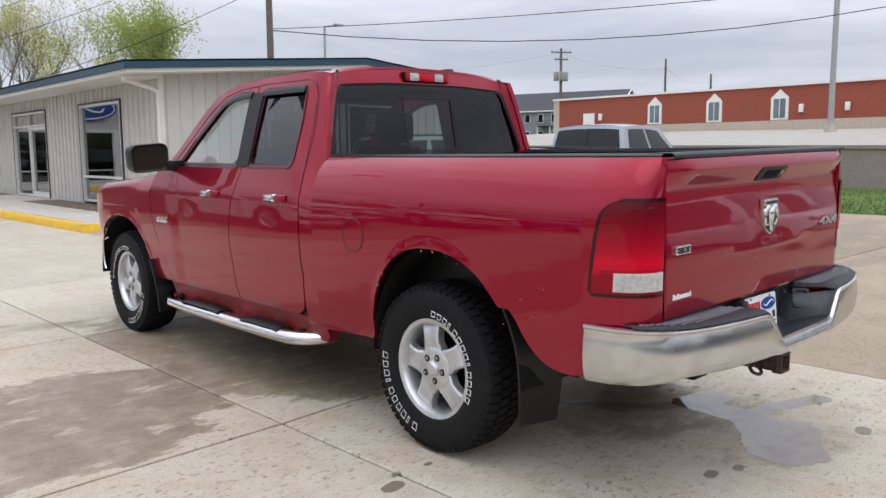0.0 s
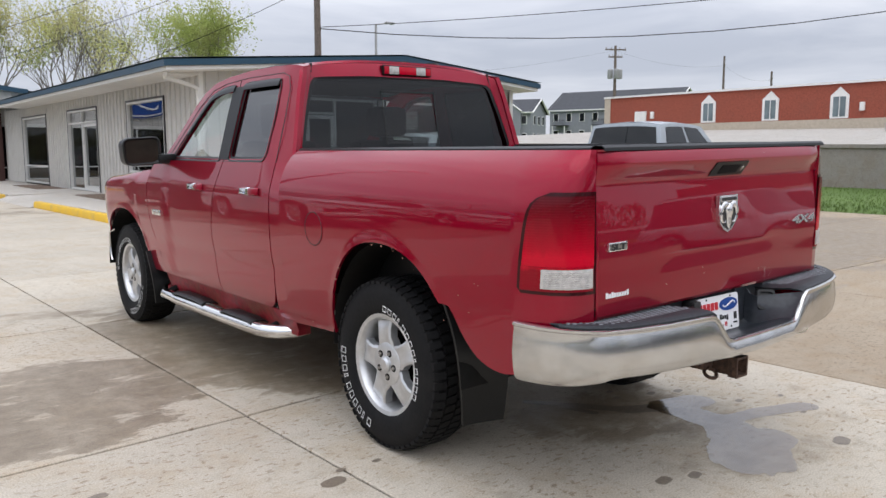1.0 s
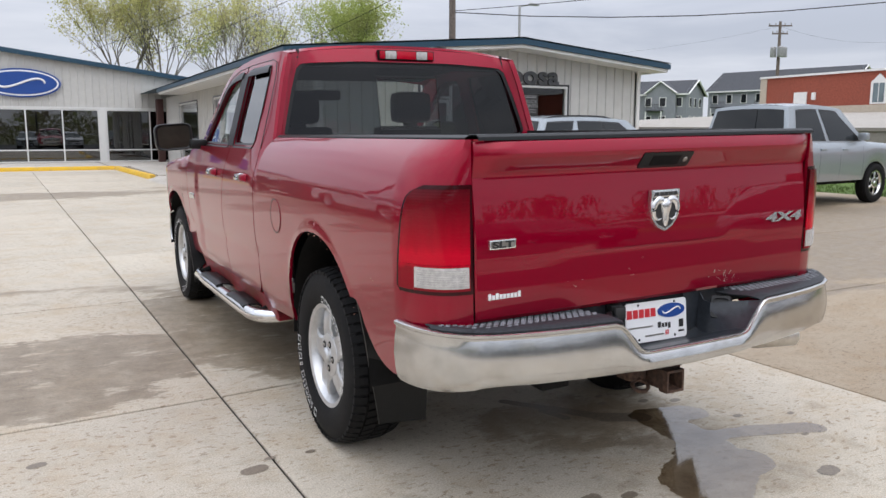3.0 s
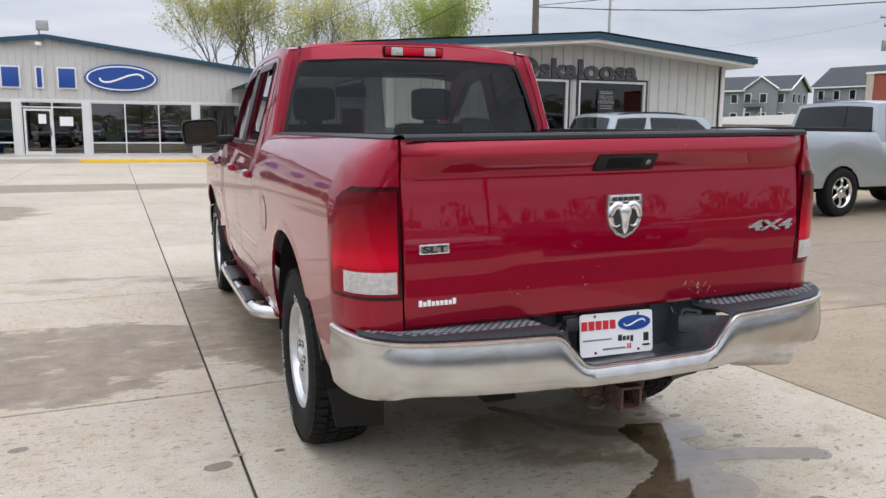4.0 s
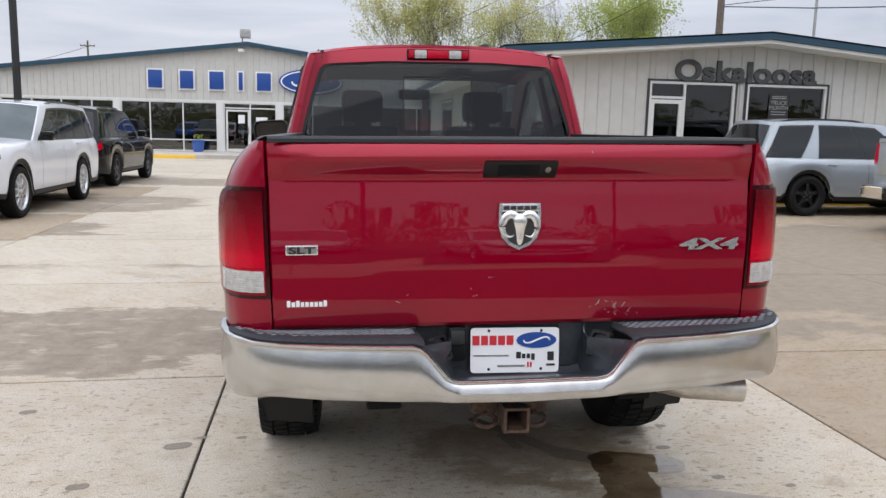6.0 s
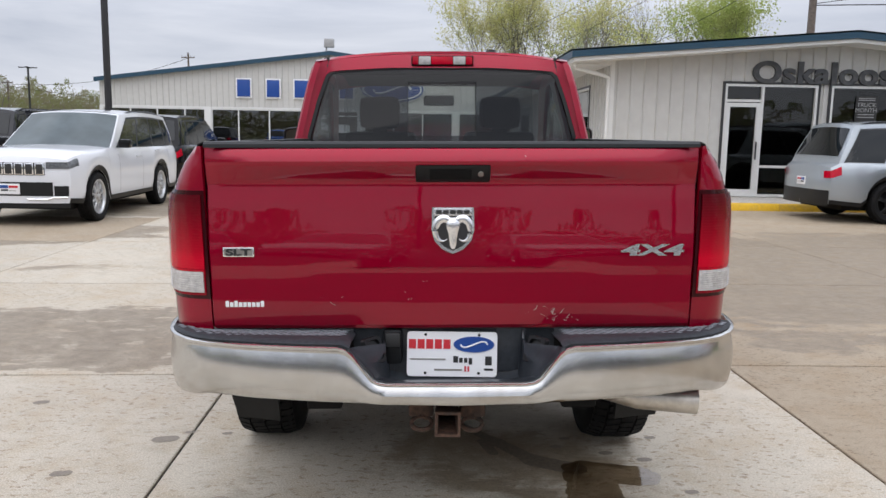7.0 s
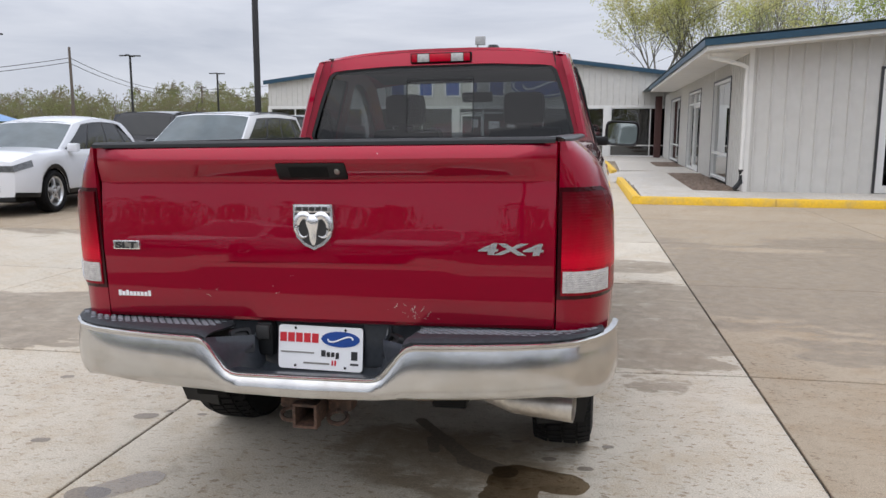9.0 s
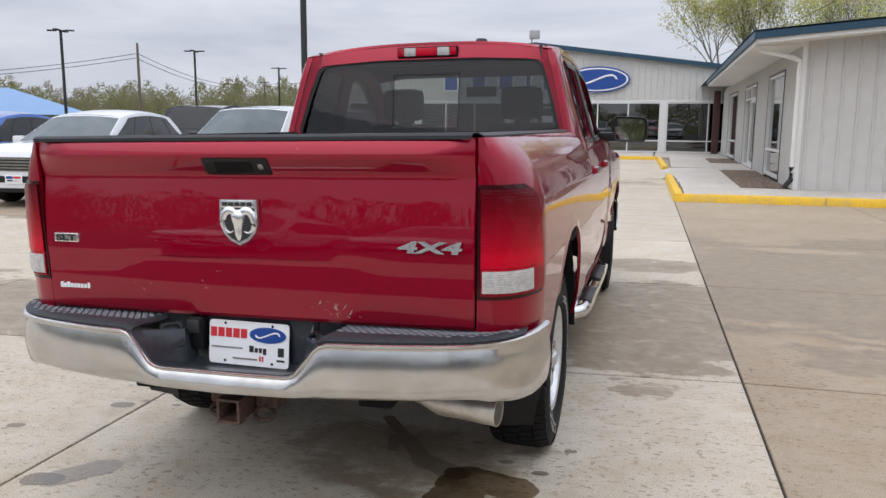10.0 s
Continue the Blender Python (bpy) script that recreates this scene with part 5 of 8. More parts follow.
left_edge = [(-gh_x(rear_edge(z), z), z) for z in (1.10, 1.335, 1.45, 1.6, 1.72, 1.80, 1.862)]
right_edge = [(-x, z) for x, z in left_edge][::-1]
top_edge = [(gh_x(0.98, 1.862) * f, 1.862 + 0.05 * (1 - abs(f) ** 2.6)) for f in (-0.92, -0.8, -0.6, -0.3, 0, 0.3, 0.6, 0.8, 0.92)]
BACKW = [(-0.800, 1.388), (-0.733, 1.64), (-0.676, 1.810), (-0.3, 1.830), (0.3, 1.830), (0.676, 1.810), (0.733, 1.64), (0.800, 1.388)]
BW = subdiv(rounded(BACKW, 0.045))


def reach(loop, c, a):
    """Where the ray from c at the angle a leaves a closed outline."""
    d, best = Vector((math.cos(a), math.sin(a))), 0.0
    for k in range(len(loop)):
        p, q = Vector(loop[k]) - c, Vector(loop[(k + 1) % len(loop)]) - c
        e = q - p
        den = d.x * e.y - d.y * e.x
        if abs(den) > 1e-9:
            t, u = (p.x * e.y - p.y * e.x) / den, (p.x * d.y - p.y * d.x) / den
            if t > 0 and -1e-6 <= u <= 1 + 1e-6:
                best = max(best, t)
    return c + d * best


bm = bmesh.new()
outline, mid = left_edge + top_edge + right_edge, Vector((0, 1.60))
rows = []
for k in range(145):
    a = 2 * math.pi * k / 144
    p, q = reach(BW, mid, a), reach(outline, mid, a)
    ring = [p + (q - p) * f for f in (0, 0.2, 0.4, 0.6, 0.8, 0.92, 1.0)]
    rows.append([(v.x, back_y(v.x, v.y), v.y) for v in ring])
sheet(bm, rows)
thick(bm, 0.02)
part("cab_back", bm, RED, pickup, "dark red back wall of the cab")


def back_pane(bm, u0, u1, v0, v1, deep, nu=14, nv=12):
    """A piece of the sloping rear window between two shares of its width and two heights."""
    rows = []
    for k in range(nv + 1):
        row = []
        for q in range(nu + 1):
            top = 1.81 + 0.02 * (1 - abs(u0 + (u1 - u0) * q / nu) ** 2.5)
            z = v0 + ((v1 if v1 else top) - v0) * k / nv
            wide = interp(z, [(1.388, 0.800), (1.64, 0.733), (1.81, 0.676), (1.83, 0.668)])
            a, b = [u * wide if abs(u) == 1 else u for u in (u0, u1)]
            x = a + (b - a) * q / nu
            row.append((x, rear_edge(z) + deep, z))
        rows.append(row)
    sheet(bm, rows)


bm = bmesh.new()
back_pane(bm, -1, -0.2, 1.388, None, 0.060)
back_pane(bm, 0.2, 1, 1.388, None, 0.060)
back_pane(bm, -0.2, 0.2, 1.742, None, 0.060)
back_pane(bm, -0.2, 0.2, 1.388, 1.432, 0.060)
back_glass = part("rear_window", bm, TINT, pickup, "dark tinted rear window with a sliding centre pane")
back_glass.visible_shadow = False
bm = bmesh.new()
back_pane(bm, -0.2, 0.2, 1.432, 1.742, 0.064)
part("sliding_pane", bm, PANEG, back_glass, "lighter sliding centre pane").visible_shadow = False
bm = bmesh.new()
zs = [1.43 + 0.315 * q / 8 for q in range(9)]
for x0, x1 in ((-0.203, -0.198), (0.196, 0.203)):
    sheet(bm, [[(x, rear_edge(z) + 0.058, z) for x in (x0, x1)] for z in zs])
sheet(bm, [[(x, rear_edge(z) + 0.058, z) for x in (-0.203, 0.0, 0.203)] for z in (1.738, 1.750)])
part("slider_frame", bm, TRIM, back_glass)
bm = bmesh.new()
n = len(BW)
c = Vector((0, 1.60))
o = [bm.verts.new((p[0] * 1.012, back_y(*p) + 0.003, c.y + (p[1] - c.y) * 1.02)) for p in BW]
i = [bm.verts.new((p[0] * 0.972, back_y(*p) + 0.004, c.y + (p[1] - c.y) * 0.94)) for p in BW]
for k in range(n):
    bm.faces.new([o[k], o[(k + 1) % n], i[(k + 1) % n], i[k]])
part("window_seal", bm, TRIM, back_glass, "black window seal")
# roof
bm = bmesh.new()
rows = []
for y, z in ROOFLINE:
    xe = gh_x(y, z)
    rows.append([(xe * f, (back_y(xe * f, z + 0.052 * (1 - abs(f) ** 2.6)) - 0.0005) if y < 1.0 else y + 0.06 * (1 - abs(f) ** 3) * (1 if y > 2.0 else 0), z + 0.052 * (1 - abs(f) ** 2.6)) for f in [-1 + k / 8 for k in range(17)]])
sheet(bm, rows)
thick(bm, 0.02)
part("roof", bm, RED, pickup, "dark red cab roof")
for s in (-1, 1):
    bm = bmesh.new()
    tube(bm, [(s * (gh_x(y, z) - 0.055), y + (0.03 if y < 1 else 0), z + 0.0085) for y, z in ROOFLINE[1:]], 0.007, 6)
    sheet(bm, [[(s * (0.668 + dx + (1.885 - z) * 0.25), back_y(0.668, z) - 0.004, z) for dx in (-0.010, 0.010)] for z in (1.886, 1.865, 1.84, 1.815, 1.795)])
    part("roof_groove", bm, TRIM, pickup, "black roof drip strip")
bm = bmesh.new()
lathe(bm, [(0.0, 0.012), (0.03, 0.009), (0.04, -0.02)], lambda c, s, r, a: (0.30 + c * r, 1.15 + s * r * 1.8, 1.935 + a), 12)
part("antenna_fin", bm, TRIM, pickup)
wind = [(2.29, 1.83), (2.5, 1.66), (2.75, 1.47), (2.98, 1.30)]
bm = bmesh.new()
rows = []
for y, z in wind:
    xe = gh_x(min(y, 2.9), z) - 0.06
    rows.append([(xe * f, y + 0.10 * (1 - f * f), z + 0.03 * (1 - f * f)) for f in [-1 + k / 6 for k in range(13)]])
sheet(bm, rows)
ws = part("windshield", bm, CLEARG, pickup)
ws.visible_shadow = False
# third brake lamp
lamp = new("high_brake_lamp")
lamp.parent = pickup
for name, x0, x1, mt in (("red_lens", -0.173, -0.137, REDLENS), ("clear_lens", -0.136, -0.064, CLEARLENS), ("red_lens", -0.063, 0.066, REDLENS), ("clear_lens", 0.067, 0.140, CLEARLENS), ("red_lens", 0.141, 0.181, REDLENS)):
    bm = bmesh.new()
    box(bm, x0, x1, 1.008, 1.045, 1.847, 1.895, 0.006)
    if mt is CLEARLENS:
        box(bm, x0 + 0.014, x1 - 0.014, 1.0065, 1.009, 1.858, 1.884, 0.001)
    part(name, bm, mt, lamp)
bm = bmesh.new()
box(bm, -0.179, 0.187, 1.012, 1.047, 1.842, 1.900, 0.006)
part("lamp_surround", bm, DARK, lamp)
# cab interior
bm = bmesh.new()
sheet(bm, [[(x, y, z) for x in (-0.66, -0.3, 0.0, 0.3, 0.66)] for y, z in ((1.09, 1.80), (1.12, 1.835), (1.5, 1.85), (1.9, 1.835), (2.15, 1.80))])
thick(bm, 0.01)
part("headliner", bm, CLOTH, pickup, "dark grey cloth headliner")
for x in (-0.42, 0.42):
    bm = bmesh.new()
    box(bm, x - 0.25, x + 0.25, 1.82, 1.98, 0.75, 1.46, 0.05)
    box(bm, x - 0.14, x + 0.14, 1.76, 1.92, 1.48, 1.70, 0.055)
    box(bm, x - 0.05, x + 0.05, 1.83, 1.87, 1.40, 1.50)
    box(bm, x - 0.25, x + 0.25, 1.95, 2.45, 0.75, 0.95, 0.05)
    part("front_seat", bm, CLOTH, pickup, "grey cloth seat with a headrest")
bm = bmesh.new()
box(bm, -0.72, 0.72, 1.02, 1.16, 0.75, 1.38, 0.04)
part("rear_bench", bm, CLOTH, pickup)
bm = bmesh.new()
box(bm, -0.80, 0.80, 2.62, 2.95, 0.85, 1.32, 0.06)
box(bm, -0.80, 0.80, 1.0, 2.9, 0.60, 0.70)
part("dashboard", bm, DASHM, pickup)
bm = bmesh.new()
tube(bm, [(-0.42 + 0.18 * math.cos(a), 2.50 - 0.07 * math.sin(a), 1.24 + 0.165 * math.sin(a)) for a in [k * math.pi / 12 for k in range(25)]], 0.016, 8)
tube(bm, [(-0.42, 2.5, 1.24), (-0.42, 2.7, 1.15)], 0.03, 8)
box(bm, -0.58, -0.26, 2.49, 2.52, 1.20, 1.27, 0.01)
part("steering_wheel", bm, TRIM, pickup)
bm = bmesh.new()
box(bm, -0.12, 0.12, 2.44, 2.47, 1.66, 1.74, 0.02)
part("inner_mirror", bm, TRIM, pickup)

# ---- tail ----
GATE = [(0.792, -1.124), (0.800, -1.142), (0.812, -1.1500), (0.84, -1.1514), (0.88, -1.1522), (0.93, -1.1523), (0.96, -1.1520), (0.985, -1.1516), (0.995, -1.1518), (1.003, -1.1540), (1.008, -1.1568), (1.04, -1.1560), (1.07, -1.1544), (1.10, -1.1522), (1.13, -1.1496), (1.16, -1.1465), (1.19, -1.1441), (1.22, -1.1413), (1.25, -1.1382), (1.270, -1.1358), (1.278, -1.1352), (1.284, -1.1372), (1.30, -1.1480), (1.335, -1.1750), (1.346, -1.1820), (1.354, -1.1840), (1.375, -1.180), (1.394, -1.170), (1.402, -1.156), (1.404, -1.10)]


def gate_y(z):
    return interp(z, GATE)


bm = bmesh.new()
rows = []
XS = [-1, -0.994, -0.95, -0.9, -0.8, -0.7, -0.62, -0.56, -0.5, -0.44, -0.37, -0.2, -0.1, 0, 0.1, 0.2, 0.37, 0.44, 0.5, 0.56, 0.62, 0.7, 0.8, 0.9, 0.95, 0.994, 1]
for k, (z, y) in enumerate(GATE):
    row = []
    for f in XS:
        xe = interp(z, [(0.6, 0.792), (0.9, 0.798), (1.41, 0.807)])
        yy = y
        if 7 <= k <= 10:  # the crease fades out at its ends
            fade = min(1.0, max(0.0, (0.62 - abs(f)) / 0.25))
            smooth_y = -1.1520 + (z - 0.96) / (1.04 - 0.96) * -0.0040
            yy = smooth_y + (y - smooth_y) * fade
        if abs(f) > 0.9 and 1.28 < z < 1.40:
            g = (abs(f) - 0.9) / 0.1
            yy = y + (-1.140 - y) * g * 0.8
        if abs(f) == 1:
            yy += 0.006
        row.append((xe * f, yy + 0.010 * (f * f), z))
    rows.append(row)
sheet(bm, rows)
thick(bm, 0.012)
gate = part("tailgate", bm, RED, pickup, "dark red tailgate with scratches and a crease line", angle=24)
bm = bmesh.new()
box(bm, -0.765, 0.765, -1.10, -1.06, 0.83, 1.40, 0.01)
part("inner_panel", bm, RED, gate)
bm = bmesh.new()
sheet(bm, [[(x, -1.168, 1.398), (x, -1.166, 1.409), (x, -1.154, 1.417), (x, -1.06, 1.417), (x, -1.055, 1.39)] for x in (-0.798, -0.4, 0, 0.4, 0.798)])
thick(bm, 0.004)
part("gate_cap", bm, TRIM, gate, "black plastic tailgate cap")
bm = bmesh.new()
SLANT = Matrix(((1, 0, 0, 0), (0, 1, -0.74, 0.74 * 1.315 + 0.0135), (0, 0, 1, 0), (0, 0, 0, 1)))
box(bm, -0.122, 0.122, -1.180, -1.150, 1.284, 1.343, 0.010, SLANT)
hb = part("handle_bezel", bm, TRIM, gate, "black tailgate handle")
bm = bmesh.new()
box(bm, -0.075, 0.060, -1.1825, -1.1795, 1.294, 1.328, 0.001, SLANT)
part("handle_recess", bm, DARK, hb)
bm = bmesh.new()
lathe(bm, [(0, 0.003), (0.008, 0.003), (0.010, 0.0)], lambda c, s, r, a: SLANT @ Vector((0.090 + c * r, -1.180 - a, 1.312 + s * r)), 14)
part("lock", bm, STEEL, hb)
SATIN = plain("satin_chrome", (0.78, 0.78, 0.78), rough=0.24, metal=0.9)
# shield badge, plain
sh = [(-0.068, 1.205), (0.068, 1.205), (0.070, 1.13), (0.060, 1.095), (0.035, 1.068), (0.0, 1.052), (-0.035, 1.068), (-0.060, 1.095), (-0.070, 1.13)]
bm = bmesh.new()
prism(bm, sh, lambda u, v, w: (u, w, v), -1.164, -1.148)
badge = part("badge_shield", bm, SATIN, gate, "chrome shield badge")
bm = bmesh.new()
prism(bm, [(u * 0.86, 1.135 + (v - 1.135) * 0.86) for u, v in sh], lambda u, v, w: (u, w, v), -1.1665, -1.1642)
part("shield_face", bm, BLACKI, badge)
bm = bmesh.new()
for s in (-1, 1):
    turn = [radians(125 - 250 * k / 16) for k in range(17)]
    tube(bm, [(s * (0.032 + (0.030 - 0.008 * k / 16) * math.cos(a)), -1.174, 1.128 + (0.042 - 0.010 * k / 16) * math.sin(a)) for k, a in enumerate(turn)], [0.013 + 0.003 * math.sin(k * 0.3) - 0.009 * k / 16 for k in range(17)], 10)
tube(bm, [(0, -1.174, 1.172 - 0.103 * k / 9) for k in range(10)], [0.010, 0.022, 0.025, 0.023, 0.019, 0.016, 0.014, 0.013, 0.011, 0.005], 12)
for v in bm.verts:
    v.co.y = -1.1665 + (v.co.y + 1.1735) * 0.55
part("emblem", bm, SATIN, badge, "plain raised chrome emblem")
bm = bmesh.new()
box(bm, -0.061, 0.061, -1.168, -1.1645, 1.178, 1.203, 0.001)
part("name_strip", bm, SATIN, badge)
for k in range(5):
    bm = bmesh.new()
    box(bm, -0.055 + 0.0225 * k, -0.0365 + 0.0225 * k, -1.1692, -1.1681, 1.184, 1.197)
    part("name_bar", bm, BLACKI, badge)
TX = Matrix.Rotation(radians(90), 4, "X")
bm = bmesh.new()
box(bm, -0.752, -0.650, -1.157, -1.146, 1.043, 1.075, 0.003)
trimb = part("trim_badge", bm, SATIN, gate, "small chrome trim badge with dark letters")
bm = bmesh.new()
box(bm, -0.747, -0.655, -1.1578, -1.1572, 1.0475, 1.0705)
part("badge_field", bm, STEEL, trimb)
lettering("letters", "SLT", 0.030, 0.001, Matrix.Translation((-0.701, -1.1588, 1.0485)) @ TX @ Matrix(((1.75, 0.0, 0, 0), (0, 1, 0, 0), (0, 0, 1, 0), (0, 0, 0, 1))), BLACKI, trimb, bold=0.0012)
lettering("drive_badge", "4X4", 0.052, 0.002, Matrix.Translation((0.655, -1.156, 1.046)) @ TX @ Matrix(((2.3, 0.30, 0, 0), (0, 0.96, 0, 0), (0, 0, 1, 0), (0, 0, 0, 1))), SATIN, gate, bold=0.0022)
bm = bmesh.new()
for k in range(9):
    box(bm, -0.752 + 0.0145 * k, -0.741 + 0.0145 * k, -1.1468, -1.1410, 0.874, 0.894 if k in (0, 2, 8) else 0.889)
part("dealer_mark", bm, WHITEP, gate, "white dealer sticker, plain bars")
# scratches
bm = bmesh.new()
sc = random.Random(11)
for cx, cz, nn, sx, sz in ((0.32, 0.86, 12, 0.07, 0.03), (-0.14, 0.90, 3, 0.03, 0.03), (0.36, 0.83, 9, 0.06, 0.008), (-0.42, 0.90, 3, 0.04, 0.02), (0.22, 1.375, 1, 0.03, 0.015), (-0.10, 0.96, 2, 0.02, 0.004)):
    for _ in range(nn):
        x, z = cx + sc.gauss(0, sx * 0.5), cz + sc.gauss(0, sz * 0.4)
        a, ln = sc.uniform(0.2, 1.4) * sc.choice((-1, 1)), sc.uniform(0.004, 0.022)
        dx, dz = math.cos(a) * ln, math.sin(a) * ln
        bm.faces.new([bm.verts.new((px, gate_y(pz) + 0.010 * (px / 0.79) ** 2 - 0.0012, pz)) for px, pz in ((x, z), (x + dx, z + dz), (x + dx + 0.0016, z + dz), (x + 0.0016, z))])
part("scratches", bm, plain("bare_scratch", (0.55, 0.42, 0.42), rough=0.6), gate, "pale scratches in the paint")["kind"] = "stuff"

# tail lamps


def lamp_pt(f, z, off):
    """A point round the rear corner: f from 0 on the side to 1 at the gate."""
    k = f * (len(CORNER) - 1)
    a, b = int(min(k, len(CORNER) - 2)), int(min(k, len(CORNER) - 2)) + 1
    t = k - a
    p, q = corner_pt(a, z), corner_pt(b, z)
    x, y = p[0] + (q[0] - p[0]) * t, p[1] + (q[1] - p[1]) * t
    d = Vector((q[1] - p[1], -(q[0] - p[0])))
    d.normalize()
    n = Vector((-d.x, -d.y)) if -d.y > 0 or -d.x > 0 else d
    if n.x < 0 and n.y > 0:
        n = -n
    return x + abs(n.x) * off, y - abs(n.y) * off


def lamp_start(z):
    return interp(z, [(0.885, 0.06), (0.893, 0.03), (0.905, 0.02), (1.0, 0.04), (1.12, 0.08), (1.17, 0.105), (1.20, 0.135), (1.22, 0.18), (1.235, 0.25), (1.245, 0.36)])


def lens(name, z0, z1, f0, f1, mat, off, label=""):
    for s in (-1, 1):
        bm = bmesh.new()
        rows = []
        for v in range(19):
            z = z0 + (z1 - z0) * v / 18
            a = lamp_start(z)
            lo, hi = (a if f0 == 0 else a + f0 * (1 - a)), a + f1 * (1 - a)
            rows.append([(s * lamp_pt(lo + (hi - lo) * u / 14, z, off)[0], lamp_pt(lo + (hi - lo) * u / 14, z, off)[1], z) for u in range(15)])
        sheet(bm, rows)
        thick(bm, 0.004)
        part(name, bm, mat, lamps[s], label)




def banded_lens(name):
    """Moulded red plastic; the red goes by height, darkest at the top and strongest below the middle."""
    m, nt, b = shader(name)
    n, l = nt.nodes, nt.links
    geo = n.new("ShaderNodeTexCoord")
    xyz = n.new("ShaderNodeSeparateXYZ")
    l.new(geo.outputs["Object"], xyz.inputs[0])
    fl = n.new("ShaderNodeTexNoise")
    fl.inputs["Scale"].default_value, fl.inputs["Detail"].default_value = 22, 3
    mp = n.new("ShaderNodeMapping")
    mp.inputs["Scale"].default_value = (1.6, 1.6, 0.35)
    l.new(geo.outputs["Object"], mp.inputs["Vector"])
    l.new(mp.outputs[0], fl.inputs["Vector"])
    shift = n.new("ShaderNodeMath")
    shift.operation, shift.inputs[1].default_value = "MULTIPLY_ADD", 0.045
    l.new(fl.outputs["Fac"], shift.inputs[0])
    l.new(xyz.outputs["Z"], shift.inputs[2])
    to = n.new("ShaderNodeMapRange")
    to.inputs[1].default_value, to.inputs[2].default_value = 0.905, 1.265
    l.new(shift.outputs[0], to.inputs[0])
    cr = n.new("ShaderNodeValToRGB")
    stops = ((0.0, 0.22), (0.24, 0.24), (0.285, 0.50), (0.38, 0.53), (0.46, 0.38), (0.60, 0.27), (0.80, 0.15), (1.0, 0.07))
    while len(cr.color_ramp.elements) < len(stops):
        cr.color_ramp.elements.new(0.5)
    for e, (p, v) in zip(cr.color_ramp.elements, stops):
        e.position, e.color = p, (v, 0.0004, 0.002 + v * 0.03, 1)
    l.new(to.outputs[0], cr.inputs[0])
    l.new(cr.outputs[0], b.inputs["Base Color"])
    wv = n.new("ShaderNodeTexWave")
    wv.bands_direction = "Z"
    wv.inputs["Scale"].default_value = 34
    l.new(geo.outputs["Object"], wv.inputs["Vector"])
    bp = n.new("ShaderNodeBump")
    bp.inputs["Strength"].default_value, bp.inputs["Distance"].default_value = 0.22, 0.002
    l.new(wv.outputs["Fac"], bp.inputs["Height"])
    l.new(bp.outputs[0], b.inputs["Normal"])
    b.inputs["Roughness"].default_value, b.inputs["IOR"].default_value = 0.2, 1.2
    b.inputs["Coat Weight"].default_value, b.inputs["Coat Roughness"].default_value = 0.3, 0.02
    return m


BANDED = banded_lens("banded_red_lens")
lamps = {}
for s in (-1, 1):
    lamps[s] = new("tail_lamp")
    lamps[s].parent = pickup
    lamps[s].matrix_basis = pose(0, 0, 0.014)
    lamps[s]["label"] = "red tail lamp with a clear lower lens"
lens("housing", 0.885, 1.245, 0, 1.0, DARKLENS, 0.003)
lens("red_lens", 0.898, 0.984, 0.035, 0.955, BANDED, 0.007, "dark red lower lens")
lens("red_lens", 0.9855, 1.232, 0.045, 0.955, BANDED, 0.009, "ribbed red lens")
lens("clear_lens", 0.908, 0.977, 0.26, 0.935, CLEARLENS, 0.011, "clear reversing lens")
for s in (-1, 1):
    bm = bmesh.new()
    for z in [0.915 + 0.0075 * q for q in range(8)]:
        a = lamp_start(z)
        sheet(bm, [[(s * lamp_pt(a + (1 - a) * (0.30 + 0.60 * u / 8), zz, off)[0], lamp_pt(a + (1 - a) * (0.30 + 0.60 * u / 8), zz, off)[1], zz) for u in range(9)] for zz, off in ((z, 0.0112), (z + 0.0012, 0.0135), (z + 0.0024, 0.0112))])
    part("lens_ribs", bm, CLEARLENS, lamps[s])

# rear bumper
BUMP = [(0.0, -1.335), (0.25, -1.332), (0.45, -1.318), (0.65, -1.288), (0.78, -1.252), (0.86, -1.212), (0.915, -1.155), (0.956, -1.08), (0.980, -0.99), (0.988, -0.915)]


def bump_top(x):
    return interp(abs(x), [(0.0, 0.668), (0.235, 0.668), (0.262, 0.680), (0.335, 0.775), (0.36, 0.787), (0.86, 0.789), (0.988, 0.793)])


bm = bmesh.new()
rows = []
stations = []
for s in (-1, 1):
    seq = [(x, interp(x, BUMP)) for x in [0.0, 0.06, 0.12, 0.18, 0.22, 0.245, 0.265, 0.285, 0.305, 0.325, 0.345, 0.37, 0.42, 0.5, 0.58, 0.65, 0.72, 0.78, 0.82, 0.86, 0.89, 0.915]] + [(0.938, -1.12), (0.956, -1.08), (0.972, -1.03), (0.983, -0.97), (0.988, -0.915)]
    if s == -1:
        stations = [(-x, y) for x, y in seq[::-1]]
    else:
        stations += seq[1:]
for k, (x, y) in enumerate(stations):
    zt = bump_top(x)
    zb = interp(abs(x), [(0, 0.588), (0.5, 0.598), (0.80, 0.604), (0.90, 0.582), (0.988, 0.565)])
    pa, pb = stations[max(k - 1, 0)], stations[min(k + 1, len(stations) - 1)]
    n = Vector((pb[1] - pa[1], -(pb[0] - pa[0])))
    n.normalize()
    row = []
    for v, o in ((0, -0.030), (0.03, -0.012), (0.10, 0.0), (0.25, 0.008), (0.5, 0.013), (0.75, 0.008), (0.88, 0.002), (0.915, 0.004), (0.935, 0.010), (0.975, 0.010), (0.995, 0.003), (1.0, -0.008)):
        row.append((x + 0.006 + n.x * o, y + n.y * o, zb + (zt - zb) * v))
    rows.append(row)
sheet(bm, rows)
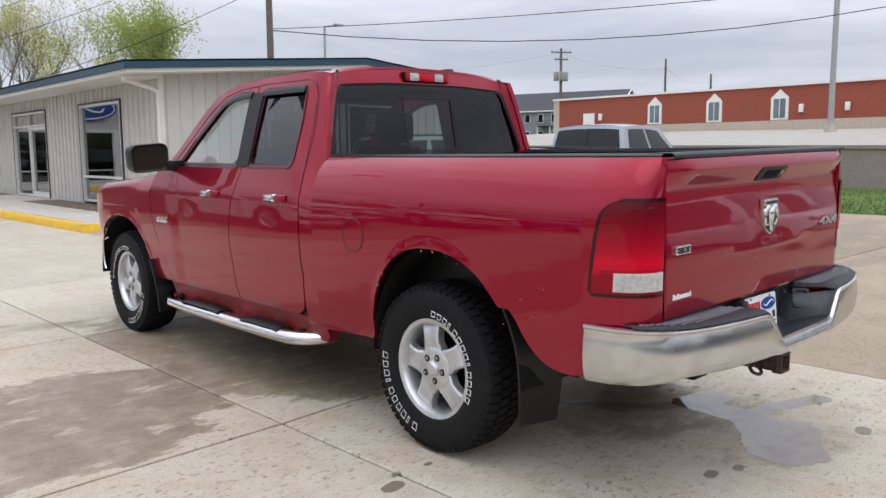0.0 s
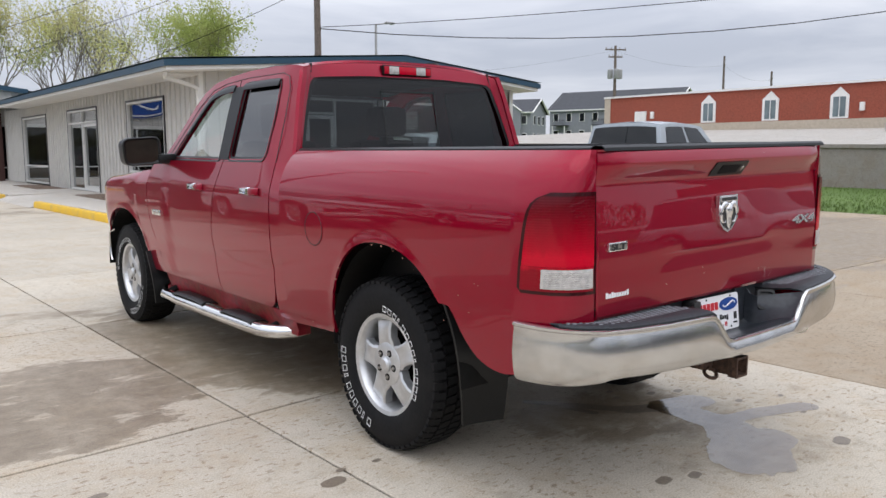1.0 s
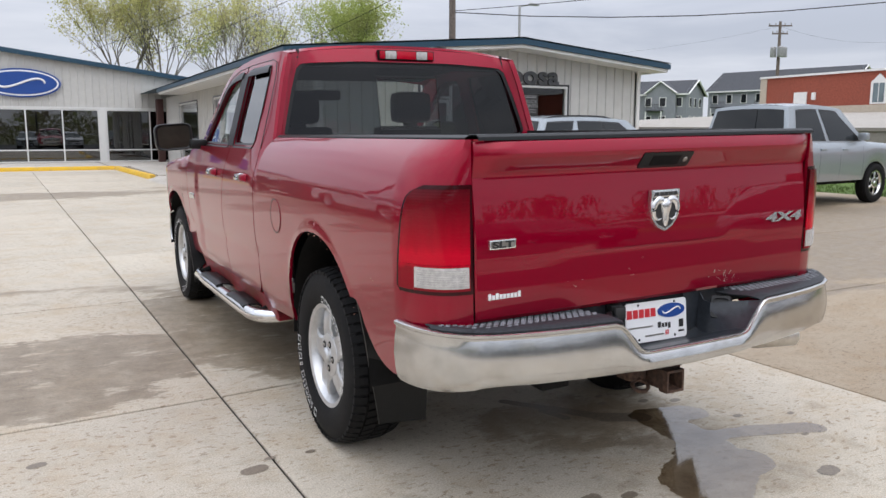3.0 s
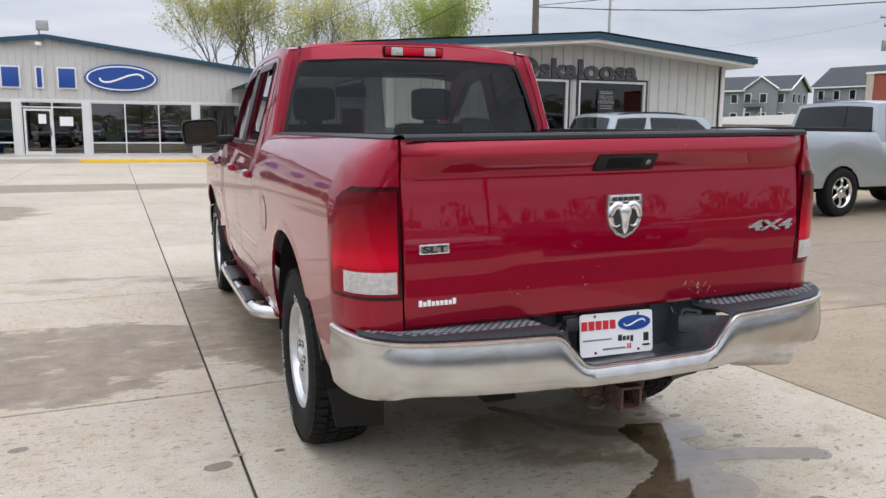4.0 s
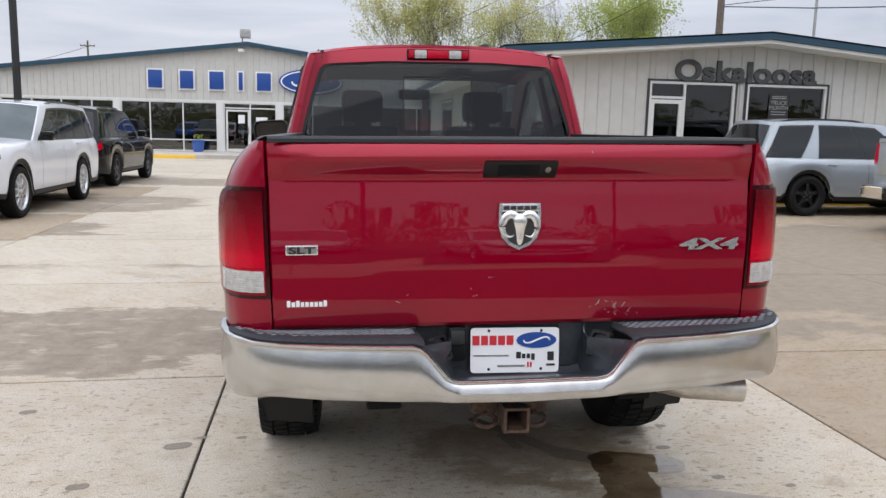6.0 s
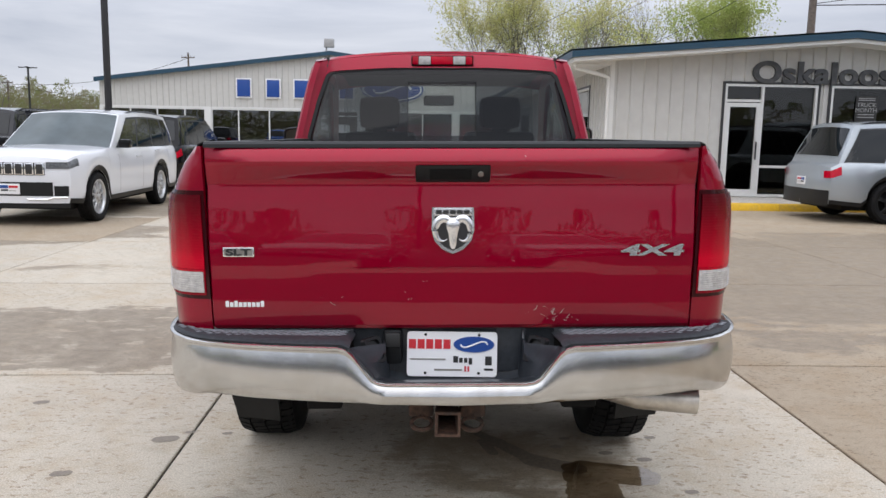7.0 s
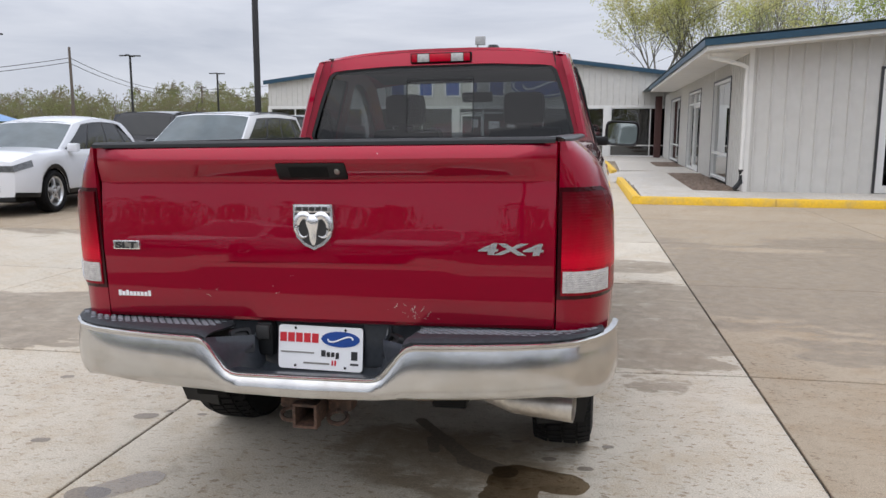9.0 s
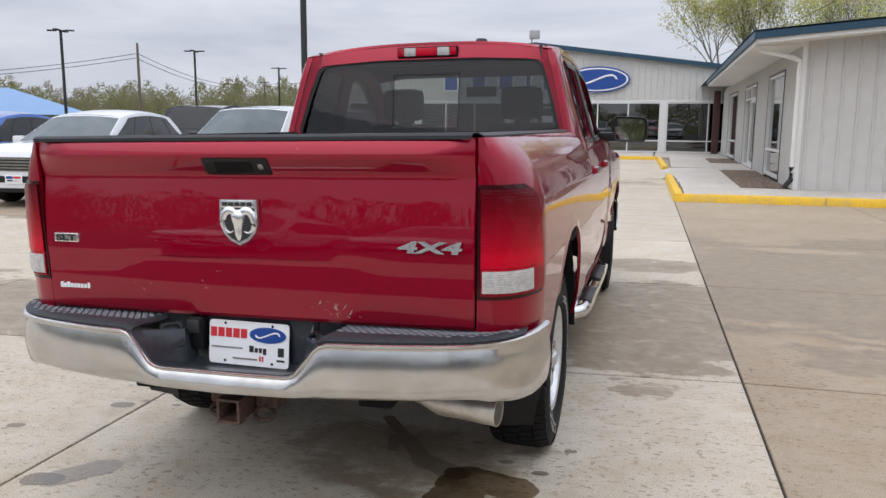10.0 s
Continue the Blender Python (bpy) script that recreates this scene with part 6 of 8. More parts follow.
thick(bm, 0.01)
bumper = part("rear_bumper", bm, CHROME, pickup, "scuffed chrome rear step bumper", angle=28)
# black step pads
for s in (-1, 1):
    bm = bmesh.new()
    rows = []
    for x in [0.335, 0.36, 0.40, 0.5, 0.6, 0.7, 0.78, 0.84, 0.885, 0.92, 0.945]:
        y = interp(x, BUMP)
        z = bump_top(x)
        yb = -1.075
        rows.append([(s * x + 0.006, y + 0.004, z - 0.002), (s * x + 0.006, y + 0.016, z + 0.005), (s * x + 0.006, y + 0.06, z + 0.006), (s * x + 0.006, (y + yb) / 2, z - 0.002), (s * x + 0.006, yb, z - 0.012)])
    sheet(bm, rows)
    thick(bm, 0.008)
    pad = part("step_pad", bm, PADM, bumper, "textured black step pad")
    bm = bmesh.new()
    for iy in range(8):
        for ix in range(22):
            x = 0.365 + 0.027 * ix + (0.0135 if iy % 2 else 0)
            yf = interp(x, BUMP)
            y = -1.092 - 0.0195 * iy
            if y < yf + 0.032 or x > 0.93:
                continue
            g = min(1.0, (-1.075 - y) / max(0.03, -1.075 - yf - 0.06))
            z = bump_top(x) - 0.0125 + 0.0165 * g
            prism(bm, [(s * x + 0.006 - 0.0105, y), (s * x + 0.006, y - 0.0068), (s * x + 0.006 + 0.0105, y), (s * x + 0.006, y + 0.0068)], lambda u, v, w: (u, v, w), z, z + 0.011)
    part("tread_pattern", bm, TREAD, pad)["kind"] = "stuff"
# plate recess
bm = bmesh.new()
fronts = [(0.34, 0.775), (0.325, 0.752), (0.285, 0.712), (0.258, 0.676), (0.22, 0.664), (0.0, 0.664)]
line = [(x, z) for x, z in fronts] + [(-x, z) for x, z in fronts[-2::-1]]
rows = []
for x, z in line:
    y = interp(abs(x), BUMP)
    xb = max(-0.235, min(0.235, x * 0.86))
    rows.append([(x + 0.006, y + 0.002, z + 0.002), (x * 0.97 + 0.006, y + 0.05, z - 0.006), (xb + 0.006, -1.175, z - (0.046 if z < 0.7 else 0.02)), (xb + 0.006, -1.140, z - (0.044 if z < 0.7 else 0.015)), (xb + 0.006, -1.118, max(z - 0.03, 0.60 if z < 0.7 else 0.79))])
sheet(bm, rows)
thick(bm, 0.006)
part("plate_recess", bm, GLOSSB, bumper, "dark plastic recess round the plate")
bm = bmesh.new()
box(bm, -0.335, 0.347, -1.106, -1.092, 0.60, 0.790)
part("recess_back", bm, GLOSSB, bumper)
bm = bmesh.new()
box(bm, 0.150, 0.250, -1.118, -1.106, 0.640, 0.800, 0.005)
part("plate_bracket", bm, GLOSSB, bumper, "grey plastic bracket beside the plate")
bm = bmesh.new()
lathe(bm, [(0.0, 0.004), (0.030, 0.004), (0.038, 0.0)], lambda c, s, r, a: (0.012 + c * r, -1.245 + s * r * 0.55, 0.640 + a), 20)
part("drain_cap", bm, TRIM, bumper)
for s in (-1, 1):
    w = Vector((-s * 0.70, -0.58, 0.42)).normalized()
    u = Vector((0, 0, 1)).cross(w).normalized()
    mm = Matrix.Translation((s * 0.268 + 0.006, -1.195, 0.735)) @ Matrix((u, w.cross(u), w)).transposed().to_4x4()
    bm = bmesh.new()
    outer, inner = rounded([(-0.040, -0.048), (0.040, -0.048), (0.040, 0.048), (-0.040, 0.048)], 0.018), rounded([(-0.027, -0.034), (0.027, -0.034), (0.027, 0.034), (-0.027, 0.034)], 0.014)
    n = len(outer)
    rings = [[bm.verts.new(mm @ Vector((u, v, h))) for u, v in lp] for lp, h in ((outer, -0.004), (grow(outer, -0.004), 0.012), (inner, 0.012), (inner, -0.003))]
    for a, b in zip(rings, rings[1:]):
        for k in range(n):
            bm.faces.new([a[k], a[(k + 1) % n], b[(k + 1) % n], b[k]])
    pocket = part("lamp_pocket", bm, TRIM, bumper, "raised black plate-lamp surround")
    bm = bmesh.new()
    bm.faces.new([bm.verts.new(mm @ Vector((u, v, -0.002))) for u, v in inner])
    part("pocket_floor", bm, BLACKI, pocket)
    bm = bmesh.new()
    box(bm, -0.020, 0.020, -0.024, 0.018, -0.002, 0.010, 0.003, mm)
    part("plate_lamp", bm, CLEARLENS, pocket)
bm = bmesh.new()
box(bm, -0.232, -0.168, -1.150, -1.104, 0.672, 0.796, 0.020)
sock = part("trailer_socket", bm, TRIM, bumper, "black trailer plug with a spring cover")
bm = bmesh.new()
box(bm, -0.226, -0.174, -1.166, -1.148, 0.735, 0.788, 0.012)
part("socket_cover", bm, BLACKI, sock)
plate = thing("dealer_plate", "white dealer advertising plate with red, blue and black marks", "plate")
PM = Matrix.Translation((0.014, -1.136, 0.706)) @ Matrix.Rotation(radians(-6), 4, "X")
bm = bmesh.new()
poly = rounded([(-0.152, -0.076), (0.152, -0.076), (0.152, 0.076), (-0.152, 0.076)], 0.014)
prism(bm, poly, lambda u, v, w: PM @ Vector((u, w, v)), -0.002, 0.002)
part("plate_sheet", bm, WHITEP, plate, "white plate")


def stamp(name, mat, shapes, label=""):
    for x0, x1, z0, z1 in shapes:
        bm = bmesh.new()
        box(bm, x0, x1, -0.0035, -0.0022, z0, z1, 0.0, PM)
        part(name, bm, mat, plate, label)


stamp("red_bar", REDI, [(-0.146 + 0.029 * k, -0.122 + 0.029 * k, 0.018, 0.050) for k in range(5)] + [(0.042, 0.048, -0.058, -0.040), (0.052, 0.058, -0.058, -0.040)], "red printed bar")
stamp("black_bar", BLACKI, [(0.004, 0.020, -0.028, -0.006), (0.024, 0.036, -0.028, -0.012), (0.040, 0.052, -0.028, -0.012), (0.056, 0.068, -0.034, -0.012), (0.108, 0.138, -0.054, -0.047), (0.112, 0.134, -0.036, -0.006)], "black printed bar")
stamp("grey_bar", STEEL, [(-0.142, -0.022, -0.020, -0.015), (-0.060, 0.034, -0.056, -0.050)], "grey printed bar")
bm = bmesh.new()
prism(bm, [(0.073 + 0.069 * math.cos(k * math.pi / 16), 0.034 + 0.027 * math.sin(k * math.pi / 16)) for k in range(32)], lambda u, v, w: PM @ Vector((u, w, v)), -0.0045, -0.0022)
part("blue_oval", bm, BLUEI, plate, "blue oval")
bm = bmesh.new()
tube(bm, [PM @ Vector((0.073 + 0.045 * math.cos(a), -0.005, 0.034 + 0.010 * math.sin(2 * a))) for a in [math.pi * k / 10 for k in range(11)]], 0.003, 5)
part("white_flourish", bm, WHITEP, plate)
for x in (-0.09, 0.09):
    for z in (0.066, -0.064):
        bm = bmesh.new()
        lathe(bm, [(0, -0.005), (0.004, -0.0045), (0.005, -0.002)], lambda c, s, r, a: PM @ Vector((x + c * r, a, z + s * r)), 8)
        part("screw", bm, DARK, plate)

# hitch, exhaust, underbody
hitch = thing("tow_hitch", "rusty square receiver tow hitch", "tow hitch")
bm = bmesh.new()
sheet(bm, [[(a * w, y, 0.505 + b * w) for a, b in ((-1, -1), (1, -1), (1, 1), (-1, 1), (-1, -1))] for w, y in ((0.036, -1.0), (0.036, -1.22), (0.042, -1.222), (0.042, -1.262), (0.033, -1.262), (0.028, -1.20), (0.028, -1.0))])
part("receiver_tube", bm, RUST, hitch, "square receiver tube")
bm = bmesh.new()
tube(bm, [(-0.45, -1.0, 0.53), (0.45, -1.0, 0.53)], 0.035, 10)
part("cross_tube", bm, RUST, hitch)
for s in (-1, 1):
    bm = bmesh.new()
    box(bm, min(s * 0.13, s * 0.045), max(s * 0.13, s * 0.045), -1.16, -1.08, 0.49, 0.61, 0.012)
    part("side_plate", bm, RUST, hitch)
for s in (-1, 1):
    bm = bmesh.new()
    tube(bm, [(s * 0.085 + 0.035 * math.cos(a), -1.17 + 0.02 * math.sin(a), 0.475 + 0.016 * math.sin(a)) for a in [k * math.pi / 8 for k in range(17)]], 0.008, 6)
    tube(bm, [(s * 0.085, -1.14, 0.51), (s * 0.085, -1.16, 0.49)], 0.012, 6)
    part("chain_loop", bm, RUST, hitch)
bm = bmesh.new()
tube(bm, [(0.42, 0.6, 0.54), (0.46, -0.3, 0.53), (0.48, -0.72, 0.53), (0.55, -0.95, 0.528), (0.66, -1.04, 0.522), (0.86, -1.07, 0.514)], [0.035, 0.035, 0.040, 0.044, 0.046, 0.048], 14, caps=False)
thick(bm, 0.003)
part("exhaust_pipe", bm, PIPE, pickup, "dull steel exhaust tail pipe")
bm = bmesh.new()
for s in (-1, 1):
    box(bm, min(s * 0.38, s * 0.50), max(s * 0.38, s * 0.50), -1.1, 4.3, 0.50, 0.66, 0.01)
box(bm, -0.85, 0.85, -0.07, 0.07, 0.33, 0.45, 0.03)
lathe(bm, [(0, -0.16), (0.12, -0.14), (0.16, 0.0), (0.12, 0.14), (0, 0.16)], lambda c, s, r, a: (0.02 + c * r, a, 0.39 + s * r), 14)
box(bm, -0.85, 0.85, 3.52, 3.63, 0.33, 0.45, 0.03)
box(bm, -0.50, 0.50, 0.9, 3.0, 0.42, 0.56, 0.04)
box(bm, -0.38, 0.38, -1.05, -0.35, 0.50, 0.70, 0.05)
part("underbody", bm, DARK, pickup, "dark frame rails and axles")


def flap(bm, s):
    """Follows the rear lip of the arch, then hangs free below the body."""
    rows = []
    for z, y, x in ((0.82, -0.470, 0.958), (0.72, -0.520, 0.956), (0.64, -0.548, 0.952), (0.56, -0.558, 0.945), (0.48, -0.553, 0.932), (0.40, -0.540, 0.915), (0.32, -0.525, 0.898), (0.255, -0.510, 0.885)):
        inner = interp(z, [(0.26, 0.70), (0.56, 0.71), (0.80, 0.90)])
        rows.append([(s * (inner + (x - inner) * f), y - 0.05 * (1 - f) ** 1.5 * (1 if z < 0.6 else 0.4), z) for f in (1.0, 0.97, 0.85, 0.6, 0.3, 0.0)])
    sheet(bm, rows)


sided(flap, "rear_mud_flap", TRIM, "black mud flap", t=0.012)


def flap_f(bm, s):
    sheet(bm, [[(s * (x - 0.03 * f), 3.035 - 0.05 * f - 0.03 * math.sin(3 * f), 0.655 - 0.395 * f) for x in (0.985, 0.97, 0.90, 0.83, 0.72)] for f in (0, 0.2, 0.4, 0.6, 0.8, 1.0)])


sided(flap_f, "front_mud_flap", TRIM, "black mud flap", t=0.012)
for s in (-1, 1):
    step = thing("step_bar", "chrome tube side step with black pads", "side step", group="side steps of the pickup")
    bm = bmesh.new()
    path = [(0.70, 2.92, 0.44), (0.82, 2.87, 0.40), (0.905, 2.80, 0.365), (0.94, 2.72, 0.35), (0.945, 2.4, 0.35), (0.945, 1.4, 0.355), (0.94, 1.18, 0.36), (0.92, 1.10, 0.362), (0.885, 1.045, 0.365), (0.83, 1.00, 0.37), (0.76, 0.97, 0.38)]
    tube(bm, [(s * x, y, z) for x, y, z in path], 0.040, 14)
    part("tube", bm, BRIGHT, step)
    for y0, y1 in ((1.26, 1.68), (1.98, 2.50)):
        bm = bmesh.new()
        sheet(bm, [[(s * (0.945 + dx), y, 0.355 + dz + (0.012 if 0 < k < 6 else 0.0)) for dx, dz in ((0.030, 0.026), (0.016, 0.036), (-0.01, 0.041), (-0.06, 0.036), (-0.085, 0.02))] for k, y in enumerate([y0 + (y1 - y0) * q / 6 for q in range(7)])])
        thick(bm, 0.008)
        part("step_pad", bm, TRIM, step)
    for y in (1.12, 2.7):
        bm = bmesh.new()
        tube(bm, [(s * 0.93, y, 0.37), (s * 0.80, y, 0.42), (s * 0.55, y, 0.50)], 0.022, 6)
        part("bracket", bm, DARK, step)
# fuel door
bm = bmesh.new()
rows = []
for r, d in ((0.0, 0.002), (0.081, 0.002), (0.0825, -0.002), (0.0845, -0.002), (0.0855, 0.001), (0.088, 0.0)):
    rows.append([(-(bed_x(0.50 + r * math.cos(t), 1.02 + r * math.sin(t)) + d), 0.50 + r * math.cos(t), 1.02 + r * math.sin(t)) for t in [2 * math.pi * k / 28 for k in range(29)]])
sheet(bm, rows)
fd = part("fuel_door", bm, RED, pickup, "round fuel filler door")
bm = bmesh.new()
lathe(bm, [(0.0805, 0.0032), (0.0850, 0.0034)], lambda c, s, r, a: (-(bed_x(0.50 + r * c, 1.02 + r * s) + a), 0.50 + r * c, 1.02 + r * s), 36)
part("fuel_door_gap", bm, BLACKI, fd)
# paint chips round the rear arch
bm = bmesh.new()
for _ in range(12):
    t = sc.uniform(0.5, 2.7)
    r = 1.02 + abs(sc.gauss(0, 0.03))
    y = -0.05 + (0.45 if math.cos(t) > 0 else 0.51) * r * math.cos(t)
    z = 0.46 + 0.515 * r * math.sin(t)
    q = sc.uniform(0.002, 0.008)
    bm.faces.new([bm.verts.new((-(bed_x(y + dy, z + dz) + 0.0015), y + dy, z + dz)) for dy, dz in ((-q, 0), (0, -q * 0.7), (q * 1.2, 0), (0, q * 0.6))])
for y, z in ((-0.70, 0.90), (-0.72, 0.895), (-0.60, 0.84), (-0.66, 0.78), (0.70, 0.53), (0.62, 0.52)):
    q = sc.uniform(0.004, 0.012)
    bm.faces.new([bm.verts.new((-(bed_x(y + dy, z + dz) + 0.0015), y + dy, z + dz)) for dy, dz in ((-q, 0), (0, -q * 0.5), (q * 1.2, 0), (0, q * 0.5))])
part("paint_chips", bm, plain("chipped_primer", (0.36, 0.17, 0.13), rough=0.8), pickup, "chipped paint round the wheel arch")["kind"] = "stuff"
# mirrors
for s in (-1, 1):
    mir = new("door_mirror")
    mir.parent = pickup
    mir["label"] = "black tow mirror"
    rim = rounded([(0.972, 1.318), (1.225, 1.302), (1.238, 1.492), (0.978, 1.508)], 0.055)
    bm = bmesh.new()
    cx, cz = 1.105, 1.405
    loops = []
    for y, k in ((2.602, 0.84), (2.592, 0.95), (2.600, 1.0), (2.66, 1.0), (2.72, 0.93), (2.76, 0.78), (2.775, 0.5)):
        loops.append([bm.verts.new((s * (cx + (u - cx) * k), y, cz + (v - cz) * k)) for u, v in rim])
    n = len(rim)
    for a, b in zip(loops, loops[1:]):
        for k in range(n):
            bm.faces.new([a[k], a[(k + 1) % n], b[(k + 1) % n], b[k]])
    bm.faces.new(loops[-1])
    part("mirror_housing", bm, TRIM, mir)
    bm = bmesh.new()
    bm.faces.new([bm.verts.new((s * (cx + (u - cx) * 0.86), 2.601, cz + (v - cz) * 0.82)) for u, v in rim])
    # left dark, right pale: each glass is coloured by what it reflects
    part("mirror_glass", bm, MIRROR if s < 0 else PALEMIRROR, mir)
    bm = bmesh.new()
    box(bm, min(s * 0.87, s * 1.0), max(s * 0.87, s * 1.0), 2.58, 2.70, 1.315, 1.385, 0.02)
    part("mirror_arm", bm, TRIM, mir)
for x, y, flip in ((-0.80, 0.0, 0), (-0.805, 3.575, 0), (0.80, 0.0, 180), (0.805, 3.575, 180)):
    wheel(pickup, LEAN.inverted() @ pose(x, y, 0.403, 0, 0, flip) @ pose(0, 0, 0, -105 if y else -10), 0.405, 0.27, 0.232, bars=True, spoke_w=0.145, label="silver five-spoke wheel with white-marked tyre")

pickup.matrix_basis = pose(0.010, 0, 0) @ LEAN

# ---- parked vehicles ----


def car(label, m, paint, L, W, H, wb, front_over, top, house, sill=0.30, clad=None, R=0.37, rim=0.25, spokes=5, boxy=0.0, windows=(), hood_only=None, rails=False, group="parked vehicles", category="car", name="suv", wheel_mat=ALLOY, grille="dark", tail="red", wind_mat=CARG, cover=None, nose_h=(0.45, 0.95), bars=True):
    """A parked vehicle, facing +y from its centre. top: the lower body's upper outline as (y, z) pairs; house: rear base, rear top, front top, front base of the cabin."""
    v = thing(name, label, category, group=group, m=m)
    hl, hw = L / 2, W / 2
    yf = hl - front_over
    yr = yf - wb
    ar = R + 0.075

    def half(y):
        d = (abs(y) - (hl - 0.55)) / 0.55
        return hw * (1 - (0.16 - 0.07 * boxy) * max(0.0, d) ** 2.4)

    def low(y):
        for c in (yr, yf):
            u = (y - c) / ar
            if abs(u) < 1:
                return max(sill, R + ar * math.sqrt(1 - u * u) * 0.98 - 0.03)
        return sill + 0.04 * max(0, (abs(y) - hl + 0.5)) / 0.5

    def across(y, f, zb, zt):
        z = zb + (zt - zb) * f
        k = interp(f, [(0, 0.955), (0.18, 0.985), (0.5, 1.0), (0.74, 0.995), (0.78, 0.985), (0.93, 0.965), (1.0, 0.93)])
        return half(y) * k, z

    extra = [c + s * ar * q for c in (yr, yf) for s in (-1, 1) for q in (0.999, 0.96, 0.88, 0.75)]
    ys = columns(-hl, hl, 40, extra)
    bm = bmesh.new()
    fs = [k / 12 for k in range(13)]
    grids = {}
    for s in (-1, 1):
        rows = []
        for y in ys:
            zb, zt = low(y), interp(y, top)
            rows.append([(s * across(y, f, zb, zt)[0], y, across(y, f, zb, zt)[1]) for f in fs])
        grids[s] = rows
        sheet(bm, rows)
    rows = []
    for k, y in enumerate(ys):
        x = grids[1][k][-1][0]
        z = grids[1][k][-1][2]
        rows.append([(x * g, y, z + 0.045 * (1 - abs(g) ** 2.5)) for g in [-1 + q / 5 for q in range(11)]])
    sheet(bm, rows)
    for e, k in ((-1, 0), (1, -1)):
        rows = []
        for q, f in enumerate(fs):
            x, y, z = grids[1][k][q]
            bulge = 0.10 * (1 - f ** 6)
            rows.append([(x * g, y + e * bulge * (1 - abs(g) ** 3), z + 0.045 * (1 - abs(g) ** 2.5) * f ** 8) for g in [-1 + u / 6 for u in range(13)]])
        sheet(bm, rows)
    part("body", bm, paint, v, angle=38)

    # cabin
    y0, y1, y2, y3 = house
    zb0, zb3 = interp(y0, top), interp(y3, top)
    belt = min(interp(y, top) for y in (y0, (y0 + y3) / 2, y3))

    def cab_half(y, f):
        b = half(y) * 0.925
        return b - (0.17 - 0.08 * boxy) * f ** 1.15 * (H - belt) / 0.6

    def cab_pt(u, f, s):
        """u from 0 at the rear to 1 at the front, f from 0 at the belt to 1 at the roof's edge."""
        ya, yb = y0 + (y1 - y0) * f ** 1.1, y3 + (y2 - y3) * f
        y = ya + (yb - ya) * u
        zt = H - 0.055 - (0.05 if bars or boxy else 0.10) * (2 * u - 0.95) ** 2
        z = belt - 0.02 + (zt - belt + 0.02) * f
        return (s * cab_half(y, f), y, z)

    bm = bmesh.new()
    us = [k / 14 for k in range(15)]
    ff = [0, 0.15, 0.3, 0.5, 0.7, 0.85, 0.95, 1.0]
    for s in (-1, 1):
        sheet(bm, [[cab_pt(u, f, s) for f in ff] for u in us])
    rows = []
    for u in us:
        x, y, z = cab_pt(u, 1.0, 1)
        rows.append([(x * g, y, z + 0.055 * (1 - abs(g) ** 2.6)) for g in [-1 + q / 6 for q in range(13)]])
    sheet(bm, rows)
    cabin = part("cabin", bm, paint, v, angle=38)

    def end_glass(name, u, f0, f1, k, bulge):
        bm = bmesh.new()
        rows = []
        for f in [f0 + (f1 - f0) * q / 6 for q in range(7)]:
            x, y, z = cab_pt(u, f, 1)
            rows.append([(x * g * k, y + bulge * (1 - (g * k) ** 2) + (0.008 if bulge > 0 else -0.008), z + (0.045 * (1 - abs(g * k) ** 2.6)) * f + 0.004) for g in [-1 + q / 6 for q in range(13)]])
        sheet(bm, rows)
        part(name, bm, WINDG if bulge > 0 else CARG, v)
        bm = bmesh.new()
        rows = []
        for f in [q / 6 for q in range(7)]:
            x, y, z = cab_pt(u, f, 1)
            rows.append([(x * g, y + bulge * (1 - g * g), z + (0.045 * (1 - abs(g) ** 2.6)) * f) for g in [-1 + q / 6 for q in range(13)]])
        sheet(bm, rows)
        part(name + "_frame", bm, paint, v)

    end_glass("windshield", 1.0, 0.02, 0.965, 0.975, 0.09)
    end_glass("rear_window", 0.0, 0.22, 0.90, 0.90, -0.06)
    for s in (-1, 1):
        for u0b, u1b, u0t, u1t in windows:
            bm = bmesh.new()
            rows = []
            for f in [0.10 + 0.76 * q / 5 for q in range(6)]:
                t = (f - 0.10) / 0.76
                a, b = u0b + (u0t - u0b) * t, u1b + (u1t - u1b) * t
                rows.append([(p[0] + s * 0.005, p[1], p[2]) for p in (cab_pt(a + (b - a) * q / 6, f, s) for q in range(7))])
            sheet(bm, rows)
            part("side_window", bm, CARG, v)
        groups = []
        for w in sorted(windows):
            if groups and w[0] - groups[-1][1] < 0.035:
                groups[-1] = (groups[-1][0], w[1], groups[-1][2], w[3])
            else:
                groups.append(w)
        for u0b, u1b, u0t, u1t in groups:
            bm = bmesh.new()
            rows = []
            for f in [0.07 + 0.83 * q / 5 for q in range(6)]:
                t = (f - 0.10) / 0.76
                a, b = u0b - 0.008 + (u0t - u0b) * t, u1b + 0.01 + (u1t - u1b) * t
                rows.append([(p[0] + s * 0.003, p[1], p[2]) for p in (cab_pt(a + (b - a) * q / 8, f, s) for q in range(9))])
            sheet(bm, rows)
            part("window_surround", bm, BLACKI, v)
        # mirror
        p = cab_pt(0.90, 0.12, s)
        bm = bmesh.new()
        box(bm, min(p[0] + s * 0.03, p[0] + s * 0.22), max(p[0] + s * 0.03, p[0] + s * 0.22), p[1] - 0.02, p[1] + 0.12, p[2] - 0.02, p[2] + 0.13, 0.03)
        part("door_mirror", bm, BLACKP if clad and bars else paint, v)
        # handles and seams
        for u in (0.40, 0.68):
            q = cab_pt(u, 0, s)
            x, z = across(q[1], 0.82, low(q[1]), interp(q[1], top))
            bm = bmesh.new()
            box(bm, min(s * x, s * (x + 0.025)), max(s * x, s * (x + 0.025)), q[1] - 0.10, q[1] + 0.10, z - 0.015, z + 0.015, 0.008)
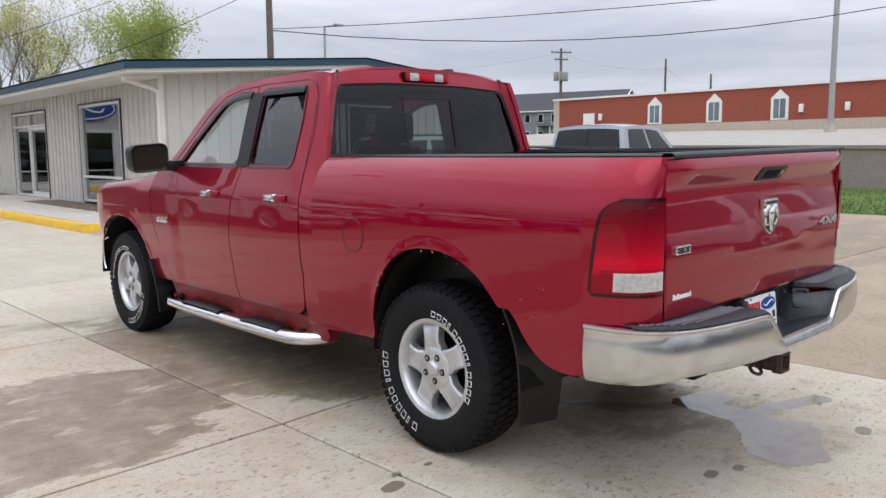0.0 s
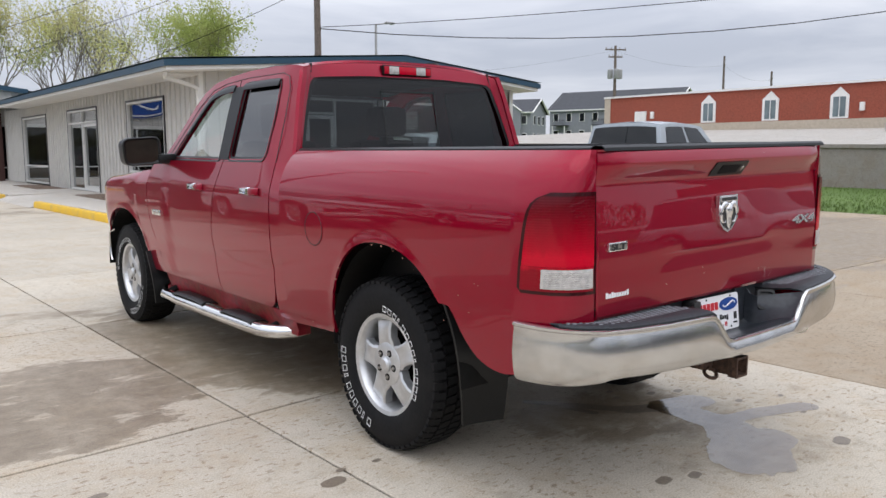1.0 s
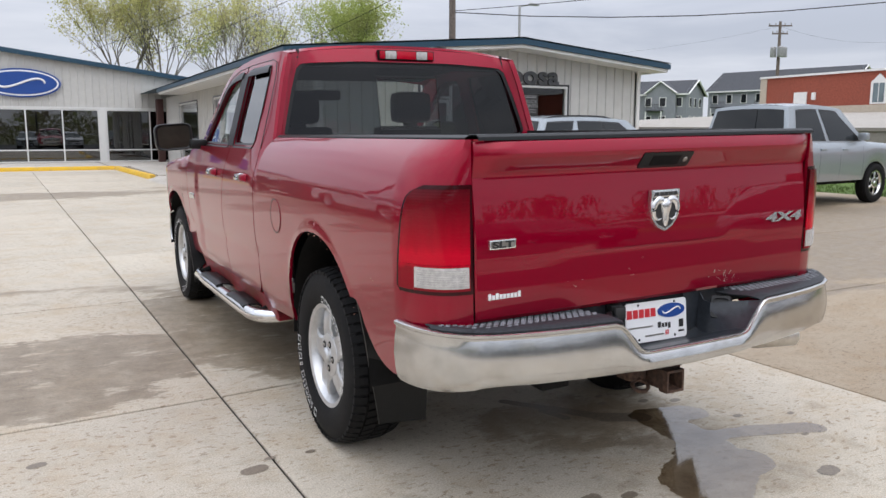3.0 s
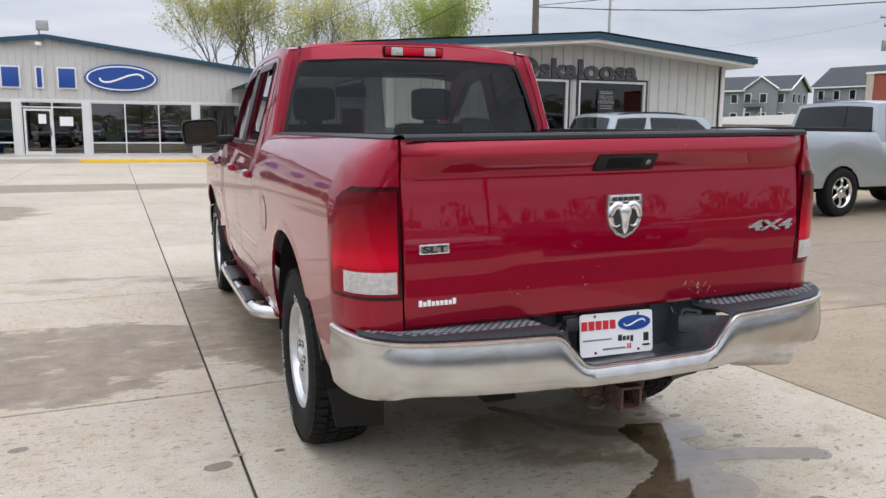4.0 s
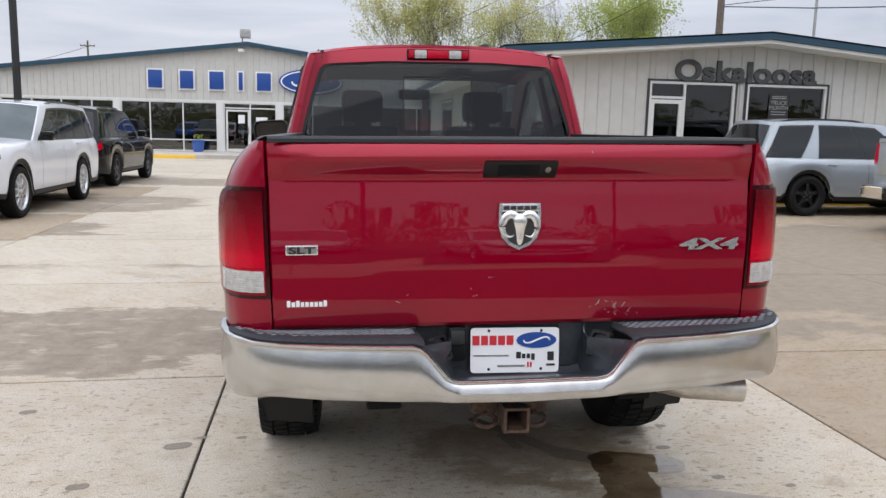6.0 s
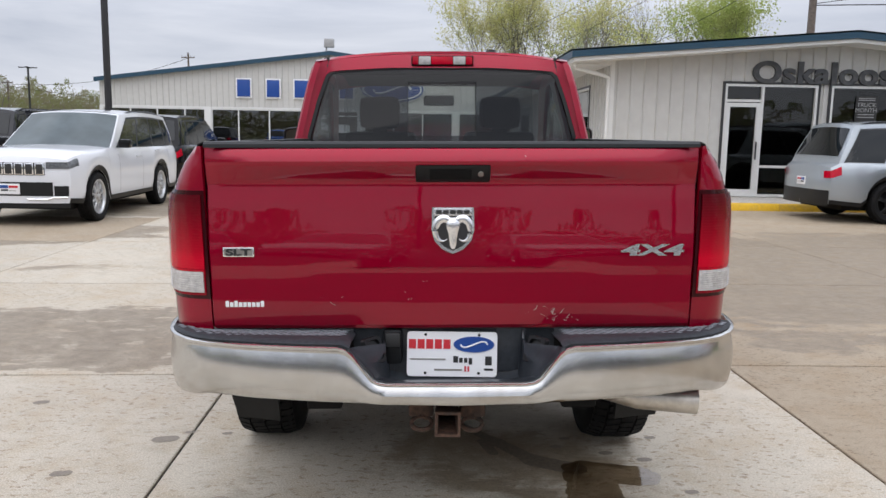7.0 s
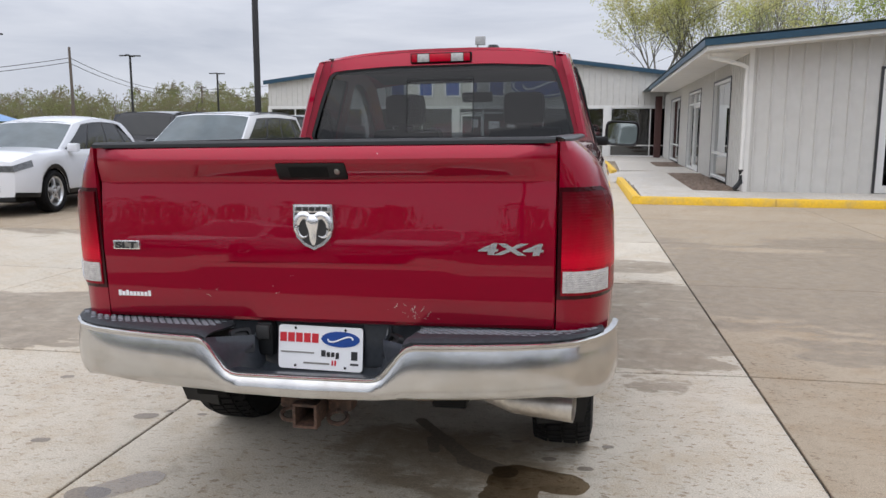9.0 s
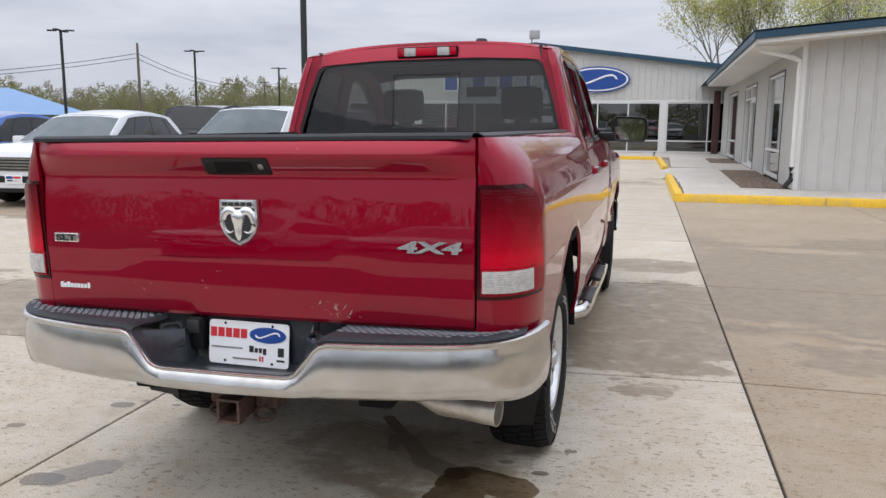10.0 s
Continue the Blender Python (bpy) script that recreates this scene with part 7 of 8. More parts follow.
            part("door_handle", bm, paint, v)
        for u in (0.36, 0.62, 0.93):
            q = cab_pt(u, 0, s)
            yy = q[1]
            if min(abs(yy - yr), abs(yy - yf)) < ar:
                continue
            bm = bmesh.new()
            sheet(bm, [[(s * (across(yy, f, low(yy), interp(yy, top))[0] + 0.002), yy + d, across(yy, f, low(yy), interp(yy, top))[1]) for d in (-0.004, 0.004)] for f in [0.1 + 0.9 * k / 8 for k in range(9)]])
            part("door_seam", bm, BLACKI, v)
        # lights
        bm = bmesh.new()
        rows = []
        for yy in ((hl + 0.012, hl - 0.06, hl - 0.12, hl - 0.17) if bars else (hl + 0.012, hl - 0.10, hl - 0.22, hl - 0.32)):
            zb, zt = low(yy), interp(min(yy, hl), top)
            w = (hl + 0.02 - yy) / 0.34
            rows.append([(s * (across(min(yy, hl), f, zb, zt)[0] + 0.006), yy, across(min(yy, hl), f, zb, zt)[1]) for f in ((0.80, 0.85, 0.90, 0.955) if bars else (0.72 + 0.02 * w, 0.78, 0.84, 0.90))])
        x0 = half(hl) * 0.62
        rows.insert(0, [(s * x0, hl + 0.075, r[2]) for r in rows[0]])
        sheet(bm, rows)
        part("headlight", bm, HEADL, v)
        bm = bmesh.new()
        rows = []
        fa, fb = (0.58, 0.95) if tail == "tall" else (0.72, 0.92)
        for yy in ((-hl - 0.012, -hl + 0.10, -hl + 0.20) if tail == "tall" else (-hl - 0.012, -hl + 0.07, -hl + 0.14)):
            zb, zt = low(yy), interp(max(yy, -hl), top)
            rows.append([(s * (across(max(yy, -hl), f, zb, zt)[0] + 0.006), yy, across(max(yy, -hl), f, zb, zt)[1]) for f in (fa, (fa + fb) / 2, fb)])
        x0 = half(hl) * (0.80 if tail == "tall" else 0.84)
        rows.insert(0, [(s * x0, -hl - 0.07, r[2]) for r in rows[0]])
        sheet(bm, rows)
        part("taillight", bm, REDLENS, v)
        if rails:
            bm = bmesh.new()
            tube(bm, [(p[0] * 0.93, p[1], p[2] + (0.03 if 0 < k < 8 else 0.0)) for k, p in enumerate(cab_pt(0.06 + 0.76 * k / 8, 1.0, s) for k in range(9))], 0.018, 6)
            part("roof_rail", bm, TRIM, v)
        if clad:
            bm = bmesh.new()
            sheet(bm, [[(s * (across(y, f, low(y), interp(y, top))[0] + 0.008), y, across(y, f, low(y), interp(y, top))[1]) for f in [min(0.35, 0.075 / (interp(y, top) - low(y))) * q / 3 for q in range(4)]] for y in ys])
            part("sill_cladding", bm, clad, v)
        for c in (yr, yf):
            wheel(v, pose(s * (hw - 0.125), c, R, 0, 0, 0 if s < 0 else 180), R, 0.235, rim, spokes=spokes, blocks=40, metal=wheel_mat, spoke_w=0.085 if spokes < 8 else 0.042)
    # nose: grille, lower intake, plate
    zf = interp(hl, top)
    bm = bmesh.new()
    g0, g1 = (sill + (zf - sill) * 0.67, sill + (zf - sill) * 0.94) if bars else (sill + (zf - sill) * 0.5, sill + (zf - sill) * 0.92)
    wgr = half(hl) * 0.60
    sheet(bm, [[(wgr * g, hl + 0.098 - 0.09 * abs(g * 0.62) ** 3, z) for g in [-1 + q / 6 for q in range(13)]] for z in (g0, (g0 + g1) / 2, g1)])
    gr = part("grille", bm, BLACKI, v)
    if bars:
        for k in range(7):
            bm = bmesh.new()
            x = wgr * (-0.86 + 1.72 * k / 6)
            yy = hl + 0.104 - 0.09 * abs(x / wgr * 0.62) ** 3
            box(bm, x - 0.134 * wgr, x + 0.134 * wgr, yy - 0.02, yy + 0.004, g0 + 0.004, g1 - 0.004, 0.012)
            part("slot_frame", bm, BRIGHT, gr, "chrome slot surround")
            bm = bmesh.new()
            box(bm, x - 0.095 * wgr, x + 0.095 * wgr, yy - 0.01, yy + 0.007, g0 + 0.018, g1 - 0.018, 0.006)
            part("grille_slot", bm, BLACKI, gr)
        for s in (-1, 1):
            bm = bmesh.new()
            sheet(bm, [[(s * half(hl) * g, hl + 0.106 - 0.10 * g ** 3, z) for g in (0.74, 0.82, 0.90, 0.965)] for z in (sill + (zf - sill) * 0.22, sill + (zf - sill) * 0.44)])
            part("fog_lamp_pocket", bm, TRIM, v, "black fog-lamp pocket")
            bm = bmesh.new()
            tube(bm, [(s * half(hl) * g, hl + 0.122 - 0.10 * g ** 3, sill + (zf - sill) * (0.15 if g < 0.7 else 0.19)) for g in (0.3, 0.5, 0.64, 0.74, 0.84, 0.95)], 0.012, 5)
            part("chrome_strip", bm, BRIGHT, v)
    else:
        for k in range(5):
            bm = bmesh.new()
            z = g0 + (g1 - g0) * (k + 0.5) / 5
            sheet(bm, [[(wgr * 0.96 * g, hl + 0.106 - 0.09 * abs(g * 0.62) ** 3, zz) for g in [-1 + q / 6 for q in range(13)]] for zz in (z - 0.008, z + 0.008)])
            part("grille_bar", bm, STEEL, gr)
    bm = bmesh.new()
    i0, i1 = sill + (zf - sill) * 0.22, sill + (zf - sill) * 0.52
    if not bars:
        i1 = sill + (zf - sill) * 0.40
    sheet(bm, [[(half(hl) * 0.72 * g, hl + 0.105 - 0.09 * abs(g * 0.74) ** 3, z) for g in [-1 + q / 6 for q in range(13)]] for z in (i0, i1)])
    part("lower_intake", bm, TRIM, v)
    bm = bmesh.new()
    rows = [[(half(hl) * 0.97 * g, hl + 0.085 - 0.09 * abs(g) ** 3, z) for g in [-1 + q / 6 for q in range(13)]] for z in (sill - 0.03, sill + 0.10)]
    sheet(bm, rows)
    part("front_valance", bm, clad or TRIM, v)
    bm = bmesh.new()
    rows = [[(half(hl) * 0.97 * g, -hl - 0.10 + 0.09 * abs(g) ** 3, z) for g in [-1 + q / 6 for q in range(13)]] for z in (sill, sill + 0.06, sill + 0.28 if clad else sill + 0.1)]
    sheet(bm, rows)
    part("rear_valance", bm, clad or TRIM, v)
    for y, z in ((hl + 0.115, (i0 + i1) / 2), (-hl - (0.28 if tail == "tall" else 0.105), 0.60 if tail == "tall" else sill + (interp(-hl, top) - sill) * 0.62)):
        bm = bmesh.new()
        box(bm, -0.152, 0.152, y - 0.006, y + 0.006, z - 0.076, z + 0.076, 0.003)
        pl = part("plate", bm, WHITEP, v)
        e = 0.0075 if y > 0 else -0.0075
        for x0, x1, za, zb, mt in ((-0.13, 0.0, 0.015, 0.05, REDI), (0.01, 0.13, 0.01, 0.055, BLUEI), (0.01, 0.11, -0.03, -0.005, BLACKI), (-0.1, 0.0, -0.03, -0.02, STEEL)):
            bm = bmesh.new()
            box(bm, x0, x1, y + min(e, e * 1.3), y + max(e, e * 1.3), z + za, z + zb)
            part("plate_bar", bm, mt, pl)
    bm = bmesh.new()
    box(bm, -hw * 0.72, hw * 0.72, -hl + 0.3, hl - 0.3, sill - 0.08, sill + 0.12)
    for c in (yr, yf):
        box(bm, -hw * 0.8, hw * 0.8, c - ar, c + ar, R, R + ar)
    part("underbody", bm, DARK, v)
    if cover:
        cover(v, hl, half, interp(-hl, top))
    return v


SUVW = [(0.20, 0.40, 0.20, 0.42), (0.42, 0.64, 0.44, 0.66), (0.66, 0.93, 0.68, 0.86), (0.03, 0.17, 0.06, 0.17)]
CUVW = [(0.22, 0.44, 0.24, 0.46), (0.46, 0.70, 0.48, 0.71), (0.72, 0.95, 0.73, 0.84), (0.06, 0.19, 0.13, 0.20)]


EXPW = [(0.03, 0.22, 0.06, 0.33), (0.34, 0.62, 0.385, 0.64), (0.63, 0.93, 0.65, 0.86)]


def suv_top(L, z, hood, nose):
    hl = L / 2
    return [(-hl, z - 0.10), (-hl + 0.15, z), (hl - 1.75, z), (hl - 1.35, hood), (hl - 0.45, hood - 0.05), (hl - 0.12, nose + 0.05), (hl, nose)]


def suv(label, m, paint, L=5.1, W=1.98, H=1.80, wb=3.0, fo=0.92, z=1.08, hood=1.10, nose=0.90, **kw):
    hl = L / 2
    sleek = kw.pop("sleek", False)
    house = (-hl + 0.06, -hl + 0.62, hl - 2.15, hl - 1.12) if sleek else (-hl + 0.10, -hl + 0.42, hl - 2.25, hl - 1.38)
    return car(label, m, paint, L, W, H, wb, fo, suv_top(L, z, hood, nose), house, windows=kw.pop("windows", SUVW), **kw)


# white large SUV facing the lot
suv("large white three-row SUV with black grille slots", pose(-6.2, 10.36, 0, 0, 0, 181), WHITE, L=5.06, W=1.92, H=1.79, wb=3.02, fo=0.76, z=1.12, hood=1.13, nose=0.97, rails=True, clad=TRIM, R=0.385, rim=0.265, boxy=0.5, spokes=10)
suv("black mid-size SUV with dark wheels", pose(-6.56, 16.45, 0, 0, 0, 0), BLACKP, L=4.9, W=1.97, H=1.80, wb=2.96, fo=0.92, z=1.10, hood=1.10, nose=0.9, rails=True, clad=TRIM, wheel_mat=DARKFR, boxy=0.4)
suv("white crossover SUV with black mesh grille", pose(-9.45, 9.6, 0, 0, 0, 189), WHITE, L=4.8, W=1.93, H=1.69, wb=2.85, fo=0.96, z=1.06, hood=1.08, nose=0.90, windows=CUVW, clad=TRIM, R=0.365, bars=False, sleek=True)
suv("dark boxy full-size SUV with roof rails", pose(-10.1, 16.3, 0, 0, 0, -2), DARKP, L=5.1, W=2.03, H=1.89, wb=3.07, fo=0.9, z=1.18, hood=1.16, nose=0.95, rails=True, boxy=1.0, clad=TRIM, bars=False)
suv("bright blue compact crossover", pose(-12.6, 9.8, 0, 0, 0, 188), BLUEP, L=4.55, W=1.86, H=1.66, wb=2.70, fo=0.9, z=1.02, hood=1.0, nose=0.84, windows=CUVW, bars=False, R=0.35, clad=TRIM, sleek=True)
suv("dark SUV with roof rails behind the blue car", pose(-15.6, 17.5, 0, 0, 0, 178), BLACKP, L=4.7, W=1.9, H=1.76, wb=2.8, z=1.08, rails=True, windows=CUVW, bars=False)
suv("silver mid-size SUV with black wheels and roof rails", pose(9.55, 10.95, 0, 0, 0, -88), SILVER, L=5.0, W=2.0, H=1.84, wb=3.02, fo=0.92, z=1.08, hood=1.1, nose=0.88, rails=True, clad=TRIM, wheel_mat=TRIM, R=0.385, rim=0.255, windows=EXPW)


def bed_cover(v, hl, half, z):
    bm = bmesh.new()
    box(bm, -half(hl) * 0.90, half(hl) * 0.90, -hl + 0.02, -hl + 2.16, z + 0.01, z + 0.07, 0.015)
    part("bed_cover", bm, TRIM, v, "black soft bed cover")
    bm = bmesh.new()
    box(bm, -half(hl) * 0.80, half(hl) * 0.80, -hl - 0.115, -hl - 0.075, z - 0.55, z - 0.02, 0.012)
    tg = part("tailgate", bm, SILVER, v, "silver tailgate")
    bm = bmesh.new()
    disc(bm, 0, z - 0.25, 0.115, 0.05, -hl - 0.13, -hl - 0.116, 20)
    part("oval_badge", bm, BLACKI, tg)
    for k in range(5):
        bm = bmesh.new()
        box(bm, -0.38 + 0.155 * k, -0.27 + 0.155 * k, -hl - 0.119, -hl - 0.1155, z - 0.46, z - 0.39, 0.001)
        part("embossed_bar", bm, SILVER, tg)
    bm = bmesh.new()
    box(bm, -half(hl) * 0.78, half(hl) * 0.78, -hl - 0.15, -hl - 0.05, z - 0.04, z + 0.03, 0.02)
    part("gate_lip", bm, SILVER, tg)
    bm = bmesh.new()
    box(bm, -half(hl) * 0.42, half(hl) * 0.42, -hl - 0.265, -hl - 0.08, 0.52, 0.70, 0.02)
    sb = part("step_bumper", bm, TRIM, v, "step bumper with chrome ends")
    for s in (-1, 1):
        bm = bmesh.new()
        sheet(bm, [[(s * x, y, z) for z, y in ((0.52, d + 0.02), (0.55, d), (0.70, d - 0.005), (0.715, d + 0.02), (0.715, -hl - 0.06))] for x, d in ((0.40, -hl - 0.275), (0.75, -hl - 0.26), (0.92, -hl - 0.21), (0.99, -hl - 0.12), (1.0, -hl + 0.05))])
        part("bumper_end", bm, BRIGHT, sb, "chrome bumper end")


hl = 3.1
F_TOP = [(-hl, 1.45), (-hl + 2.18, 1.44), (-hl + 2.22, 1.27), (hl - 1.6, 1.26), (hl - 1.3, 1.28), (hl - 0.4, 1.24), (hl - 0.1, 1.16), (hl, 1.04)]
car("silver crew-cab pickup with a black bed cover", pose(11.35, 7.62, 0, 0, 0, -84), SILVER, 6.2, 2.03, 2.04, 4.05, 0.84, F_TOP, (-hl + 2.2, -hl + 2.35, hl - 2.08, hl - 1.22), sill=0.50, R=0.42, rim=0.255, spokes=6, boxy=0.8, windows=[(0.10, 0.46, 0.12, 0.47), (0.52, 0.95, 0.53, 0.84)], name="pickup_truck", category="pickup truck", tail="tall", cover=bed_cover, wheel_mat=BRIGHT, bars=False)
# the row behind the viewer that the tailgate mirrors
suv("white SUV parked across the lot", pose(-5.5, -11.6, 0, 0, 0, 4), WHITE, rails=True)
suv("silver SUV parked across the lot", pose(-1.6, -11.2, 0, 0, 0, 3), SILVER, H=1.72, windows=CUVW, bars=False)
suv("white crossover parked across the lot", pose(2.2, -11.6, 0, 0, 0, -4), WHITE, L=4.7, wb=2.8, H=1.70, windows=CUVW, bars=False)
suv("white SUV parked behind the viewer", pose(9.6, -6.4, 0, 0, 0, 6), WHITE, rails=True)
suv("silver crossover parked behind the viewer", pose(13.0, -5.8, 0, 0, 0, 5), SILVER, L=4.7, wb=2.8, H=1.70, windows=CUVW, bars=False)
suv("black SUV parked across the lot", pose(6.0, -11.5, 0, 0, 0, 2), BLACKP, bars=False)

# ---- poles and wires ----


def light_pole(x, y, h, label, heads=4, r=0.085, base=0.0, mat=None):
    p = thing("light_pole", label, "light pole", group="lot light poles", m=pose(x, y, base))
    bm = bmesh.new()
    tube(bm, [(0, 0, 0), (0, 0, h)], [r, r * 0.85], 8)
    part("pole", bm, mat or POLEM, p)
    bm = bmesh.new()
    lathe(bm, [(0, 0.5), (0.25, 0.5), (0.27, 0.0)], lambda c, s, rr, a: (c * rr, s * rr, a), 14)
    part("base", bm, WALKC, p, "concrete base")
    for k in range(heads):
        a = k * 2 * math.pi / heads + 0.3
        bm = bmesh.new()
        mm = Matrix.Translation((0, 0, h)) @ Matrix.Rotation(a, 4, "Z")
        box(bm, 0.1, 0.35, -0.03, 0.03, -0.06, 0.0, 0, mm)
        box(bm, 0.35, 0.95, -0.17, 0.17, -0.09, 0.01, 0.02, mm)
        part("lamp_head", bm, POLEM, p)
    return p


light_pole(-8.25, 16.6, 11.5, "tall dark bronze lot light pole", r=0.095)
light_pole(-42.0, 46.0, 8.1, "dark lot light pole with four heads", r=0.12)
light_pole(-42.5, 64.0, 8.2, "dark lot light pole with four heads", r=0.12)
light_pole(-45.0, 86.0, 8.1, "dark lot light pole with four heads", r=0.13)
light_pole(9.5, -25.0, 9.0, "dark lot light pole with two heads", heads=2)
light_pole(-0.6, -25.0, 9.0, "dark lot light pole with two heads", heads=2)
light_pole(34.3, 11.4, 9.0, "grey lot light pole on a concrete base", heads=2, r=0.14, base=2.2, mat=GALV)


def utility_pole(x, y, h, r, arms, label, base=0.0, turn=0.0, cans=False):
    p = thing("utility_pole", label, "utility pole", group="utility poles", m=pose(x, y, base, 0, 0, turn))
    bm = bmesh.new()
    tube(bm, [(0, 0, 0), (0.02, 0, h * 0.5), (0, 0, h)], [r, r * 0.85, r * 0.65], 8)
    part("pole", bm, WOODP, p)
    for z, w in arms:
        bm = bmesh.new()
        box(bm, -w / 2, w / 2, -0.12, 0.0, z, z + 0.14)
        part("crossarm", bm, WOODP, p)
        for q in (-0.46, -0.2, 0.2, 0.46):
            bm = bmesh.new()
            tube(bm, [(q * w, -0.06, z + 0.13), (q * w, -0.06, z + 0.34)], 0.05, 6)
            part("insulator", bm, GALV, p)
    if cans:
        for a in (-0.55, 0.55, 0.0):
            bm = bmesh.new()
            cy = -0.5 if a == 0.0 else 0.0
            lathe(bm, [(0, 0.0), (0.28, 0.0), (0.30, 0.05), (0.30, 0.95), (0.2, 1.05), (0, 1.05)], lambda c, s, rr, z: (a + c * rr, cy + s * rr, h - 3.6 + z), 12)
            part("transformer", bm, GALV, p)
    return p


utility_pole(14.8, 27.4, 12.5, 0.17, [], "weathered wooden utility pole behind the office", turn=20)
utility_pole(68.0, 53.5, 11.5, 0.22, [(11.0, 2.4), (10.2, 1.6)], "wooden utility pole with three grey transformers", base=1.6, turn=-30, cans=True)
utility_pole(86, 51, 11.3, 0.18, [(10.2, 2.8)], "far wooden utility pole with a crossarm", base=1.8, turn=30)
utility_pole(92, 48, 9.6, 0.18, [(8.6, 2.6), (7.9, 2.2)], "far wooden utility pole with two crossarms", base=1.8, turn=30)
utility_pole(-48.5, 63.5, 9.0, 0.17, [], "plain wooden utility pole by the tree line")
utility_pole(-60, 110, 8.0, 0.2, [(7.6, 1.6)], "far wooden utility pole")
utility_pole(-36.5, 117, 13.0, 0.2, [(12.2, 2.0)], "far wooden utility pole behind the showroom")
lampst = thing("street_lamp", "slim grey street lamp with one arm", "street lamp", m=pose(31.6, 47.4, 0))
bm = bmesh.new()
tube(bm, [(0, 0, 0), (0, 0, 11.0)], [0.13, 0.09], 8)
part("pole", bm, GALV, lampst)
bm = bmesh.new()
tube(bm, [(0, 0, 11.0), (0.9, -0.4, 11.15)], 0.05, 6)
box(bm, 0.6, 1.4, -0.6, -0.25, 11.08, 11.22, 0.03)
part("lamp_head", bm, GALV, lampst)


def wire(a, b, sag, r=0.02, n=16):
    bm = bmesh.new()
    a, b = Vector(a), Vector(b)
    tube(bm, [a + (b - a) * k / n - Vector((0, 0, sag * 4 * (k / n) * (1 - k / n))) for k in range(n + 1)], r, 5)
    return solo("overhead_wire", bm, WIREM, "thin black overhead wire", "wire", group="overhead wires")


U = (14.8, 27.4)
for z, q, sag, r in ((6.75, (33.7, -8.7, 8.1), 0.6, 0.015), (6.7, (55.0, -9.0, 16.1), 3.7, 0.021)):
    wire((*U, z), q, sag, r)
for z, q in ((11.6, (2, 60, 7.2)), (10.4, (5, 60, 6.6)), (8.6, (8, 45, 4.8))):
    wire((*U, z), q, 0.4, 0.013)
for a, b in (((-48.5, 63.5, 8.0), (-100, 60, 7.0)), ((-48.5, 63.5, 7.6), (-100, 60, 6.6)), ((-48.5, 63.5, 8.0), (-60, 110, 7.6)), ((-48.5, 63.5, 7.5), (-60, 110, 7.2)), ((-60, 110, 7.5), (-36.5, 117, 12.2)), ((-60, 110, 7.2), (-10, 120, 6.0))):
    wire(a, b, 1.4, 0.03)
for a, b in (((68, 53.5, 12.6), (86, 51, 12.0)), ((86, 51, 12.0), (92, 48, 10.4)), ((68, 53.5, 12.6), (60, 90, 12))):
    wire(a, b, 0.8, 0.007)

# ---- brick building on the rise ----
BX = 40.6
brick = thing("brick_building", "long low red brick building with pointed white window hoods", "building", kind="structure")
bm = bmesh.new()
box(bm, BX, BX + 14, -30, 32.4, 3.15, 5.02)
part("wall", bm, BRICK, brick, "red brick wall", smooth=False)
bm = bmesh.new()
box(bm, BX - 0.05, BX + 14, -30, 32.42, 2.2, 3.15)
part("wall_base", bm, STONE, brick, "tan stone base band", smooth=False)
bm = bmesh.new()
box(bm, BX - 0.12, BX + 14.1, -30, 32.5, 5.02, 5.14)
part("roof_edge", bm, WHITEW, brick, "white roof edge", smooth=False)
bm = bmesh.new()
box(bm, BX - 0.06, BX + 0.5, 32.0, 32.48, 2.2, 5.02)
part("corner_stone", bm, STONE, brick, smooth=False)
for y in (24.4, 20.4, 16.5):
    w = new("window")
    w.parent = brick
    w["label"] = "pointed white-hooded window"
    bm = bmesh.new()
    hood = [(-0.49, 3.18), (0.49, 3.18), (0.49, 4.40), (0.0, 4.86), (-0.49, 4.40)]
    prism(bm, [(y + u, v) for u, v in hood], lambda u, v, d: (d, u, v), BX - 0.06, BX + 0.02)
    part("frame", bm, WHITEW, w)
    bm = bmesh.new()
    for a, b in ((-0.33, -0.03), (0.03, 0.33)):
        box(bm, BX - 0.075, BX - 0.062, y + a, y + b, 3.28, 4.34)
    part("pane", bm, SKYPANE, w)
for y in (15.3, 12.9, 28.5):
    bm = bmesh.new()
    box(bm, BX - 0.15, BX - 0.001, y - 0.12, y + 0.12, 3.55, 4.0, 0.02)
    part("vent_box", bm, WHITEW, brick)
bm = bmesh.new()
box(bm, BX - 0.08, BX - 0.001, 29.0, 29.9, 3.15, 4.05)
part("door", bm, WHITEW, brick)


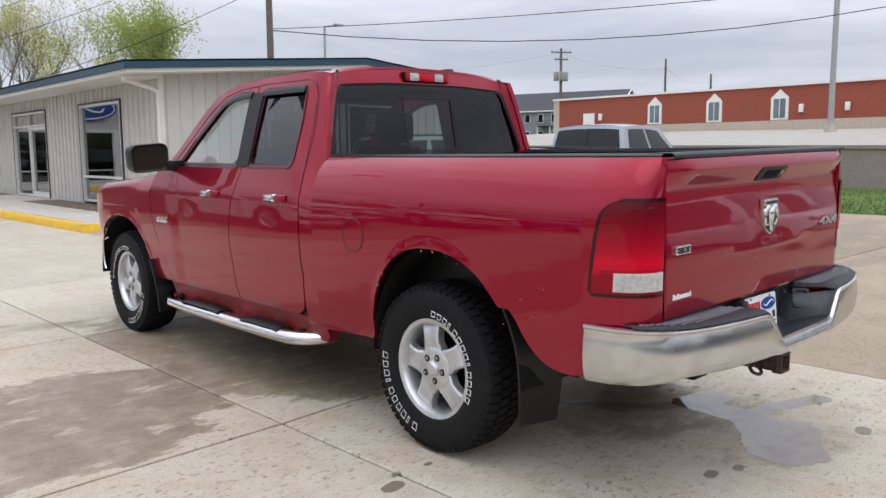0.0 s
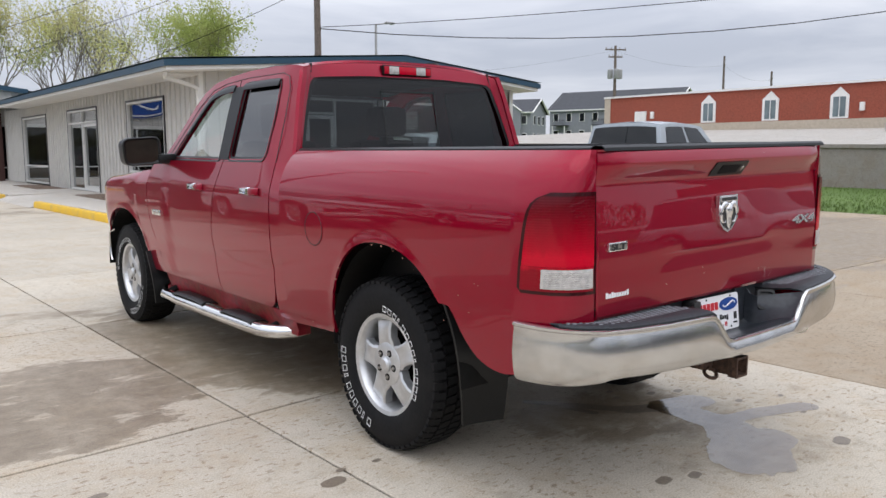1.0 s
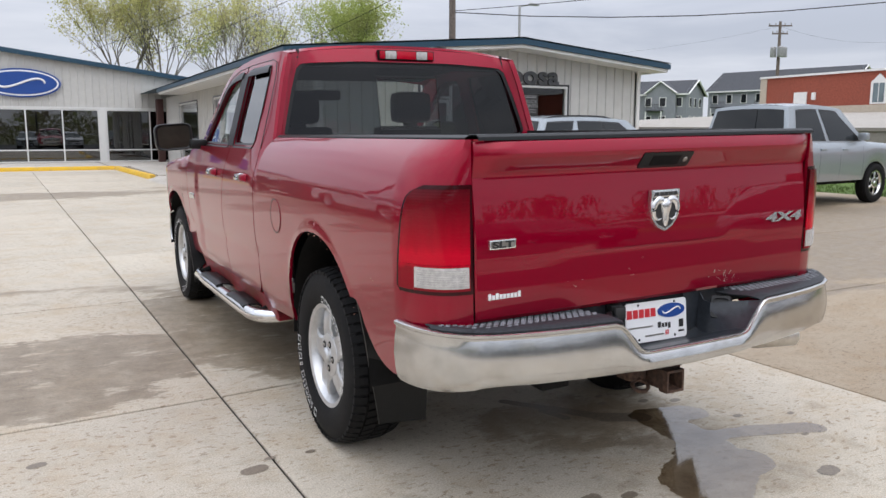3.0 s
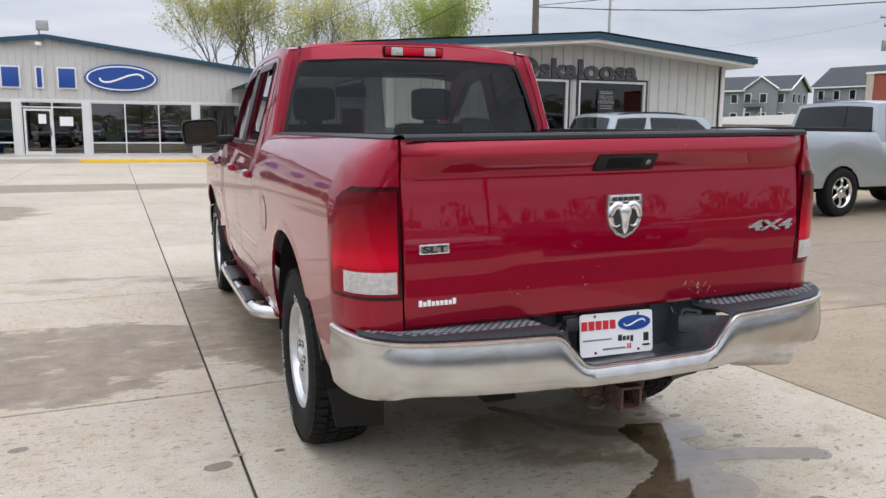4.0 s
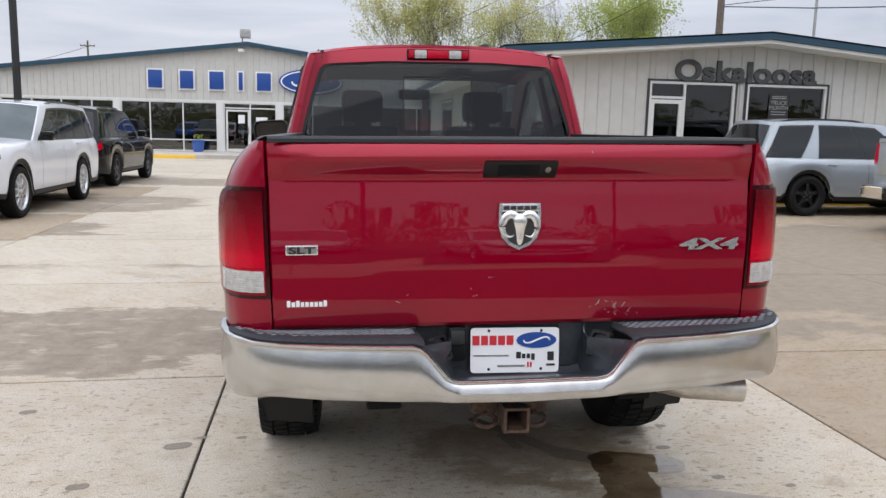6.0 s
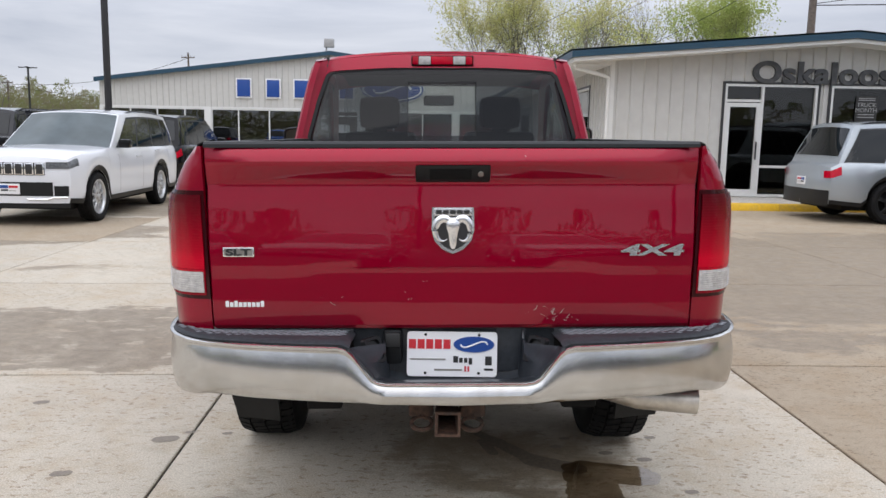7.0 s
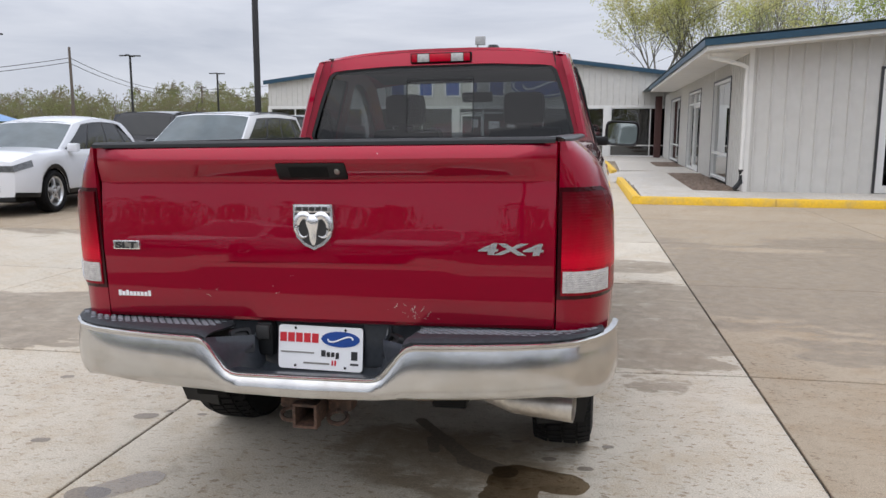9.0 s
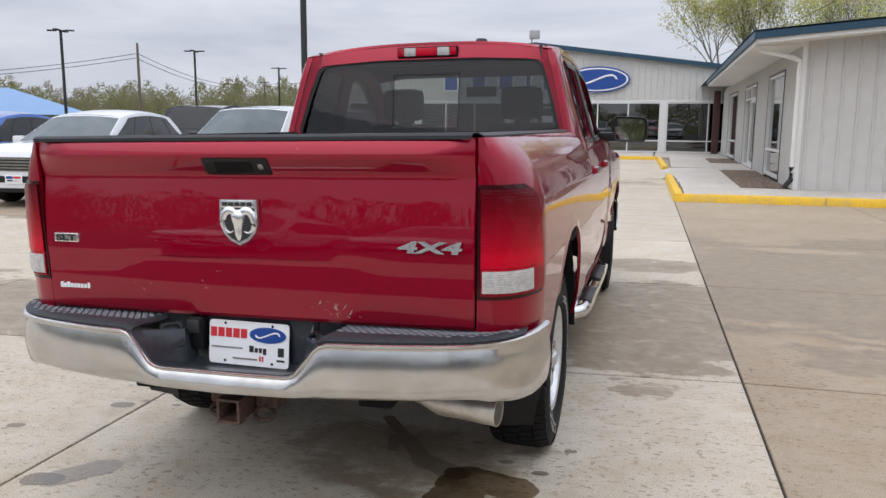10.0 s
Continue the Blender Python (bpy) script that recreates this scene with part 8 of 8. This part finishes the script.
# ---- apartment houses beyond ----
def apartment(m, w, d, h, roof, cols, label, gables=()):
    a = thing("apartment_house", label, "house", group="apartment houses", kind="structure", m=m)
    bm = bmesh.new()
    box(bm, -w / 2, w / 2, 0, d, 0, h)
    for gx, gw in gables:
        prism(bm, [(gx - gw / 2, 0), (gx + gw / 2, 0), (gx + gw / 2, h), (gx, h + gw * 0.36), (gx - gw / 2, h)], lambda u, v, q: (u, q, v), -0.8, 0.0)
    for s in (-1, 1):
        prism(bm, [(0, h), (d, h), (d / 2, h + roof)], lambda u, v, q: (q, u, v), s * w / 2, s * (w / 2 - 0.1))
    part("wall", bm, SIDE2, a, "grey lap siding", smooth=False)
    bm = bmesh.new()
    e = 0.5
    sheet(bm, [[(x, -e, h - e * roof * 2 / d), (x, d / 2, h + roof), (x, d + e, h - e * roof * 2 / d)] for x in (-w / 2 - e, w / 2 + e)])
    thick(bm, 0.15)
    for gx, gw in gables:
        sheet(bm, [[(gx - gw / 2 - 0.3, y, h - 0.12), (gx, y, h + gw * 0.36 + 0.1), (gx + gw / 2 + 0.3, y, h - 0.12)] for y in (-1.1, d * 0.3)])
    part("roof", bm, SHINGLE, a, "dark grey shingle roof", smooth=False)
    bm = bmesh.new()
    box(bm, -w / 2 - e, w / 2 + e, -e - 0.08, -e, h - e * roof * 2 / d - 0.25, h - e * roof * 2 / d)
    part("eaves_trim", bm, WHITEW, a, smooth=False)
    for gx, gw in gables:
        bm = bmesh.new()
        tube(bm, [(gx - gw / 2 - 0.3, -1.12, h - 0.2), (gx, -1.12, h + gw * 0.36 + 0.02), (gx + gw / 2 + 0.3, -1.12, h - 0.2)], 0.14, 4)
        part("gable_trim", bm, WHITEW, a)
    for k in range(cols):
        x = -w / 2 + w * (k + 0.5) / cols
        for z in (h * 0.13, h * 0.62):
            yy = -0.0
            for gx, gw in gables:
                if abs(x - gx) < gw / 2:
                    yy = -0.8
            win = new("window")
            win.parent = a
            bm = bmesh.new()
            box(bm, x - 0.6, x + 0.6, yy - 0.06, yy + 0.02, z, z + h * 0.25)
            part("frame", bm, WHITEW, win)
            bm = bmesh.new()
            box(bm, x - 0.48, x + 0.48, yy - 0.09, yy - 0.062, z + 0.1, z + h * 0.25 - 0.1)
            part("pane", bm, CARG, win)
    for y in (d * 0.22, d * 0.5, d * 0.78):
        for z in (h * 0.13, h * 0.62):
            win = new("window")
            win.parent = a
            bm = bmesh.new()
            box(bm, w / 2 - 0.02, w / 2 + 0.06, y - 0.55, y + 0.55, z, z + h * 0.25)
            part("frame", bm, WHITEW, win)
            bm = bmesh.new()
            box(bm, w / 2 + 0.062, w / 2 + 0.09, y - 0.43, y + 0.43, z + 0.1, z + h * 0.25 - 0.1)
            part("pane", bm, CARG, win)
    bm = bmesh.new()
    tube(bm, [(w / 2 + e, -e, h - e * roof * 2 / d - 0.12), (w / 2 + e, d / 2, h + roof - 0.12), (w / 2 + e, d + e, h - e * roof * 2 / d - 0.12)], 0.16, 4)
    part("rake_trim", bm, WHITEW, a)
    for k in range(0, cols, 3):
        x = -w / 2 + w * (k + 1.0) / cols
        b = new("balcony")
        b.parent = a
        bm = bmesh.new()
        box(bm, x - 1.4, x + 1.4, -1.9, 0, h * 0.5, h * 0.5 + 0.15)
        part("deck", bm, DARKFR, b)
        bm = bmesh.new()
        for q in range(13):
            box(bm, x - 1.4 + 2.8 * q / 12 - 0.02, x - 1.4 + 2.8 * q / 12 + 0.02, -1.9, -1.86, h * 0.5 + 0.15, h * 0.5 + 1.1)
        box(bm, x - 1.4, x + 1.4, -1.92, -1.85, h * 0.5 + 1.08, h * 0.5 + 1.16)
        part("railing", bm, DARKFR, b)
        bm = bmesh.new()
        for q in (-1.35, 1.35):
            box(bm, x + q - 0.08, x + q + 0.08, -1.88, -1.72, 0, h * 0.5)
        part("post", bm, WHITEW, b)
    return a


bm = bmesh.new()
sheet(bm, [[(20 + 16 * i, 42 + 14 * j, 0.0 + min(1.0, (i * 16 + j * 10) / 60) * 3.2 - 0.02) for i in range(9)] for j in range(9)])
solo("hillside_grass", bm, GRASSM, "green hillside below the houses", "grass", kind="stuff")
apartment(pose(93, 101, 2.3, 0, 0, -62), 15, 10, 6.3, 2.3, 6, "grey apartment house with a white-trimmed gable", gables=((3.4, 5.0),))
apartment(pose(120, 96, 3.1, 0, 0, -75), 26, 13, 7.0, 3.7, 9, "long grey two-storey apartment house with balconies")
apartment(pose(74, 118, 3.1, 0, 0, -30), 22, 10, 6.0, 2.8, 7, "grey two-storey apartment house behind the office", gables=((5, 5.0),))
bluer = thing("blue_roof_building", "far low building with a bright blue hip roof", "building", kind="structure", m=pose(-78, 66, 0, 0, 0, 40))
bm = bmesh.new()
box(bm, -16, 16, -9, 9, 0, 2.1)
part("wall", bm, SIDING, bluer)
bm = bmesh.new()
rim = [(-17, -10, 2.1), (17, -10, 2.1), (17, 10, 2.1), (-17, 10, 2.1)]
ridge = [(-8, 0, 5.2), (8, 0, 5.2)]
vs = [bm.verts.new(p) for p in rim + ridge]
for q in ((0, 1, 5, 4), (1, 2, 5), (2, 3, 4, 5), (3, 0, 4)):
    bm.faces.new([vs[k] for k in q])
part("roof", bm, BLUEROOF, bluer, "bright blue metal roof", smooth=False)

# ---- trees ----


def tree(name_label, m, h, spread, seed, leaf_mat, leaves, leaf_size, bare=0.3):
    """A branching spring tree: five orders of limbs, and small leaves round the outer twigs."""
    r = random.Random(seed)
    t = thing("tree", name_label, "tree", group="trees behind the buildings", m=m)
    bm = bmesh.new()
    tips = []

    def limb(p, d, length, rad, depth):
        pts, rads = [p], [rad]
        q, dd = p.copy(), d.copy()
        n = 4 if depth < 3 else 2
        for k in range(n):
            dd = (dd + Vector((r.gauss(0, 0.12), r.gauss(0, 0.12), r.gauss(0.05, 0.07)))).normalized()
            q = q + dd * length / n
            pts.append(q.copy())
            rads.append(rad * (1 - 0.5 * (k + 1) / n))
        tube(bm, pts, rads, 6 if depth < 2 else (4 if depth < 3 else 3), caps=False)
        if depth >= 3:
            tips.extend(pts[1:])
        if depth < 5:
            kids = (5, 4, 4, 3, 2)[depth]
            for k in range(kids):
                f = 1.0 if k == 0 else r.uniform(0.45 if depth else 0.6, 1.0)
                i = min(n - 1, int(f * n))
                b = pts[i] + (pts[i + 1] - pts[i]) * (f * n - i)
                a = r.uniform(0, 2 * math.pi)
                out = Vector((math.cos(a), math.sin(a), 0)) * spread
                nd = (dd * 0.85 + out * r.uniform(0.5, 1.0) + Vector((0, 0, 0.28))).normalized()
                limb(b, nd, length * r.uniform(0.62, 0.82), rads[i] * 0.58, depth + 1)

    limb(Vector((0, 0, 0)), Vector((0, 0, 1)), h * 0.27, h * 0.015, 0)
    part("trunk", bm, BARK, t)
    verts, faces = [], []
    for _ in range(leaves):
        p = tips[r.randrange(len(tips))] + Vector((r.gauss(0, 0.3), r.gauss(0, 0.3), r.gauss(0, 0.28)))
        if noise.noise(p * 0.35 + Vector((seed, 0, 0))) < bare - 0.35:
            continue
        a = Vector((r.gauss(0, 1), r.gauss(0, 1), r.gauss(0, 1))).normalized() * leaf_size * r.uniform(0.6, 1.4)
        b = a.orthogonal().normalized() * leaf_size * 0.45
        k = len(verts)
        verts += [p - a * 0.5, p + b, p + a * 0.7, p - b]
        faces.append((k, k + 1, k + 2, k + 3))
    me = bpy.data.meshes.new("crown")
    me.from_pydata([tuple(v) for v in verts], [], faces)
    me.materials.append(leaf_mat)
    c = new("crown", me)
    c.parent = t
    return t


TREES = [(5.8, 70, 15.5, LEAF, 10500, 0.05), (9.0, 66, 15.5, LEAF, 7000, 0.18), (12.2, 60, 14.0, LEAF, 3800, 0.32), (14.8, 68, 15.0, LEAFG, 4200, 0.3), (17.6, 62, 14.5, LEAF, 1800, 0.4), (21.2, 66, 16.0, LEAF, 1600, 0.42), (24.6, 62, 14.5, LEAFG, 8500, 0.12), (27.5, 72, 14.0, LEAF, 2400, 0.4)]
for k, (x, y, h, mt, n, bare) in enumerate(TREES):
    tree("tall spring tree with thin pale green leaves" if mt is LEAF else "spring tree with fresh green leaves", pose(x, y, 0, 0, 0, k * 50), h * 1.26, 0.78, 20 + k, mt, int(n * 1.3), 0.15, bare - 0.02)
tree("small spring tree above the roof", pose(-12.5, 70, 0), 8.5, 0.7, 41, LEAF, 3600, 0.14, 0.1)
tree("bare distant tree between the houses", pose(88, 116, 3), 8, 0.7, 43, LEAF, 200, 0.12, 0.5)

# woodland along the horizon
wr = random.Random(77)
verts, faces = [], []
for k in range(640):
    az = radians(wr.uniform(-62, -14))
    d = wr.uniform(118, 165)
    cx, cy = math.sin(az) * d, math.cos(az) * d
    hh = wr.uniform(5.0, 9.6) * (0.85 + 0.35 * noise.noise(Vector((az * 9, 0, 2))))
    rad = wr.uniform(1.6, 3.4)
    for q in range(420):
        u = wr.random() ** 0.7
        a = wr.uniform(0, 6.283)
        rr = rad * math.sqrt(max(0.05, 1 - (2 * u - 0.9) ** 2)) * wr.uniform(0.3, 1.05)
        p = Vector((cx + rr * math.cos(a), cy + rr * math.sin(a), hh * u + wr.gauss(0, 0.2)))
        s = wr.uniform(0.06, 0.16)
        t1 = Vector((wr.gauss(0, 1), wr.gauss(0, 1), wr.gauss(0, 1.4))).normalized() * s
        t2 = t1.orthogonal().normalized() * s * 0.6
        i = len(verts)
        verts += [p - t1, p + t2, p + t1, p - t2]
        faces.append((i, i + 1, i + 2, i + 3))
me = bpy.data.meshes.new("woodland")
me.from_pydata([tuple(v) for v in verts], [], faces)
me.materials.append(WOODS)
tagged(new("woodland", me), "belt of budding spring woodland on the horizon", "woods", kind="stuff")
bm = bmesh.new()
for k in range(260):
    az = radians(wr.uniform(-62, -14))
    d = wr.uniform(118, 160)
    x, y = math.sin(az) * d, math.cos(az) * d
    h = wr.uniform(3.5, 7.0)
    tube(bm, [(x, y, 0), (x + wr.gauss(0, 0.4), y, h * 0.6), (x + wr.gauss(0, 0.8), y, h)], [0.14, 0.09, 0.02], 4, caps=False)
solo("woodland_trunks", bm, BARK, "thin bare trunks in the woodland", "woods", kind="stuff")

# the same woods carried on unseen, added to darken the pickup side's reflections
verts, faces = [], []
for k in range(170):
    az = radians(wr.uniform(-150, -60))
    d = wr.uniform(80, 110)
    cx, cy = math.sin(az) * d, math.cos(az) * d
    hh, rad = wr.uniform(4.5, 8.5), wr.uniform(2.2, 4.2)
    for q in range(240):
        u, a = wr.random() ** 0.7, wr.uniform(0, 6.283)
        rr = rad * math.sqrt(max(0.05, 1 - (2 * u - 0.9) ** 2)) * wr.uniform(0.3, 1.05)
        p = Vector((cx + rr * math.cos(a), cy + rr * math.sin(a), hh * u))
        t1 = Vector((wr.gauss(0, 1), wr.gauss(0, 1), wr.gauss(0, 1.2))).normalized() * wr.uniform(0.12, 0.28)
        t2 = t1.orthogonal().normalized() * t1.length * 0.6
        i = len(verts)
        verts += [p - t1, p + t2, p + t1, p - t2]
        faces.append((i, i + 1, i + 2, i + 3))
me = bpy.data.meshes.new("woodland")
me.from_pydata([tuple(v) for v in verts], [], faces)
me.materials.append(WOODS)
tagged(new("woodland", me), "unseen belt of budding woodland added beside the lot for reflections", "woods", kind="stuff")

# low woods across the road behind the viewer
verts, faces = [], []
for k in range(150):
    cx, cy = wr.uniform(-60, 60), wr.uniform(-58, -44)
    hh, rad = wr.uniform(2.5, 6.0), wr.uniform(2.0, 4.0)
    for q in range(260):
        u, a = wr.random() ** 0.7, wr.uniform(0, 6.283)
        rr = rad * math.sqrt(max(0.05, 1 - (2 * u - 0.9) ** 2)) * wr.uniform(0.3, 1.05)
        p = Vector((cx + rr * math.cos(a), cy + rr * math.sin(a), hh * u))
        t1 = Vector((wr.gauss(0, 1), wr.gauss(0, 1), wr.gauss(0, 1))).normalized() * wr.uniform(0.12, 0.26)
        t2 = t1.orthogonal().normalized() * t1.length * 0.6
        i = len(verts)
        verts += [p - t1, p + t2, p + t1, p - t2]
        faces.append((i, i + 1, i + 2, i + 3))
me = bpy.data.meshes.new("low_woods")
me.from_pydata([tuple(v) for v in verts], [], faces)
me.materials.append(WOODS)
tagged(new("low_woods", me), "low green woods across the road", "woods", kind="stuff")

# puddle behind the pickup
SOAKM = plain("soaked_concrete", (0.15, 0.118, 0.085), rough=0.5, grain=0.3, size=60, dirt=0.4, dirt_color=(0.11, 0.087, 0.064), dirt_size=12)
DAMPM = plain("damp_concrete_spot", (0.19, 0.155, 0.115), rough=0.45, grain=0.3, size=90, dirt=0.4, dirt_color=(0.12, 0.095, 0.07), dirt_size=12)


def pool(name, runs, seed, label, mat, z, cell=0.012, rough=0.35):
    """A thin sheet with a ragged outline round short runs (x, y, x, y, radius), cut cell by cell."""
    x0, x1 = min(min(r[0], r[2]) - r[4] for r in runs) - 0.08, max(max(r[0], r[2]) + r[4] for r in runs) + 0.08
    y0, y1 = min(min(r[1], r[3]) - r[4] for r in runs) - 0.08, max(max(r[1], r[3]) + r[4] for r in runs) + 0.08
    nx, ny = int((x1 - x0) / cell) + 1, int((y1 - y0) / cell) + 1

    wave = 0.75 / min(r[4] for r in runs)

    def depth(x, y):
        total = 0.0
        for ax, ay, bx, by, r in runs:
            dx, dy = bx - ax, by - ay
            t = max(0.0, min(1.0, ((x - ax) * dx + (y - ay) * dy) / (dx * dx + dy * dy + 1e-6)))
            total += max(0.0, 1.35 - math.hypot(x - ax - dx * t, y - ay - dy * t) / r) ** 2
        p = Vector((x, y, seed))
        return total - 0.1225 + (rough * 0.6 * noise.noise(p * wave) + rough * 0.45 * noise.noise(p * wave * 3.1)) * min(1, total * 2)

    grid = [[depth(x0 + cell * i, y0 + cell * j) for i in range(nx + 1)] for j in range(ny + 1)]
    bm = bmesh.new()
    for j in range(ny):
        for i in range(nx):
            cs = [(i, j), (i + 1, j), (i + 1, j + 1), (i, j + 1)]
            vs = [grid[b][a] for a, b in cs]
            if max(vs) <= 0:
                continue
            poly = []
            for k in range(4):
                (a, b), (c, d), u, v = cs[k], cs[(k + 1) % 4], vs[k], vs[(k + 1) % 4]
                if u > 0:
                    poly.append((a, b))
                if (u > 0) != (v > 0):
                    t = u / (u - v)
                    poly.append((a + (c - a) * t, b + (d - b) * t))
            if len(poly) > 2:
                bm.faces.new([bm.verts.new((x0 + cell * a, y0 + cell * b, z)) for a, b in poly])
    return solo(name, bm, mat, label, "puddle" if mat is WATERM else "stain", kind="structure")


pool("puddle", [(0.62, -0.48, 0.84, -0.53, 0.10), (0.63, -0.60, 0.61, -0.85, 0.115), (0.53, -1.0, 0.30, -1.16, 0.185), (0.55, -1.05, 0.62, -1.08, 0.12), (0.76, -0.82, 0.95, -0.86, 0.055), (0.95, -0.86, 1.22, -0.96, 0.065)], 3, "shallow puddle of brown water on the concrete", WATERM, 0.003, rough=0.5)
pool("puddle", [(-0.88, -0.83, -0.98, -0.96, 0.075)], 5, "small shallow puddle on the concrete", WATERM, 0.003)
pool("damp_trail", [(0.10, 0.05, 0.26, -0.16, 0.03), (0.26, -0.16, 0.42, -0.38, 0.042), (0.42, -0.38, 0.58, -0.46, 0.06), (0.2, -0.16, 0.24, -0.3, 0.025)], 7, "dark damp trail running from the puddle", SOAKM, 0.0015)
for k, (x, y, r) in enumerate(((-1.29, -0.18, 0.055), (-1.20, -0.09, 0.024), (0.85, -1.32, 0.055), (-0.05, -1.10, 0.036), (-0.20, -1.05, 0.042), (0.76, -0.29, 0.03), (0.92, -0.36, 0.032), (1.03, -0.68, 0.028), (0.54, -0.22, 0.026), (0.60, -0.12, 0.022), (-1.60, -0.56, 0.04), (-1.04, -1.0, 0.08), (-1.02, -0.10, 0.022), (-2.1, 0.3, 0.04), (1.02, -0.1, 0.026), (1.12, -1.0, 0.02), (1.3, -0.78, 0.022))):
    pool("damp_spot", [(x - r * 0.45, y, x + r * 0.45, y + r * 0.2, r * 0.66)], 11 + k, "small dark damp spot on the concrete", DAMPM, 0.0015, 0.006, 0.6)

# ---- slabs of the lot ----
for j in range(-9, 11):
    for i in range(-8, 6):
        slab(i, j)
